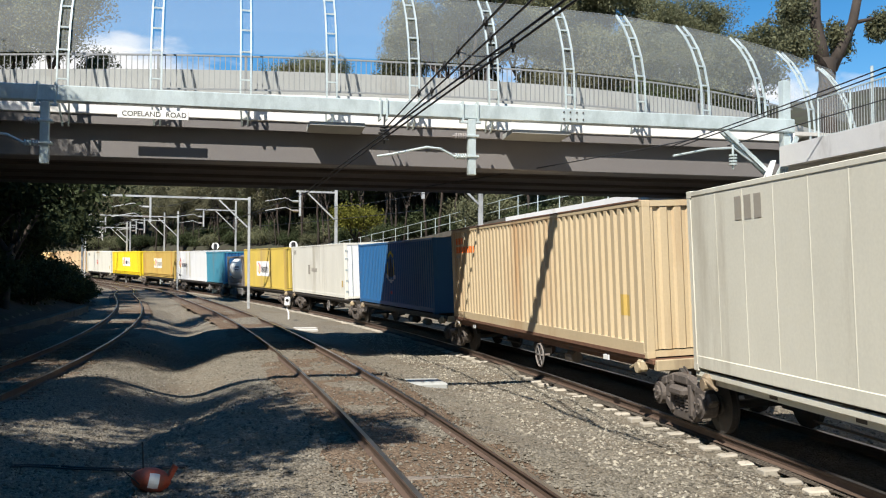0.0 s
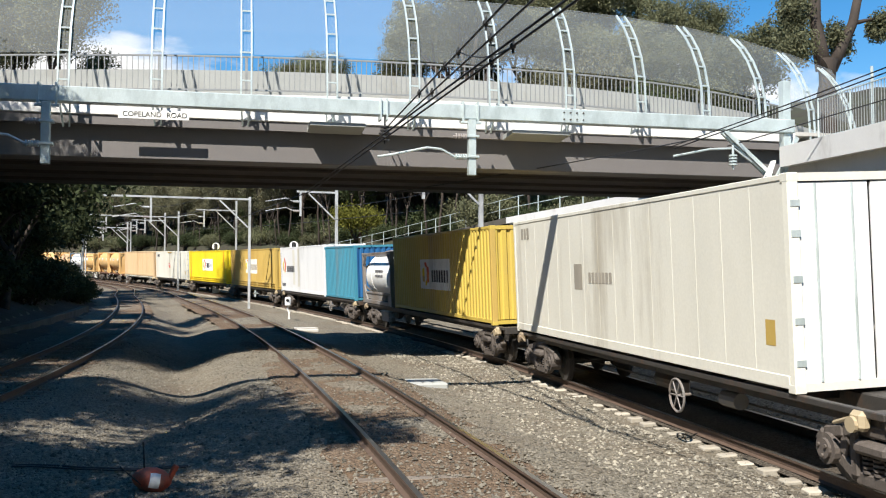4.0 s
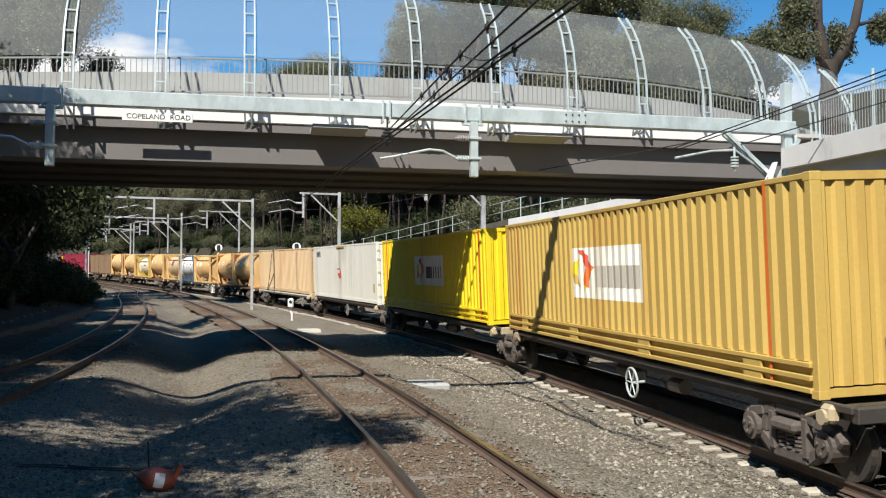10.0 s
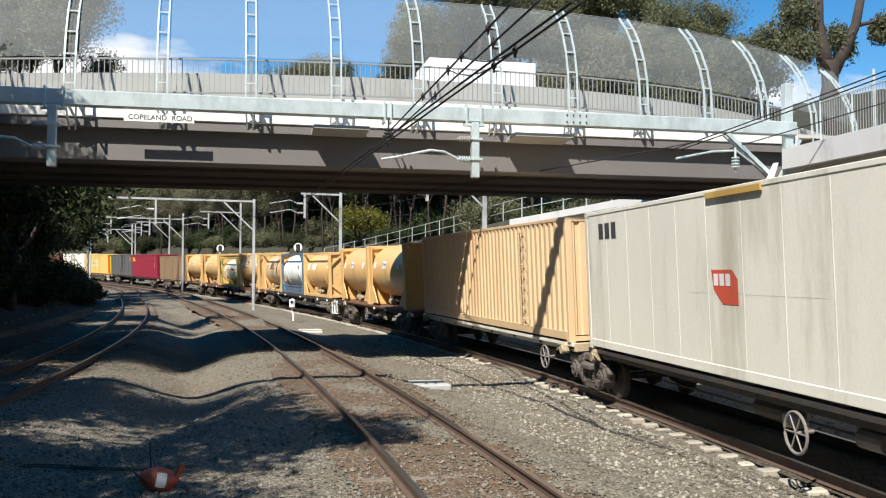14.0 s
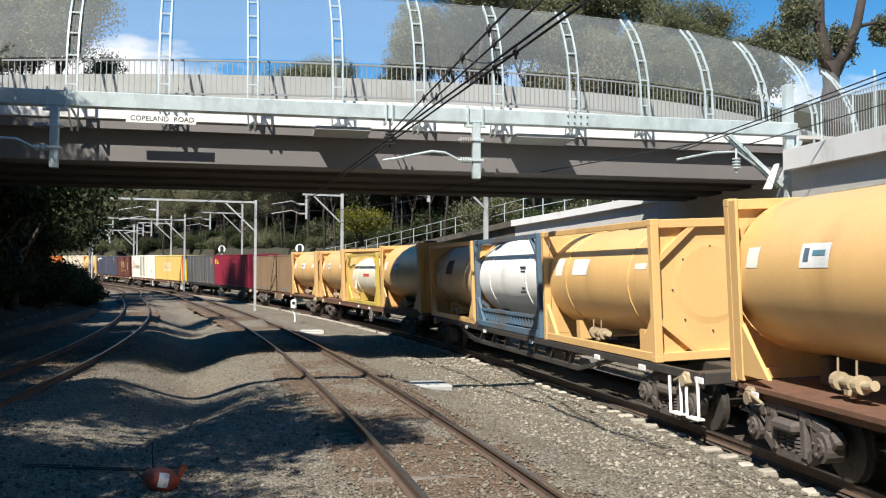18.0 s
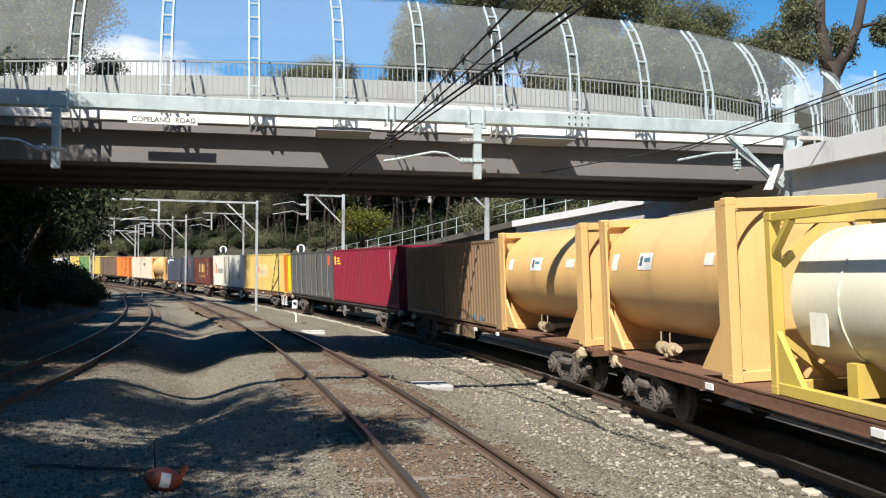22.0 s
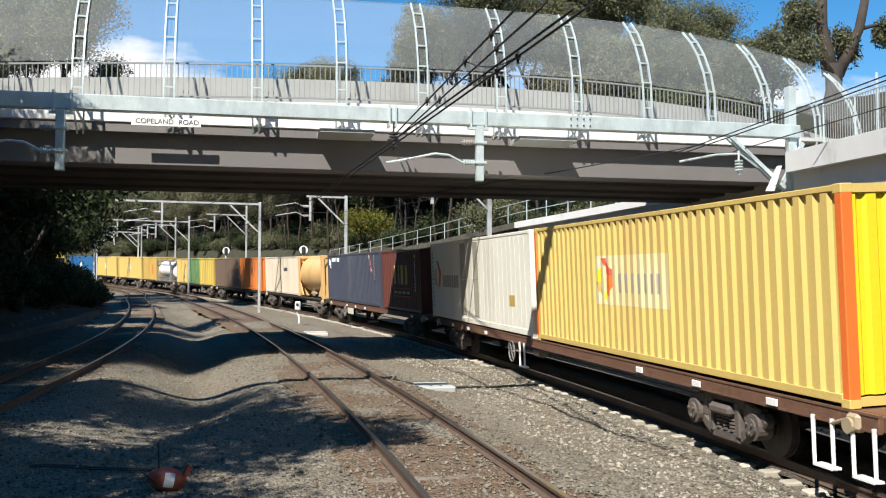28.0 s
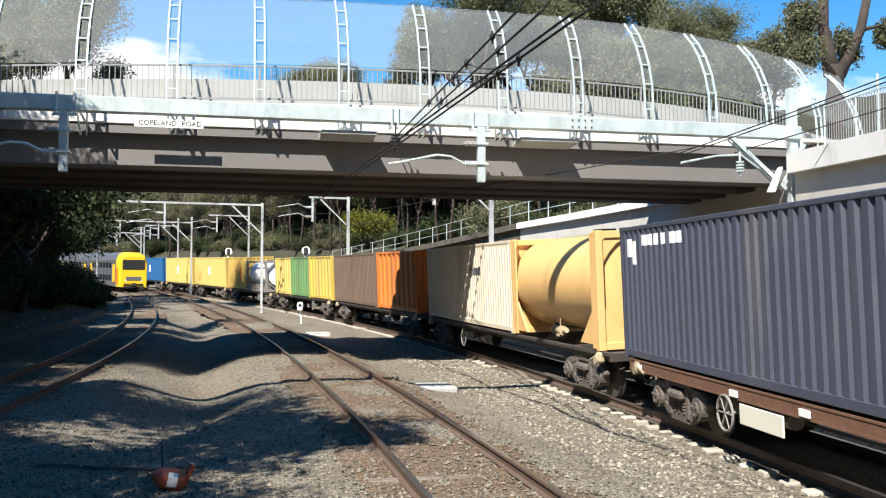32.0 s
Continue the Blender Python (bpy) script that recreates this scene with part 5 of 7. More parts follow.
patch(pr, th, 4.9, 5.6, 1.9, 2.45, P_RED, yo, "emblem_piece")
load(th, 247.1, 273.6, 260.75, 272.94)

put_wagon(273.9, 299.8, "deep", "both", brake=-2.31, bogies=(278.2, 296.3))
th, pr, yo = box_container(12.19, 2.75, P_PALEY, "pale yellow ribbed container with orange corner posts", "rib", 0.30, 0.045, 0.12, corner=P_ORG, end=P_BRIGHT)
patch(pr, th, -2.2, 1.3, 1.02, 2.0, P_FADED, yo, "name_panel", "sun-bleached name panel")
chevron(pr, th, -2.05, 1.1, 0.85, yo)
letters(pr, th, -0.95, 1.28, 7, 0.36, P_GREYTXT, yo, 0.2)
load(th, 273.9, 299.8, 274.9, 287.09)
th, pr, yo = box_container(12.5, 2.75, P_OLDW, "grubby white insulated container with red and yellow mark", "seam", 0.42, base=0.16)
chevron(pr, th, -5.7, 0.98, 1.1, yo, 1.1)
letters(pr, th, -4.26, 1.15, 7, 0.42, P_GREYTXT, yo, 0.28, 0.27)
for x, w_ in ((-1.45, 0.68), (0.28, 0.60)):
    for z0, z1 in ((0.3, 1.42), (1.44, 2.62)):
        part("repair_panel", box(bmesh.new(), (x + w_ / 2, -1.212, (z0 + z1) / 2), (w_, 0.016, z1 - z0), None, 0.005), P_PATCH, th, "dented dirty grey repair panel")
patch(pr, th, 4.2, 4.7, 0.75, 1.05, P_OCHRE, yo, "notice_plate")
bm = bmesh.new()
for k in range(13):
    span(bm, (-5.85, -1.222, 0.45 + k * 0.16), (-5.85, -1.232, 0.45 + k * 0.16), 0.07, None, 8)
part("vent_holes", bm, BLACK, th)
load(th, 273.9, 299.8, 287.45, 299.95)

SLATE_WAGON = put_wagon(300.2, 320.3, "deep", brake=-5.02, bogies=(303.2, 317.6))
th, pr, yo = box_container(6.06, 2.6, P_KENT, "red-brown ribbed container with gold lettering panel", "rib", 0.26, 0.04, 0.1)
for x, w in ((-0.95, 0.26), (-0.38, 0.24), (0.12, 0.28), (0.70, 0.34)):
    patch(pr, th, x, x + w, 1.15, 1.95, P_PALEY, yo, "lettering_bar", "", 0.005)
patch(pr, th, -1.15, 1.55, 0.62, 0.98, P_RED, yo, "name_panel", "", 0.004)
patch(pr, th, -1.1, 1.5, 0.66, 0.94, BLACK, yo, "name_panel", "", 0.006)
letters(pr, th, -0.95, 0.74, 13, 0.12, P_PALEY, yo, 0.11, 0.7, 0.009)
for k in range(10):
    part("lettering_bar", box(bmesh.new(), (2.3, -1.236, 2.1 - k * 0.13), (0.08, 0.01, 0.08)), P_OLDW, th)
part("notice_plate", box(bmesh.new(), (2.3, -1.236, 2.3), (0.16, 0.01, 0.13)), P_BRIGHT, th)
load(th, 300.2, 320.3, 301.4, 307.46)
th, pr, yo = box_container(12.19, 2.6, P_NAVY, "slate-blue ribbed container with white mark", "rib", 0.28, 0.036, 0.14)
patch(pr, th, -5.75, -5.5, 2.0, 2.35, P_WHITE, yo, "emblem_piece")
patch(pr, th, -5.45, -5.25, 1.85, 2.3, P_WHITE, yo, "emblem_piece")
letters(pr, th, -4.9, 2.2, 6, 0.2, P_WHITE, yo, 0.24)
for k in range(3):
    patch(pr, th, 3.9 + k * 0.22, 4.2 + k * 0.22, 2.25 - k * 0.3, 2.5 - k * 0.3, P_RED, yo, "emblem_piece", "", 0.004, -0.08)
    patch(pr, th, 3.98 + k * 0.22, 4.12 + k * 0.22, 2.3 - k * 0.3, 2.44 - k * 0.3, P_WHITE, yo, "emblem_piece", "", 0.007, -0.05)
for k in range(10):
    part("lettering_bar", box(bmesh.new(), (5.1, -1.236, 2.4 - k * 0.12), (0.16, 0.01, 0.06)), P_GREYTXT, th)
load(th, 300.2, 320.3, 307.85, 320.04)
part("number_board", box(bmesh.new(), (-4.0, -1.23, 0.66), (1.3, 0.03, 0.3), None, 0.01), P_CREAM, SLATE_WAGON)

put_wagon(320.6, 338.8, "flat", brake=-3.0)
th = tank_container("beam", 6.06, 2.6, P_TANK, P_TANK, "glossy tan tank container with plated ends")
load(th, 320.6, 338.8, 321.5, 327.5)
th, pr, yo = box_container(10.6, 2.6, P_BEIGE, "beige ribbed container with hinged end", "rib", 0.25, 0.04, 0.14)
letters(pr, th, 1.0, 1.6, 5, 0.25, P_DARKTXT, yo)
load(th, 320.6, 338.8, 327.55, 338.15)

put_wagon(339.4, 357.0, "flat")
th, pr, yo = box_container(6.5, 2.6, P_ORANGE, "orange crate-like container with deep panels", "rib", 0.8, 0.10)
load(th, 339.4, 357.0, 340.1, 346.6)
th, pr, yo = box_container(9.6, 2.6, P_DKBROWN, "dark umber ribbed container", "rib", 0.28, 0.04)
load(th, 339.4, 357.0, 346.9, 356.5)

put_wagon(357.2, 373.6, "flat")
for a, b, c, lab in ((357.5, 362.9, P_YELLOW, "yellow crate-sided half container"), (363.0, 368.1, P_GREEN, "green crate-sided half container"),
                     (368.2, 373.3, P_PALEY, "pale yellow crate-sided half container")):
    th, pr, yo = box_container(b - a, 2.6, c, lab, "rib", 0.7, 0.09)
    load(th, 357.2, 373.6, a, b)

put_wagon(374.0, 390.2, "flat")
th = tank_container("rack", 6.4, 2.4, P_TANKW, P_GREYF, "white tank in a grey frame", 0.98, 1.35)
load(th, 374.0, 390.2, 376.4, 382.8)
th, pr, yo = box_container(6.6, 2.75, P_OCHRE, "ochre ribbed container with red mark", "rib", 0.3, 0.05)
patch(pr, th, 1.2, 1.8, 0.8, 1.9, P_ORG, yo, "emblem_piece")
load(th, 374.0, 390.2, 383.3, 389.9)

for a, b, c, lab in ((390.5, 404.2, P_PALEY, "yellow ribbed container with faint mark"), (404.5, 418.2, P_PALEY, "plain yellow ribbed container"),
                     (418.5, 432.0, P_BLUE, "blue ribbed container with white mark")):
    put_wagon(a, b, "flat")
    th, pr, yo = box_container(12.19, 2.75, c, lab, "rib", 0.3, 0.045)
    patch(pr, th, -0.6, 0.3, 1.1, 1.9, P_WHITE, yo, "emblem_piece")
    load(th, a, b, a + 0.7, a + 12.89)
# brown stony fill between and beside the rails of the middle track
def bed_strip(line, half, z, s0, s1, name, material, th_name, wob=0.02):
    bm = bmesh.new()
    rows = []
    for s in np.arange(s0, s1, 0.3):
        m = line.place(s - 0.4, s + 0.4)
        row = []
        for k in range(15):
            u = -half + 2 * half * k / 14
            e = half * (1 + 0.12 * noise.noise((s * 0.6, math.copysign(1, u) * 7, 2)))
            u = u * e / half
            edge = 0.05 if k in (0, 14) else 0.0
            row.append(bm.verts.new(m @ Vector((0, u, z - edge + wob * noise.noise((s * 1.3, u * 1.6, 5)) + 0.012 * noise.noise((s * 5, u * 5, 1))))))
        rows.append(row)
    for a, b in zip(rows, rows[1:]):
        for k in range(14):
            bm.faces.new((a[k], a[k + 1], b[k + 1], b[k]))
    ob = part(name, bm, material, bpy.data.objects[th_name])
    smooth(ob)
    tagged(ob, "ballast fill, rust-stained, or darkened for the shade under the wagons", "", "", "stuff")


bed_strip(MID, 1.45, -0.180, 2.0, 70.0, "ballast_fill", BROWN_BED, "track_middle")
# freight fill coloured dark to stand for the shade beneath the wagons
SHADED_BED = ballast_mat("shaded_ballast", (0.05, 0.042, 0.034), (0.13, 0.112, 0.09), (0.07, 0.055, 0.042))
bed_strip(FREIGHT, 0.88, -0.150, 6.0, 90.0, "oily_ballast_fill", SHADED_BED, "track_freight", 0.008)
bed_strip(LEFT, 1.3, -0.185, 12.0, 80.0, "ballast_fill", BROWN_BED, "track_left")


# soil sheet on the bank inside the curve, coloured dark to stand for shade
SHADED_SOIL = mat("shaded_litter_soil", (0.045, 0.036, 0.026), 0.95, 0, 0.5, 1.5, 45, 0.6, (0.085, 0.065, 0.045), 0.6)
bm = bmesh.new()
rows = []
for y in np.arange(13.0, 75.0, 0.8):
    row = []
    for k in range(13):
        e = x_left(y) - 2.1 - 0.5 * noise.noise((y * 0.4, 3.0, 1.0))
        x = e - (k / 12) ** 1.4 * 15
        row.append(bm.verts.new((x, y, ground_z(x, y) + (0.03 + 0.05 * noise.noise((x, y, 4.0)) if k else -0.06))))
    rows.append(row)
for a, b in zip(rows, rows[1:]):
    for k in range(12):
        bm.faces.new((a[k], b[k], b[k + 1], a[k + 1]))
bmesh.ops.recalc_face_normals(bm, faces=bm.faces)
me = bpy.data.meshes.new("bank_soil")
bm.to_mesh(me)
bm.free()
me.materials.append(SHADED_SOIL)
smooth(tagged(new("bank_soil", me), "soil and leaf litter on the bank, coloured dark for the shade there", "soil", "", "structure"))

# loose stones
def scatter(name, n, region, lo, hi, material, label, seed):
    rs = np.random.RandomState(seed)
    verts, faces = [], []
    base = np.array([(1, 0, 0), (-1, 0, 0), (0, 1, 0), (0, -1, 0), (0, 0, 0.8), (0, 0, -0.8)])
    tri = [(0, 2, 4), (2, 1, 4), (1, 3, 4), (3, 0, 4), (2, 0, 5), (1, 2, 5), (3, 1, 5), (0, 3, 5)]
    for i in range(n):
        x, y = region(rs)
        r = lo + (hi - lo) * rs.rand() ** 3
        z = ground_z(x, y) + r * 0.25
        for q, tr in ((MID, 1.5), (LEFT, 1.3)):
            if abs(x - q.fx(y)) < tr:
                z = max(z, grade(y) - 0.175 + r * 0.2)
        a = rs.rand() * 6.28
        p = base * (r * (0.7 + 0.6 * rs.rand(6, 1)))
        c, s = math.cos(a), math.sin(a)
        k = len(verts)
        for v in p:
            verts.append((x + c * v[0] - s * v[1], y + s * v[0] + c * v[1], z + v[2]))
        faces += [(k + t[0], k + t[1], k + t[2]) for t in tri]
    me = bpy.data.meshes.new(name)
    me.from_pydata(verts, [], faces)
    me.materials.append(material)
    ob = new(name, me)
    tagged(ob, label, "stones", "", "stuff")


def near_ground(rs):
    y = 9.5 + 24 * rs.rand() ** 1.6
    half = 0.50 * y + 0.5
    return (rs.rand() * 2 - 1) * half, y


STONE_V = leaf_mat("loose_stone", (0.20, 0.18, 0.145), 0.5)
scatter("ballast_stones", 30000, near_ground, 0.012, 0.042, STONE_V, "loose grey crushed ballast stones on the ground", 3)


def freight_shoulder(rs):
    s = 8 + 34 * rs.rand()
    p = FREIGHT.at(s)
    return p.x - 1.35 - 2.2 * rs.rand() ** 1.5, p.y


scatter("pale_ballast_stones", 7000, freight_shoulder, 0.015, 0.045, leaf_mat("pale_stone", (0.29, 0.265, 0.215), 0.45), "pale fresh ballast stones beside the track", 8)

# ---- retaining walls ----
def wall_run(name, pts, top, z_bot, label, cope=0.5, thick=0.5, mats=(CONC, CONC_PALE)):
    """A wall of panels with a coping; top gives the height of its upper edge at each y."""
    th = empty(name, Matrix(), label, "wall", "", "structure")
    for i, (a, b) in enumerate(zip(pts, pts[1:])):
        a, b = Vector(a), Vector(b)
        d = (b - a).normalized()
        nrm = Vector((d.y, -d.x))
        if nrm.x < 0:
            nrm = -nrm
        ta, tb = top(a.y), top(b.y)
        for nm, o0, o1, mt in (("panel", 0.0, thick, mats[0]), ("coping", -0.26, thick + 0.1, mats[1])):
            lo = (z_bot, z_bot) if nm == "panel" else (ta - cope, tb - cope)
            hi = (ta - cope, tb - cope) if nm == "panel" else (ta, tb)
            bm = bmesh.new()
            e = 0.006 if nm == "panel" else 0.0
            q = [a + d * e + nrm * o0, b - d * e + nrm * o0, b - d * e + nrm * o1, a + d * e + nrm * o1]
            ends = (0, 1, 1, 0)
            loft(bm, [[(v.x, v.y, lo[k]) for v, k in zip(q, ends)], [(v.x, v.y, hi[k]) for v, k in zip(q, ends)]])
            bmesh.ops.recalc_face_normals(bm, faces=bm.faces)
            part(nm, bm, mt, th)
    return th


def near_top(y):
    return 6.85 - 0.05 * (28.9 - y)


near_wall = [(wall_x(y) - 0.5, y) for y in (3.0, 8.0, 13.0, 18.0, 23.0, 28.9)]
wall_run("retaining_wall_near", near_wall, near_top, -0.6, "grey concrete retaining wall with a pale coping", 0.62)
def far_top(y):
    return 6.72 if y < 55.5 else 6.72 - 0.035 * (y - 55.5)


far_wall = [(x_freight(y) + 9.9, y) for y in (37.2, 43, 49, 55, 61, 67, 74, 82, 92)]
wall_run("retaining_wall_far", far_wall[:4], far_top, -0.2, "long pale concrete retaining wall beside the line", 0.35)
wall_run("retaining_wall_old", far_wall[3:], far_top, -0.2, "old mossy concrete retaining wall beside the line", 0.35, mats=(MOSSY, MOSSY))


def post_fence(name, pts, top, h, rails, label, mt, pr=0.03, picket=0.0, group=""):
    th = empty(name, Matrix(), label, "fence", group)
    for a in pts:
        z = top(a[1])
        part("post", span(bmesh.new(), (a[0], a[1], z - 0.05), (a[0], a[1], z + h), pr * 2, None, 8), mt, th)
    for a, b in zip(pts, pts[1:]):
        for f in rails:
            part("rail", span(bmesh.new(), (a[0], a[1], top(a[1]) + h * f), (b[0], b[1], top(b[1]) + h * f), pr * 1.4, None, 6), mt, th)
        if picket:
            n = max(2, int(math.hypot(b[0] - a[0], b[1] - a[1]) / picket))
            for k in range(1, n):
                x, y = a[0] + (b[0] - a[0]) * k / n, a[1] + (b[1] - a[1]) * k / n
                z = top(y)
                part("picket", span(bmesh.new(), (x, y, z + 0.08), (x, y, z + h * 0.98), 0.016), BALUSTER, th)
    return th


def along(pts, gap):
    res, carry = [], 0.0
    for a, b in zip(pts, pts[1:]):
        L = math.hypot(b[0] - a[0], b[1] - a[1])
        t = carry
        while t < L:
            res.append((a[0] + (b[0] - a[0]) * t / L, a[1] + (b[1] - a[1]) * t / L))
            t += gap
        carry = t - L
    return res


post_fence("handrail", along([(x + 0.25, y) for x, y in far_wall], 2.6), far_top, 1.25, (0.5, 0.97), "galvanised tube handrail on the long wall", GALV)
post_fence("picket_fence", along([(x + 0.3, y) for x, y in near_wall[3:]], 1.9), near_top, 1.3, (0.1, 0.96), "dark picket fence on the retaining wall", GALV, 0.03, 0.14)
hoop = empty("safety_gate", pose(12.05, 24.6, near_top(24.6)), "white tubular gate frame with a hooped rail", "gate")
part("gate_post", span(bmesh.new(), (0, 0, 0), (0, 0, 2.3), 0.09, None, 8), WHITE, hoop)
part("gate_post", span(bmesh.new(), (0.05, 1.7, 0), (0.05, 1.7, 2.1), 0.09, None, 8), GALV, hoop)
part("hoop", tube(bmesh.new(), [(0.02, 0.1, 0.3), (0.02, 0.1, 1.15), (0.02, 0.35, 1.3), (0.02, 0.7, 1.15), (0.02, 0.75, 0.7), (0.02, 0.5, 0.5), (0.02, 0.1, 0.5)], 0.03, 6), WHITE, hoop)

# low kerb wall by the bank on the inside of the curve
kerb = [(x_left(y) - 3.9 + 0.06 * max(0, y - 36), y) for y in (28, 32, 36, 40, 44, 48, 52, 56)]
th = empty("bank_kerb", Matrix(), "low stained concrete kerb at the foot of the bank", "kerb", "", "structure")
for a, b in zip(kerb, kerb[1:]):
    za, zb = grade(a[1]), grade(b[1])
    bm = bmesh.new()
    loft(bm, [[(a[0] + o, a[1], za + z) for o, z in ((0, -0.4), (0.3, -0.4), (0.3, 0.18), (0, 0.2))], [(b[0] + o, b[1], zb + z) for o, z in ((0, -0.4), (0.3, -0.4), (0.3, 0.18), (0, 0.2))]])
    bmesh.ops.recalc_face_normals(bm, faces=bm.faces)
    part("kerb_stone", bm, MOSSY, th)

# ---- wires near the bridge ----
CATENARY = [(on_ray(905, 2, 6.1), on_ray(678, 240, 7.1)), (on_ray(952, 0, 6.1), on_ray(690, 238, 7.1)),
            (on_ray(1032, 0, 5.7), on_ray(556, 341, 5.9)), (on_ray(1012, 0, 5.75), on_ray(548, 341, 5.95))]
wires("main_line_wires", "black overhead wires with clamps over the middle track", [(a, b, 0.0) for a, b in CATENARY], 0.019)
wl_ = empty("wire_run_on", Matrix(), "black overhead wires passing above the eye", "overhead wire", "overhead wires")
for a, b in CATENARY[:3]:
    d = (a - b).normalized()
    part("wire", tube(bmesh.new(), [a, a + Vector((d.x, d.y, 0.02)) * 9], 0.012, 5), WIRE, wl_)
d = (CATENARY[2][1] - CATENARY[2][0]).normalized()
part("wire", tube(bmesh.new(), [CATENARY[2][1], CATENARY[2][1] + Vector((d.x * 1.1 - 0.06, d.y, 0.02)) * 22], 0.014, 5), WIRE, wl_)
clampset = empty("wire_clamps", Matrix(), "black clamps and jumpers on the overhead wires", "wire fitting")


def on_wire(k, f):
    return CATENARY[k][0].lerp(CATENARY[k][1], f)


for k, f in ((0, 0.22), (0, 0.30), (0, 0.09), (1, 0.16), (2, 0.10), (2, 0.14), (0, 0.5), (1, 0.5)):
    c = on_wire(k, f)
    bm = box(bmesh.new(), c, (0.08, 0.13, 0.08), None, 0.02)
    span(bm, c - Vector((0, 0, 0.10)), c + Vector((0, 0, 0.08)), 0.04, None, 6)
    part("clamp", bm, BLACK, clampset)
for p, q in (((0, 0.22), (2, 0.10)), ((0, 0.30), (2, 0.14))):
    a, b = on_wire(*p), on_wire(*q)
    m_ = (a + b) / 2 - Vector((0, 0, 0.12))
    part("jumper", tube(bmesh.new(), [a, a.lerp(m_, 0.5) - Vector((0, 0, 0.03)), m_, m_.lerp(b, 0.5) - Vector((0, 0, 0.03)), b], 0.011, 5), BLACK, clampset)
wires("side_wires", "dark overhead wires reaching the mast bracket",
      [(on_ray(1187, 264, 6.75), on_ray(1580, 119, 7.4), 0.02), (on_ray(1196, 266, 6.7), on_ray(1580, 128, 7.35), 0.02),
       (on_ray(1290, 262, 6.9), on_ray(1580, 176, 7.3), 0.0), (on_ray(640, 352, 5.9), on_ray(1170, 262, 6.4), 0.05), (on_ray(1160, 264, 6.45), on_ray(1240, 248, 7.0), 0.0)], 0.017)
for px, py, z, n in ((1300, 296, 6.15, 4),):
    c = on_ray(px, py, z)
    bm = bmesh.new()
    for k in range(n):
        span(bm, c + Vector((0, 0, 0.09 * k)), c + Vector((0, 0, 0.09 * k + 0.045)), 0.24, None, 14)
    span(bm, c - Vector((0, 0, 0.12)), c + Vector((0, 0, 0.09 * n + 0.25)), 0.07, None, 8)
    part("post_insulator", bm, GALV, clampset, "grey ribbed insulator")
c = on_ray(1357, 308, 6.05)
bm = bmesh.new()
loft(bm, [[c + Vector((-0.16, d, -0.42)), c + Vector((0.06, d, -0.42)), c + Vector((0.3, d, 0.35)), c + Vector((0.2, d, 0.35))] for d in (-0.1, 0.1)])
bmesh.ops.recalc_face_normals(bm, faces=bm.faces)
part("gusset", bm, WHITE, clampset, "white painted gusset plate")


# ---- wiring masts beyond the bridge ----
def far_portal(base, height, reach, label, drops=(), w=0.22, beam_z=None, brace=True, ang=0.0):
    """A mast at base with a beam that reaches across the tracks to the left."""
    x, y = base
    z = grade(min(y, 150)) - 0.4
    th = empty("wiring_mast", pose(x, y, z, 0, 0, ang), label, "railway mast", "overhead wiring masts")
    part("mast", box(bmesh.new(), (0, 0, height / 2), (w * 0.68, w * 0.68, height), None, 0.01), GALV_OLD, th)
    bz = beam_z or height - 0.15
    if reach:
        part("beam", box(bmesh.new(), (-reach / 2, 0, bz), (reach, 0.12, 0.12)), GALV_OLD, th)
        if brace:
            part("brace", span(bmesh.new(), (-0.1, 0, bz - 1.9), (-2.0, 0, bz - 0.1), 0.09), GALV_OLD, th)
    for dx in drops:
        part("dropper", box(bmesh.new(), (dx, 0, bz - 0.85), (0.13, 0.13, 1.7)), GALV_OLD, th)
        for k, zz in enumerate((bz - 0.7, bz - 1.35)):
            part("insulator", span(bmesh.new(), (dx - 0.1, 0, zz), (dx - 0.5, 0, zz), 0.15, None, 8), PORCELAIN if k else GALV_OLD, th)
            part("steady_arm", tube(bmesh.new(), [(dx - 0.5, 0, zz), (dx - 1.0, 0, zz + 0.22), (dx - 2.4, 0, zz - 0.05)], 0.03, 6), GALV_OLD, th)
    return th


far_portal((-12.95, 63.9), 7.55, 11.5, "galvanised mast with long beam over the tracks", (-6.4,), 0.24, 7.4, True, 18)
far_portal((-26.8, 96.4), 8.2, 11.0, "galvanised mast with braced beam", (-3.3, -7.0), 0.24, 7.6, True, 24)
far_portal((-40.5, 122.0), 8.0, 8.0, "galvanised mast with short beam", (-3.0,), 0.24, 7.2, True, 28)
far_portal((-28.9, 76.3), 6.0, 0, "plain galvanised mast beside the bank", (), 0.22)
far_portal((-7.3, 66.0), 10.0, 2.8, "galvanised mast with droppers beyond the freight line", (-2.55,), 0.28, 8.0, True, 20)
far_portal((2.0, 47.0), 8.6, 3.4, "galvanised mast with bracket arms beyond the freight line", (-3.0,), 0.30, 7.9, True, 18)
far_portal((-20.6, 95.0), 9.2, 4.0, "galvanised mast with bracket arms", (-3.2,), 0.24, 8.2, True, 24)
far_portal((-34.5, 118.0), 9.0, 4.0, "galvanised mast with bracket arms", (-3.4,), 0.24, 8.0, True, 26)
far_portal((-46.0, 140.0), 8.5, 9.0, "galvanised mast with far beam", (-4.0,), 0.24, 7.6, True, 30)
far_portal((-50.0, 133.0), 7.5, 0, "plain galvanised mast far off", (), 0.22)

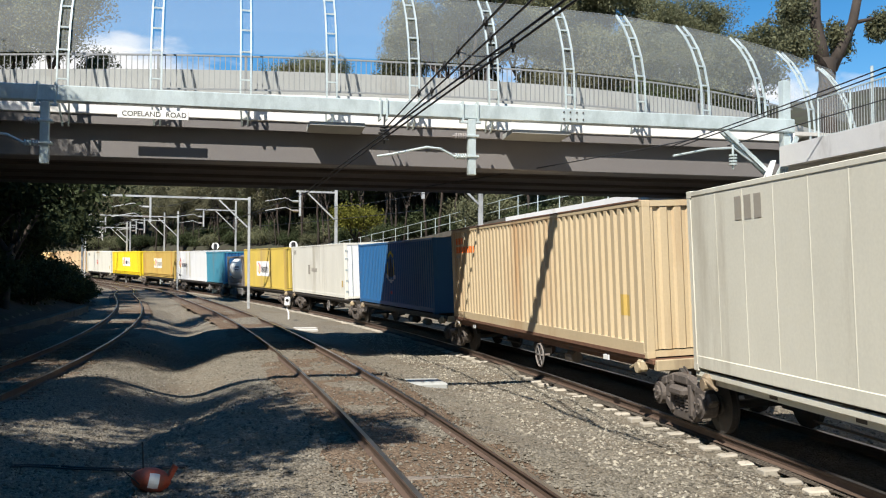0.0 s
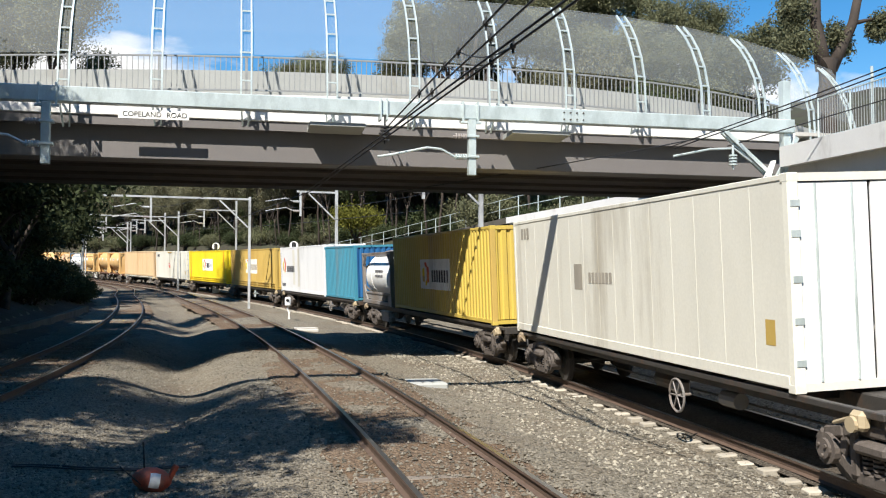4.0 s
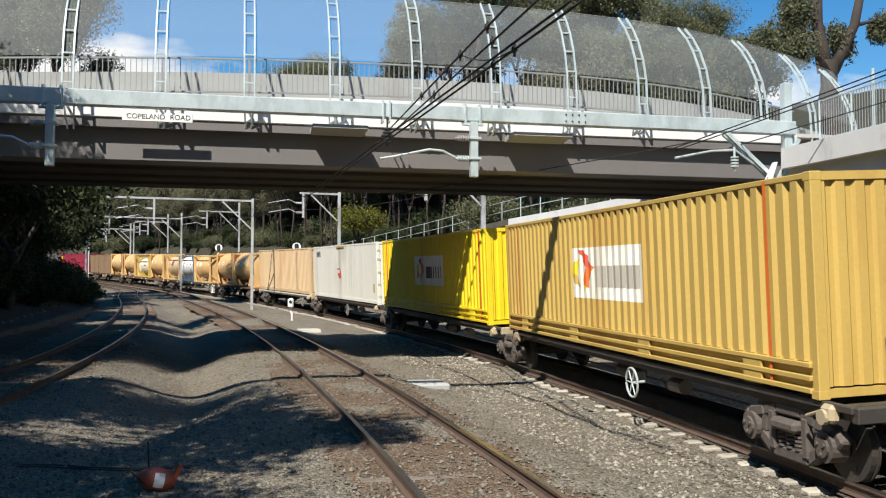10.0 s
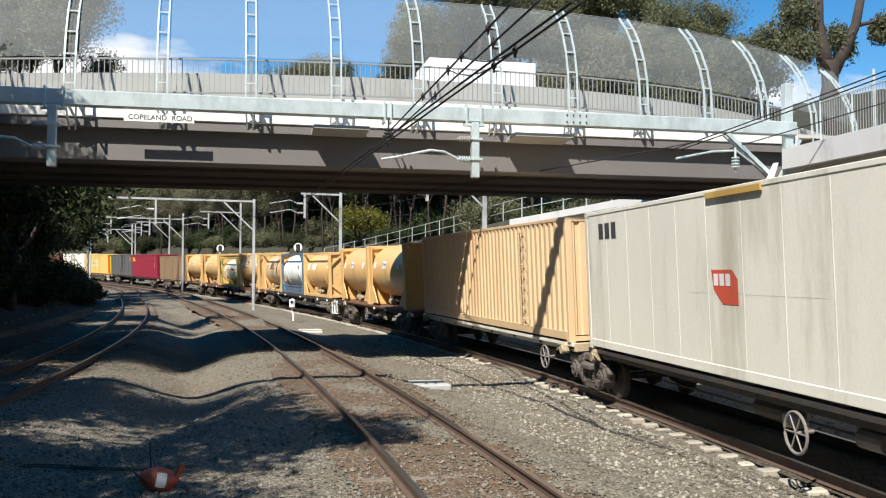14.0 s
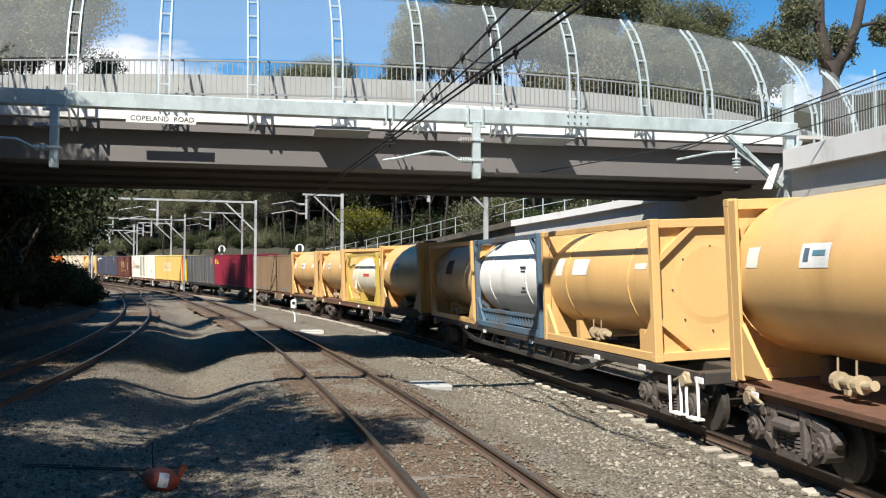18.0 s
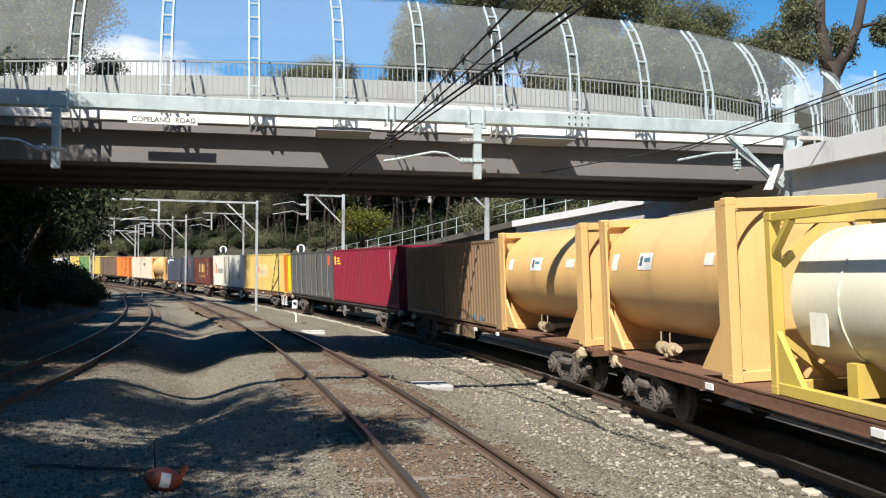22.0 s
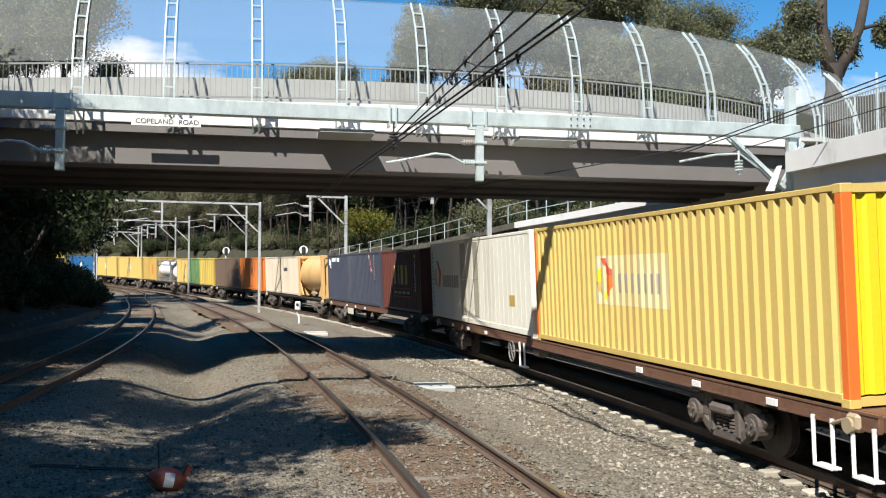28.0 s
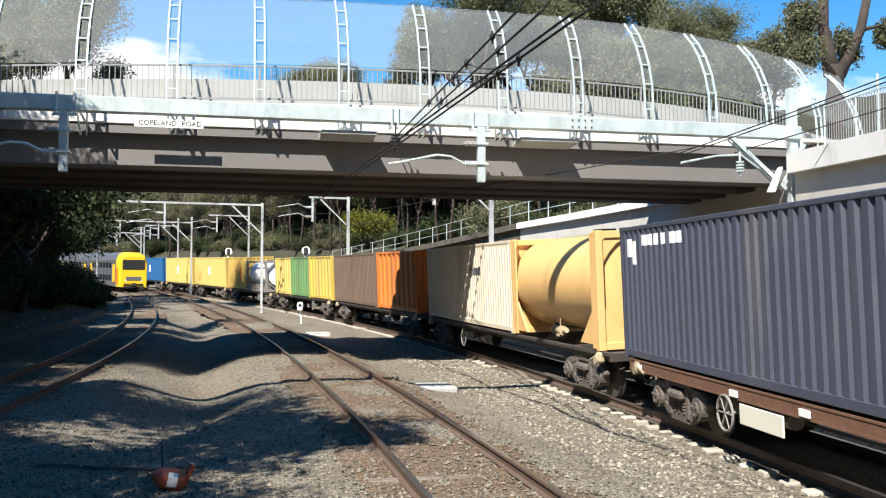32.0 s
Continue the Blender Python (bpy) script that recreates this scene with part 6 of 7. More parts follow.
far_w = [((-8.5, 38, 6.7), (-19.5, 63.9, 8.2), 0.3), ((-19.5, 63.9, 8.2), (-33.5, 96, 9.8), 0.3), ((-8.9, 38, 5.8), (-21.5, 63.9, 7.1), 0.05), ((-21.5, 63.9, 7.1), (-36, 96, 8.6), 0.05),
         ((0.5, 38, 6.6), (-10.6, 66, 8.3), 0.3), ((-10.6, 66, 8.3), (-24.0, 95, 9.9), 0.3), ((-0.6, 38, 5.7), (-12.5, 66, 7.0), 0.05), ((-12.5, 66, 7.0), (-26, 95, 8.7), 0.05)]
wires("far_wires", "thin dark overhead wires beyond the bridge", far_w, 0.013)


# ---- signals and lineside boxes ----
def ring_signal(x, y, h, label, z=None):
    z = grade(y) - 0.25 if z is None else z
    th = empty("railway_signal", pose(x, y, z), label, "signal", "railway signals")
    part("post", span(bmesh.new(), (0, 0, 0), (0, 0, h), 0.16, None, 12), WHITE, th)
    bm = bmesh.new()
    bmesh.ops.create_cone(bm, cap_ends=True, segments=24, radius1=0.34, radius2=0.34, depth=0.08, matrix=Matrix.Translation((0.05, -0.1, h + 0.05)) @ Matrix.Rotation(radians(90), 4, "X"))
    part("target_disc", bm, WHITE, th)
    part("lamp_head", box(bmesh.new(), (0.05, -0.18, h), (0.3, 0.2, 0.62), None, 0.06), BLACK, th)
    part("lower_disc", box(bmesh.new(), (-0.12, -0.1, h - 1.5), (0.4, 0.1, 1.1), None, 0.15), WHITE, th)
    part("lower_lamp", box(bmesh.new(), (-0.12, -0.2, h - 1.5), (0.24, 0.16, 0.8), None, 0.06), BLACK, th)
    part("base_box", box(bmesh.new(), (0.1, -0.25, 0.35), (0.5, 0.4, 0.7), None, 0.03), GALV, th)
    return th


ring_signal(-21.2, 88.9, 4.35, "white-backed colour light signal on a white post")
ring_signal(-11.7, 75.0, 4.2, "round white signal head rising behind the train", grade(75) - 0.2)
sg = empty("ground_signal", pose(-8.18, 51.1, 0.92), "small white dwarf signal on a bent post", "signal")
part("post", tube(bmesh.new(), [(0, 0, 0), (0, 0, 0.35), (-0.1, 0, 0.6), (0, 0, 0.8)], 0.05, 8), WHITE, sg)
part("head", box(bmesh.new(), (-0.05, -0.1, 0.95), (0.3, 0.25, 0.5), None, 0.06), WHITE, sg)
part("lens", span(bmesh.new(), (-0.05, -0.22, 1.02), (-0.05, -0.26, 1.02), 0.16, None, 12), BLACK, sg)
pit = empty("cable_pit", pose(-6.2, 43.6, ground_z(-6.2, 43.6) - 0.18, 0, 0, 18), "white plastic cable pit with lid", "cable pit", "cable pits")
part("body", box(bmesh.new(), (0, 0, 0.14), (1.05, 0.9, 0.3), None, 0.04), CONC, pit)
part("lid", box(bmesh.new(), (0, 0, 0.32), (0.98, 0.82, 0.06), None, 0.02), CONC, pit)
pit = empty("cable_pit", pose(-0.42, 24.2, ground_z(-0.42, 24.2) - 0.13, 0, 0, 12), "grey concrete cable pit sunk in the ballast", "cable pit", "cable pits")
part("body", box(bmesh.new(), (0, 0, 0.10), (0.98, 1.3, 0.24), None, 0.04), BARRIER, pit)
for dx in (-0.12, 0.12):
    part("lifting_slot", box(bmesh.new(), (dx, -0.45, 0.22), (0.07, 0.3, 0.02)), BARRIER, pit)
part("lid", box(bmesh.new(), (0, 0.05, 0.215), (0.86, 1.1, 0.03), None, 0.01), BARRIER, pit)
box_ = empty("trackside_block", pose(-4.2, 52.0, ground_z(-4.2, 52.0)), "small pale concrete block by the rail", "concrete block")
part("block", box(bmesh.new(), (0, 0, 0.1), (0.6, 0.4, 0.25), None, 0.03), CONC_PALE, box_)

# orange marker float with cords, lying on the ground
P_FLOAT = mat("orange_float", (0.46, 0.075, 0.03), 0.6, 0, 0.3, 5, 40, 0.1, (0.22, 0.12, 0.08), 0.55)
fl = empty("orange_marker_buoy", pose(-3.44, 11.45, ground_z(-3.44, 11.45) + 0.13, 0, 12, 25), "battered orange marker buoy with a grey patch", "buoy")
bm = bmesh.new()
prof = [(-0.24, 0.03), (-0.20, 0.09), (-0.10, 0.15), (0.02, 0.165), (0.12, 0.14), (0.19, 0.08), (0.22, 0.03)]
loft(bm, [[(x, math.cos(a) * r, math.sin(a) * r * 0.9) for a in np.linspace(0, 2 * math.pi, 20, endpoint=False)] for x, r in prof])
smooth(part("body", bm, P_FLOAT, fl))
bm = bmesh.new()
loft(bm, [[(x, -math.cos(a) * r * 1.03, math.sin(a) * r * 0.93) for a in np.linspace(-0.5, 0.7, 7)] for x, r in ((-0.06, 0.16), (0.0, 0.168), (0.06, 0.16))], False)
part("patch", bm, CONC_PALE, fl, "grey patch")
part("stick", span(bmesh.new(), (-0.12, 0, 0.1), (-0.2, 0.03, 0.42), 0.02, None, 6), MATS["bark"], fl)
part("stick", span(bmesh.new(), (-0.1, -0.1, -0.08), (-0.42, -0.12, 0.12), 0.016, None, 6), BLACK, fl)
part("fin", box(bmesh.new(), (0.2, 0, 0.08), (0.05, 0.12, 0.26), Matrix.Rotation(0.3, 3, "Y")), P_FLOAT, fl)
cord = empty("loose_cable", Matrix(), "thin black cable lying slack on the ground", "cable")
for off in (0.0, 0.12):
    pts = []
    for k in range(15):
        x = -5.6 + k * 0.16
        y = 12.5 + off + 0.18 * math.sin(k * 0.5)
        pts.append((x, y, ground_z(x, y) + 0.03))
    part("strand", tube(bmesh.new(), pts, 0.014, 5), BLACK, cord)


# ---- trees ----
def limb(bm, p, d, L, r, depth, rnd, tips, spread):
    pts = [p]
    q = p.copy()
    dd = d.copy()
    n = 4
    for k in range(n):
        dd = (dd + Vector((rnd.uniform(-1, 1), rnd.uniform(-1, 1), rnd.uniform(-0.4, 0.7))) * 0.16).normalized()
        q = q + dd * L / n
        pts.append(q.copy())
    tube(bm, pts, r, 7 if depth > 1 else 5, r * 0.6)
    if depth == 0:
        tips.append(q)
        tips.append(pts[2])
        return
    for k in range(3 if depth > 1 else 3):
        ax = Vector((rnd.uniform(-1, 1), rnd.uniform(-1, 1), rnd.uniform(-0.15, 0.8))).normalized()
        nd = (dd * (1 - spread) + ax * spread).normalized()
        start = pts[-1] if k < 2 else pts[3]
        limb(bm, start, nd, L * rnd.uniform(0.55, 0.8), r * 0.58, depth - 1, rnd, tips, spread)


def foliage(tips, n, rc, size, seed, droop=0.0):
    rs = np.random.RandomState(seed)
    tips = np.array([tuple(t) for t in tips])
    idx = rs.randint(0, len(tips), n)
    off = rs.normal(size=(n, 3))
    off /= np.linalg.norm(off, axis=1, keepdims=True)
    off *= (rs.rand(n, 1) ** 0.6) * rc * (0.6 + 0.8 * rs.rand(len(tips))[idx][:, None])
    off[:, 2] *= 0.7
    off[:, 2] -= droop * rs.rand(n)
    c = tips[idx] + off
    u = rs.normal(size=(n, 3))
    u[:, 2] -= 0.4
    u /= np.linalg.norm(u, axis=1, keepdims=True)
    w = np.cross(u, rs.normal(size=(n, 3)))
    w /= np.linalg.norm(w, axis=1, keepdims=True)
    s = size * (0.6 + 0.8 * rs.rand(n, 1))
    v = np.stack([c - u * s, c + w * s * 0.42, c + u * s, c - w * s * 0.42], 1).reshape(-1, 3)
    f = np.arange(4 * n).reshape(-1, 4)
    me = bpy.data.meshes.new("crown")
    me.from_pydata(v.tolist(), [], f.tolist())
    return me


def tree(name, h, label, leaf, seed, n=4200, size=0.22, rc=1.5, spread=0.5, fork=0.38, depth=2, m=None, trunk_r=None):
    rnd = random.Random(seed)
    th = empty(name, m or Matrix(), label, "tree", "trees")
    bm = bmesh.new()
    tips = []
    r = trunk_r or h * 0.022
    top = Vector((rnd.uniform(-0.4, 0.4), rnd.uniform(-0.4, 0.4), h * fork))
    tube(bm, [Vector((0, 0, -0.8)), top * 0.3, top * 0.65 + Vector((0.1, 0, 0)), top], r * 1.25, 9, r * 0.85)
    for k in range(4):
        a = k * 1.57 + rnd.uniform(-0.4, 0.4)
        d = Vector((math.cos(a) * spread, math.sin(a) * spread, 1)).normalized()
        limb(bm, top * (1 if k % 2 else 0.82), d, h * 0.26, r * 0.55, depth, rnd, tips, spread)
    smooth(part("trunk", bm, BARK, th))
    me = foliage(tips, n, rc, size, seed, 0.5)
    me.materials.append(leaf)
    ob = new("crown", me)
    ob.parent = th
    return th


def shrub(name, h, label, leaf, seed, n=2600, size=0.13, m=None):
    rnd = random.Random(seed)
    th = empty(name, m or Matrix(), label, "shrub", "shrubs on the banks")
    bm = bmesh.new()
    tips = []
    for k in range(6):
        a = k * 1.05 + rnd.random()
        d = Vector((math.cos(a) * 0.7, math.sin(a) * 0.7, 1)).normalized()
        limb(bm, Vector((0, 0, -0.3)), d, h * 0.45, h * 0.02, 1, rnd, tips, 0.5)
    part("stem", bm, BARK, th)
    me = foliage(tips, n, h * 0.26, size, seed, 0.3)
    me.materials.append(leaf)
    ob = new("crown", me)
    ob.parent = th
    return th


def plant(proto, x, y, s, rz, z=None):
    zz = ground_z(x, y) - 0.1 if z is None else z
    o = copy_thing(proto, pose(x, y, zz, 0, 0, rz))
    o.scale = (s, s, s * (0.9 + 0.2 * ((x * 7.3) % 1)))
    return o


GUM = tree("gum_tree", 13.0, "tall gum tree with ragged olive crown", LEAF_A, 11, 17000, 0.135, 1.35, m=pose(-24.5, 150, 7))
GUM2 = tree("gum_tree", 12.0, "leaning gum tree with thin grey-green crown", LEAF_A, 23, 14000, 0.13, 1.2, 0.6, 0.45, m=pose(-10, 140, 8))
DARK = tree("bank_tree", 8.0, "dense dark-leaved tree on the bank", LEAF_B, 31, 15000, 0.115, 1.25, 0.6, 0.25, m=pose(-30, 145, 7))
BUSH = shrub("bank_shrub", 3.0, "dense dark green shrub", LEAF_B, 41, 7000, 0.09, m=pose(-23, 50, 1.5))
BUSH2 = shrub("bank_shrub", 3.2, "olive green bank shrub", LEAF_A, 43, 6500, 0.09, m=pose(3, 60, 6.4))
WATTLE = shrub("wattle_bush", 3.6, "yellow-green flowering wattle bush", LEAF_C, 47, 7000, 0.09, m=pose(-6.5, 72, 6.6))


SLIM = tree("slender_gum", 8.5, "slender gum sapling with a thin pale crown", leaf_mat("dry_leaf", (0.135, 0.128, 0.075)), 53, 6500, 0.10, 0.95, 0.45, 0.5, 2, m=pose(-8, 118, 8), trunk_r=0.09)


def low_top(x, y, sc):
    """Keep a tree below the sky line over the deck, but for a few tops."""
    if x / y > 0.1:
        return sc
    extra = 0.6 if -0.175 < x / y < -0.12 else 0.0
    return max(0.35, min(sc, (2.4 + 0.212 * y + extra - ground_z(x, y)) / 16.0))


rnd = random.Random(77)
# the bank on the inside of the curve, dark beneath the bridge
for y in np.arange(24, 68, 2.4):
    edge = x_left(y) - (4.6 if y < 50 else 3.5) - max(0, (45 - y) * 0.12)
    for k in range(3):
        plant(BUSH, edge - 1.2 - k * 2.2 - rnd.uniform(0, 1.0), y + rnd.uniform(-1, 1), rnd.uniform(0.8, 1.3), rnd.uniform(0, 360))
    plant(DARK, edge - 2.6 - rnd.uniform(0, 1.0), y, rnd.uniform(0.85, 1.1), rnd.uniform(0, 360))
    plant(DARK, edge - 7 - rnd.uniform(0, 3), y, rnd.uniform(0.9, 1.2), rnd.uniform(0, 360))
    if rnd.random() < 0.6:
        plant(GUM, edge - 11 - rnd.uniform(0, 4), y, rnd.uniform(0.8, 1.0), rnd.uniform(0, 360))
for y in np.arange(57, 69, 1.5):
    for k in range(2):
        plant(BUSH, min(-24.4, x_left(y) - 3.6) - 1.5 * k, y, 0.8 + 0.25 * k, y * 61 % 360)
for y in np.arange(70, 150, 4.0):
    x = x_left(y) - 8.0
    plant(BUSH, x - 1 - rnd.uniform(0, 2), y, rnd.uniform(0.7, 1.1), rnd.uniform(0, 360))
    plant(DARK, x - 5 - rnd.uniform(0, 3), y, rnd.uniform(0.8, 1.1), rnd.uniform(0, 360))
    plant(GUM, x - 11 - rnd.uniform(0, 5), y, rnd.uniform(0.8, 1.1), rnd.uniform(0, 360))
# the bank behind the long wall and the wood round the bend
for y in np.arange(46, 152, 3.0):
    x = x_freight(y) + 11.8
    plant(BUSH2 if rnd.random() < 0.3 else BUSH, x + rnd.uniform(0, 2), y, rnd.uniform(0.6, 1.0), rnd.uniform(0, 360))
    plant(BUSH2 if rnd.random() < 0.35 else BUSH, x + 3 + rnd.uniform(0, 2), y, rnd.uniform(0.8, 1.4), rnd.uniform(0, 360))
    if y < 56:
        continue
    plant(rnd.choice((DARK, GUM2, DARK)), x + 6 + rnd.uniform(0, 3), y, low_top(x + 7, y, rnd.uniform(0.75, 1.0)), rnd.uniform(0, 360))
    plant(rnd.choice((DARK, GUM)), x + 11 + rnd.uniform(0, 6), y, low_top(x + 14, y, rnd.uniform(0.8, 1.1)) * 0.9, rnd.uniform(0, 360))
for x in np.arange(-104, -30, 3.6):
    y0 = 172 if x < -70 else 172 + (x + 70) * 0.45
    plant(BUSH if rnd.random() < 0.5 else BUSH2, x, y0 - 3 + rnd.uniform(-1, 1), rnd.uniform(1.0, 1.6), rnd.uniform(0, 360))
    for k in range(3):
        yy = y0 + 2 + k * 8 + rnd.uniform(-2, 2)
        plant(rnd.choice((DARK, GUM, GUM2, DARK)), x + rnd.uniform(-2, 2), yy, low_top(x, yy, rnd.uniform(1.0, 1.3) + 0.22 * k), rnd.uniform(0, 360))
for k in range(90):
    y = 84 + 66 * rnd.random()
    x = x_freight(y) + rnd.uniform(15, 42)
    plant(rnd.choice((DARK, BUSH, DARK, GUM2)), x, y, low_top(x, y, rnd.uniform(0.7, 1.1)), rnd.uniform(0, 360))
for k in range(150):
    y = rnd.uniform(112, 215)
    x = x_freight(min(y, 160)) + rnd.uniform(13, 78)
    plant(rnd.choice((DARK, GUM, GUM2, DARK, GUM2)), x, y, low_top(x, y, rnd.uniform(0.8, 1.3)), rnd.uniform(0, 360))
# slender gums in front of the wood, thinly leaved
for y in np.arange(58, 200, 2.1):
    x = x_freight(y)
    for k in range(3):
        xx, yy = x + 11.6 + k * 2.6 + rnd.uniform(0, 2.5), y + rnd.uniform(-1, 1)
        plant(SLIM, xx, yy, min(rnd.uniform(0.7, 1.25), low_top(xx, yy, 1.0) * 1.7), rnd.uniform(0, 360))
    if y > 150:
        plant(rnd.choice((BUSH, BUSH2, DARK)), x + 10.5 + rnd.uniform(0, 3), y, rnd.uniform(0.8, 1.2), rnd.uniform(0, 360))
for x, y, s in ((-6.0, 70.0, 1.0), (-4.6, 68.0, 0.8), (-7.4, 74, 0.9)):
    plant(WATTLE, x + 2.5, y, s, rnd.uniform(0, 360))

plant(DARK, -18.6, 38.0, 1.35, 33)
plant(DARK, -20.2, 43.5, 1.5, 210)

# tall gums that rise above the deck
BIG = tree("tall_gum_tree", 22.0, "tall gum tree with drooping olive foliage", LEAF_A, 61, 70000, 0.105, 1.75, 0.42, 0.42, 2, m=pose(2.5, 74, 8), trunk_r=0.4)
for x, y, s in ((8.5, 80, 1.08), (14.5, 76, 1.0), (-1.0, 86, 0.92), (12, 92, 1.1)):
    plant(BIG, x, y, s, rnd.uniform(0, 360), 7.5)
plant(BIG, -27.6, 64, 1.0, 40, 2.5)
plant(BIG, -38.0, 72, 1.05, 140, 3)
plant(BIG, 42, 60, 0.7, 20, 7)
plant(DARK, 21.0, 60, 0.95, 20, 7)
for x, y, sc in ((15.9, 57, 1.15), (15.0, 63, 1.3), (13.0, 58, 1.2), (13.5, 60, 1.0), (16.5, 59, 1.0), (18.6, 62, 0.9), (15.0, 66, 1.1)):
    plant(DARK if x < 16 else GUM2, x, y, sc * (1 if x < 16 else 0.75), x * 77 % 360, 7)
plant(BIG, 17.2, 72, 0.8, 75, 7.5)
for x, y, s, rz in ((18.6, 66, 0.60, 10), (21.5, 70, 0.48, 120), (24.6, 76, 0.42, 250)):
    plant(BIG, x, y, s, rz, 6.0)
for x, s, rz in ((-17.2, 0.97, 30), (-13.2, 0.92, 260)):
    plant(BIG, x, 113, s, rz)

# the forked gum by the road
rg = random.Random(9)
gum = empty("forked_gum_tree", pose(15.5, 37.5, 6.8), "old gum tree with a forked bare trunk", "tree", "trees")
bm = bmesh.new()
tips = []
tube(bm, [Vector((0, 0, -0.5)), Vector((0.0, 0, 1.5)), Vector((-0.05, 0, 3.2)), Vector((0.0, 0, 4.9))], 0.50, 12, 0.44)
tube(bm, [Vector((-0.14, 0, 4.5)), Vector((-0.34, 0, 5.6)), Vector((-0.40, 0.2, 6.6)), Vector((-0.3, 0.3, 9.0))], 0.33, 10, 0.2)
tube(bm, [Vector((0.14, 0, 4.5)), Vector((0.58, 0, 5.4)), Vector((1.05, 0, 6.4)), Vector((1.6, 0.2, 8.6))], 0.25, 10, 0.16)
for p, d in (((-0.36, 0.1, 5.6), (-1, 0, -0.1)), ((-0.42, 0.2, 6.6), (-1, 0, 0.4)), ((-0.3, 0.3, 8.8), (-0.3, 0, 1)), ((1.1, 0, 6.4), (1, 0.2, 0.2)), ((1.6, 0.2, 8.5), (0.4, 0, 1)), ((-0.4, 0.1, 6.0), (-1, 0.3, 0.2)), ((0.4, 0, 5.0), (0.1, 0.5, 0.8))):
    limb(bm, Vector(p), Vector(d).normalized(), 0.95, 0.10, 1, rg, tips, 0.5)
smooth(part("trunk", bm, BARK, gum))
me = foliage(tips, 22000, 0.62, 0.075, 12, 0.7)
me.materials.append(LEAF_A)
ob = new("crown", me)
ob.parent = gum

# trees beside and behind the eye, whose shade dapples the ground and the inner track
SHADE = tree("shade_tree", 17.0, "open-crowned gum whose shade dapples the ground", LEAF_A, 71, 13500, 0.17, 1.5, 0.5, 0.42, 2, m=pose(-10.5, 5.6, -0.3, 0, 0, 15), trunk_r=0.3)
plant(SHADE, -12.6, 6.4, 0.95, 130, -0.3)
plant(SHADE, -13.4, 1.6, 0.95, 250, -0.3)
plant(SHADE, -10.8, 1.4, 0.9, 20, -0.3)
# more unseen gums on the left, added to shade the track and block skylight
for x, y, s, rz in ((-16.5, 4.0, 0.9, 300), (-15.5, 20.0, 0.62, 60), (-16.0, 26.0, 0.55, 160), (-17.5, 9.0, 0.8, 150),
                    (-20.0, 14.0, 0.85, 30), (-21.5, 19.5, 0.85, 250), (-24, 24, 0.9, 70), (-22, 4, 1.1, 10), (-20, -4, 1.1, 190)):
    plant(BIG, x, y, s, rz, -0.3)
# unseen gums on top of the wall and behind the eye, added to cut skylight
for x, y, s, rz in ((19, 2, 0.85, 40), (18, 9, 0.8, 130), (19, 16, 0.75, 220), (12, -8, 1.0, 20), (4, -10, 1.0, 75)):
    plant(BIG, x, y, s, rz, 6.9 if y > 0 else 0)

# an added, unseen wood that closes the place behind the eye and blocks low skylight
for x, y, s in ((-30, -2, 1.2), (-29, 8, 1.2), (-27, -14, 1.2), (-20, -20, 1.2), (-13, -19, 1.1), (-6, -19, 1.1), (1, -20, 1.1), (8, -19, 1.1), (15, -20, 1.2), (22, -14, 1.2), (24, -5, 1.2), (25, 5, 1.2),
                (-33, 16, 1.3), (-34, 26, 1.3), (-24, -26, 1.4), (-9, -26, 1.4), (5, -27, 1.4), (18, -27, 1.4)):
    plant(GUM, x, y, s, x * 37 % 360, 0.0)
    plant(DARK, x + 3, y - 2, s, x * 53 % 360, 0.0)

# ---- lorry on the bridge ----
lorry = empty("box_lorry", BM, "small white box lorry crossing the bridge", "lorry")
LORRY_PAINT = mat("lorry_white", (0.80, 0.81, 0.82), 0.35, 0, 0.03, 1, 20, 0.01)
GLASS_DK = mat("dark_glass", (0.02, 0.025, 0.03), 0.08, 0, 0.1, 1, 10, 0)
part("cargo_box", box(bmesh.new(), (3.05, 0, 1.5), (3.75, 2.1, 1.6), None, 0.04), LORRY_PAINT, lorry)
bm = bmesh.new()
cab = [(0.0, 0.45), (0.0, 0.95), (0.35, 1.1), (0.7, 1.62), (1.15, 1.70), (1.15, 0.45)]
loft(bm, [[(x, -0.95, z) for x, z in cab], [(x, 0.95, z) for x, z in cab]])
bmesh.ops.recalc_face_normals(bm, faces=bm.faces)
part("cab", bm, LORRY_PAINT, lorry)
part("windscreen", span(bmesh.new(), (0.36, 0, 1.14), (0.68, 0, 1.58), 1.6, 0.03), GLASS_DK, lorry)
for sy in (-0.96, 0.96):
    part("side_window", box(bmesh.new(), (0.85, sy, 1.35), (0.45, 0.02, 0.4)), GLASS_DK, lorry)
part("chassis", box(bmesh.new(), (2.7, 0, 0.55), (4.9, 0.9, 0.2)), BLACK, lorry)
for x in (0.65, 4.1):
    for sy in (-0.85, 0.85):
        bm = bmesh.new()
        disc(bm, 0, 0, 0, 0.38, 0.24, 20)
        w = part("wheel", bm, BLACK, lorry, "", pose(x, sy, 0.38))
        bm = bmesh.new()
        disc(bm, 0, math.copysign(0.125, sy), 0, 0.2, 0.02, 14)
        part("hub", bm, GALV, w)
part("approach_road", box(bmesh.new(), (86, 5.4, 7.74), (148, 7, 0.12)), CONC, bridge)
part("approach_road", box(bmesh.new(), (-112, 5.4, 7.74), (176, 7, 0.12)), CONC, bridge)

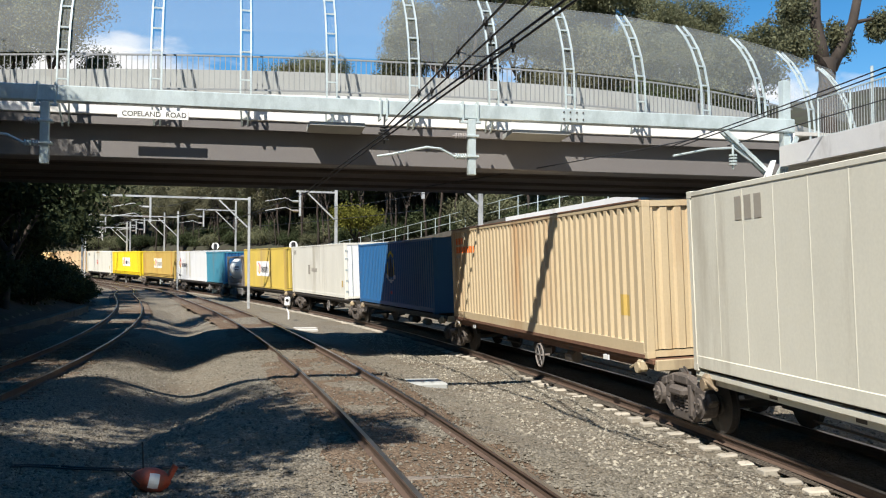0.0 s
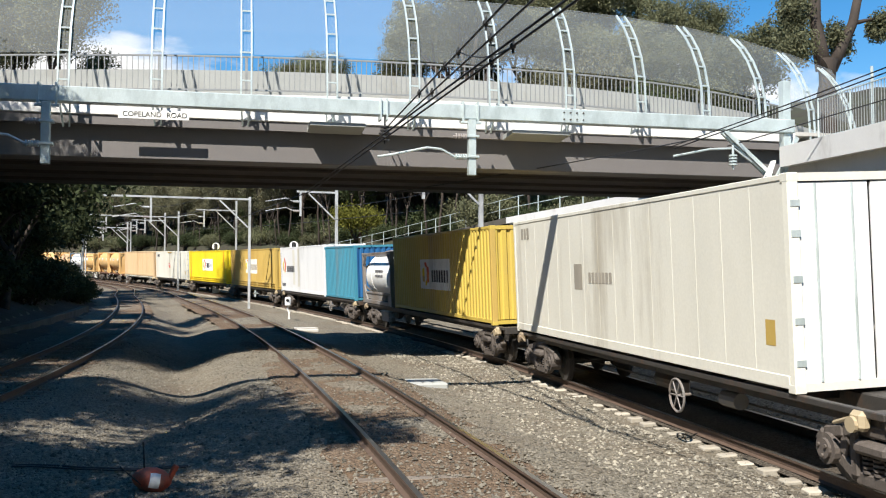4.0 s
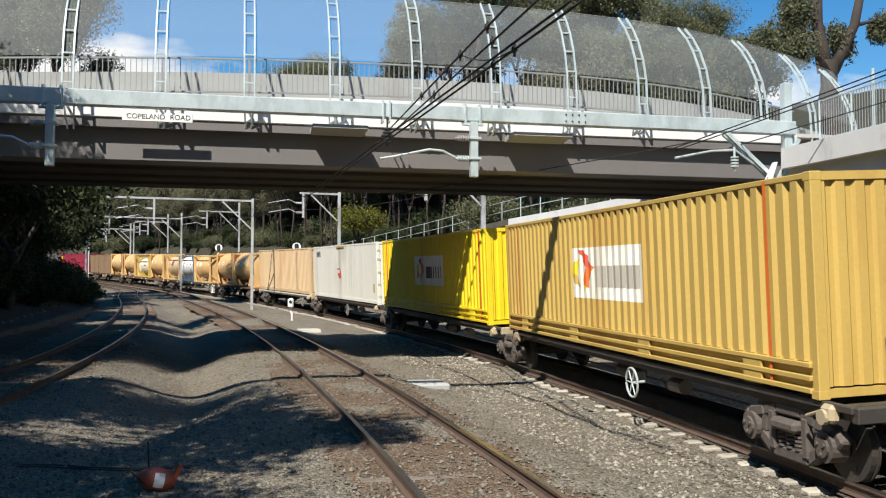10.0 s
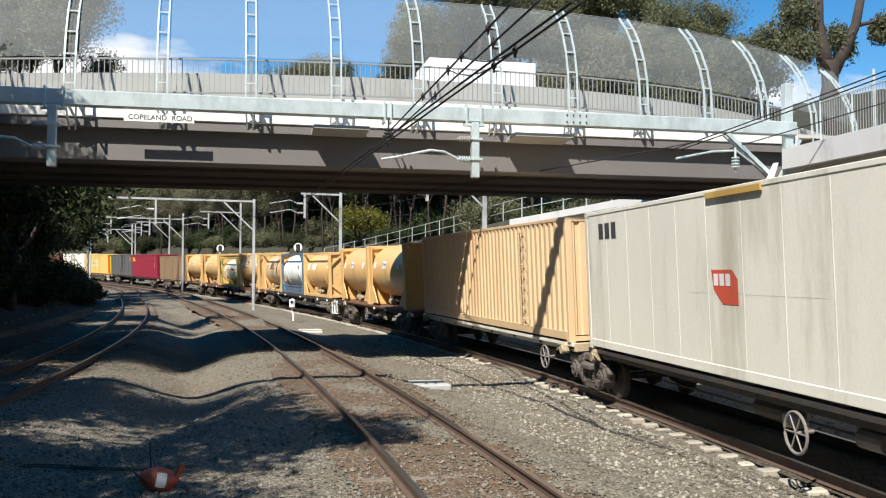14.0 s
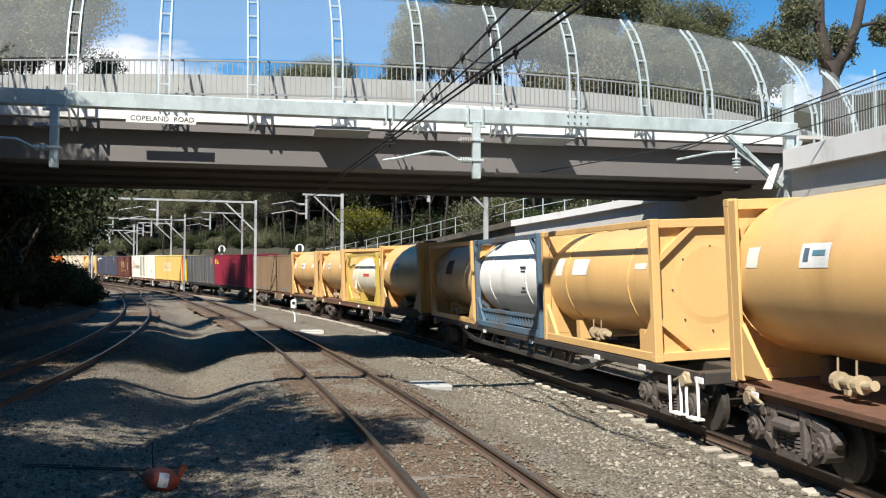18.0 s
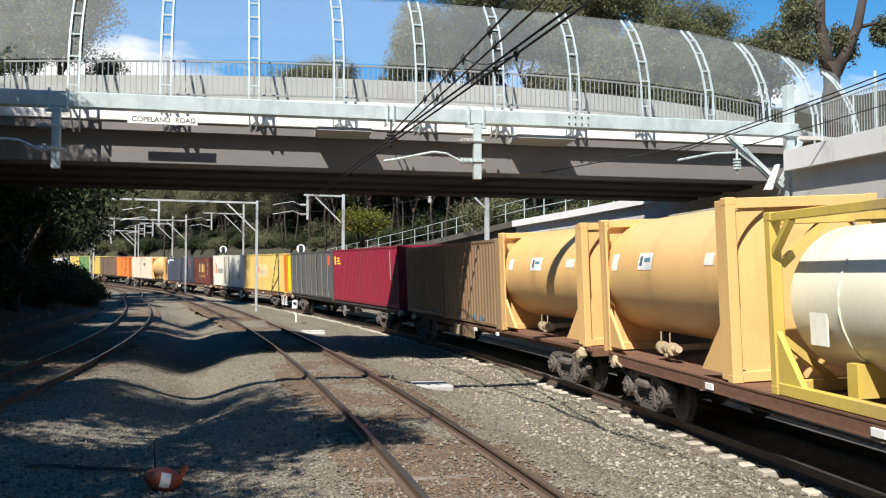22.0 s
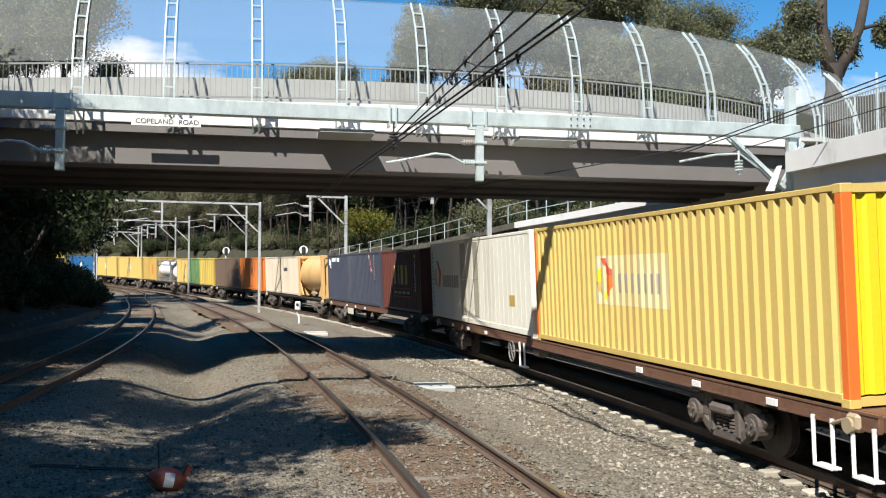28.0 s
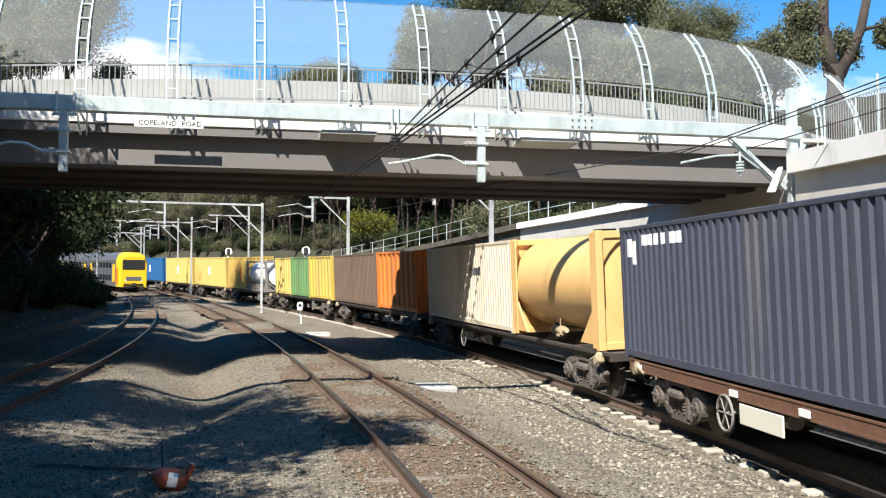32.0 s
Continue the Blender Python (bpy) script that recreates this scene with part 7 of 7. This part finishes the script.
# ---- passenger train far round the bend ----
EMU_YELLOW = mat("emu_yellow", (0.85, 0.50, 0.02), 0.4, 0, 0.05, 1, 15, 0.02)
EMU_ORANGE = mat("emu_orange", (0.75, 0.20, 0.02), 0.4, 0, 0.05, 1, 15, 0.02)
EMU_GREY = mat("emu_grey", (0.16, 0.17, 0.19), 0.35, 0.4, 0.08, 1, 15, 0.02)
EMU_CARS = []


def emu_car(cab):
    th = empty("passenger_carriage", Matrix(), "yellow-fronted double-deck passenger train carriage" if cab else "grey double-deck passenger train carriage", "train carriage", "passenger train")
    prof = [(-1.5, 0.45), (1.5, 0.45), (1.52, 1.2), (1.52, 3.3), (1.25, 3.95), (0.8, 4.2), (-0.8, 4.2), (-1.25, 3.95), (-1.52, 3.3), (-1.52, 1.2)]
    bm = bmesh.new()
    x1 = 7.9 if cab else 9.9
    loft(bm, [[(-9.9, y, z) for y, z in prof], [(x1, y, z) for y, z in prof]])
    bmesh.ops.recalc_face_normals(bm, faces=bm.faces)
    part("body", bm, EMU_GREY, th)
    for sy in (-1, 1):
        for k in range(7):
            for z in (1.35, 2.75):
                part("window", box(bmesh.new(), (-7.2 + k * 1.9, sy * 1.525, z), (1.5, 0.02, 0.6), None, 0.02), GLASS_DK, th)
        for x in (-8.8, 7.2 if not cab else 6.6):
            part("door", box(bmesh.new(), (x, sy * 1.53, 1.9), (1.3, 0.03, 1.95), None, 0.02), EMU_YELLOW, th)
    if cab:
        bm = bmesh.new()
        st = [(7.9, 1.0, 0.0), (8.8, 1.0, -0.02), (9.5, 0.96, -0.15), (9.9, 0.88, -0.45)]
        loft(bm, [[(x, y * k, 0.45 + (z - 0.45) * (1 + dz * 0.25 if z > 2 else 1)) for y, z in prof] for x, k, dz in st])
        bmesh.ops.recalc_face_normals(bm, faces=bm.faces)
        part("cab_front", bm, EMU_YELLOW, th)
        part("windscreen", box(bmesh.new(), (9.84, 0, 2.85), (0.2, 2.45, 1.15), None, 0.08), GLASS_DK, th)
        part("lower_panel", box(bmesh.new(), (9.87, 0, 1.35), (0.12, 1.7, 0.5), None, 0.06), EMU_GREY, th)
        part("destination_board", box(bmesh.new(), (9.75, 0, 3.62), (0.2, 1.3, 0.26), None, 0.03), BLACK, th)
        part("cab_flank", box(bmesh.new(), (8.5, -1.53, 1.6), (1.1, 0.03, 1.8), None, 0.02), EMU_ORANGE, th)
        part("cab_flank", box(bmesh.new(), (8.5, 1.53, 1.6), (1.1, 0.03, 1.8), None, 0.02), EMU_ORANGE, th)
        part("buffer_beam", box(bmesh.new(), (9.75, 0, 0.6), (0.3, 2.2, 0.5), None, 0.04), BLACK, th)
        part("coupler", span(bmesh.new(), (9.8, 0, 0.75), (10.2, 0, 0.75), 0.3), STEEL_DARK, th)
        for sy in (-0.8, 0.8):
            part("headlight", span(bmesh.new(), (9.86, sy, 1.15), (9.92, sy, 1.15), 0.22, None, 12), WHITE, th)
    for s in (-1, 1):
        bo = new("bogie")
        bo.parent = th
        bo.matrix_basis = pose(s * 7.0, 0, 0)
        shared("bolster", BOLSTER_ME, bo, Matrix())
        for sy in (-1, 1):
            shared("side_frame", SIDE_ME, bo, pose(0, sy * 1.02, 0, 0, 0, 0 if sy < 0 else 180))
        for q in (-0.9, 0.9):
            shared("wheelset", WHEEL_ME, bo, pose(q, 0, 0.46))
    return th


for k in range(3):
    EMU_CARS.append((emu_car(k == 0), 10 + k * 20.3))


# ---- movement ----
def motions():
    times = list(range(0, 33))
    for thing, a, b, local in MOVERS:
        ins = min(2.15, (b - a) * 0.2)
        walk(thing, [(t, FREIGHT.place(a + ins - SPEED * t, b - ins - SPEED * t) @ local) for t in times])
    # wheels roll with the train: a fifth of a turn at each row
    turn = SPEED / 0.46
    for w, x in WHEELSETS:
        rows = [(k / 15, pose(x, 0, 0.46) @ Matrix.Rotation(turn * k / 15, 4, "Y")) for k in range(0, 481)]
        walk(w, rows)
    for thing, back in EMU_CARS:
        rows = []
        for t in times:
            s = EMU_NOSE + EMU_SPEED * (32 - t) + back
            rows.append((t, LEFT.place(s - 7, s + 7)))
        walk(thing, rows)
    walk(lorry, [(t, BM @ pose(7.95 - 8.75 * (t - 13), 5.0, 7.95)) for t in (0, 8, 13, 16, 24, 32)])


EMU_SPEED = 12.5
EMU_NOSE = float(np.interp(101.5, LEFT.y, LEFT.s))
motions()
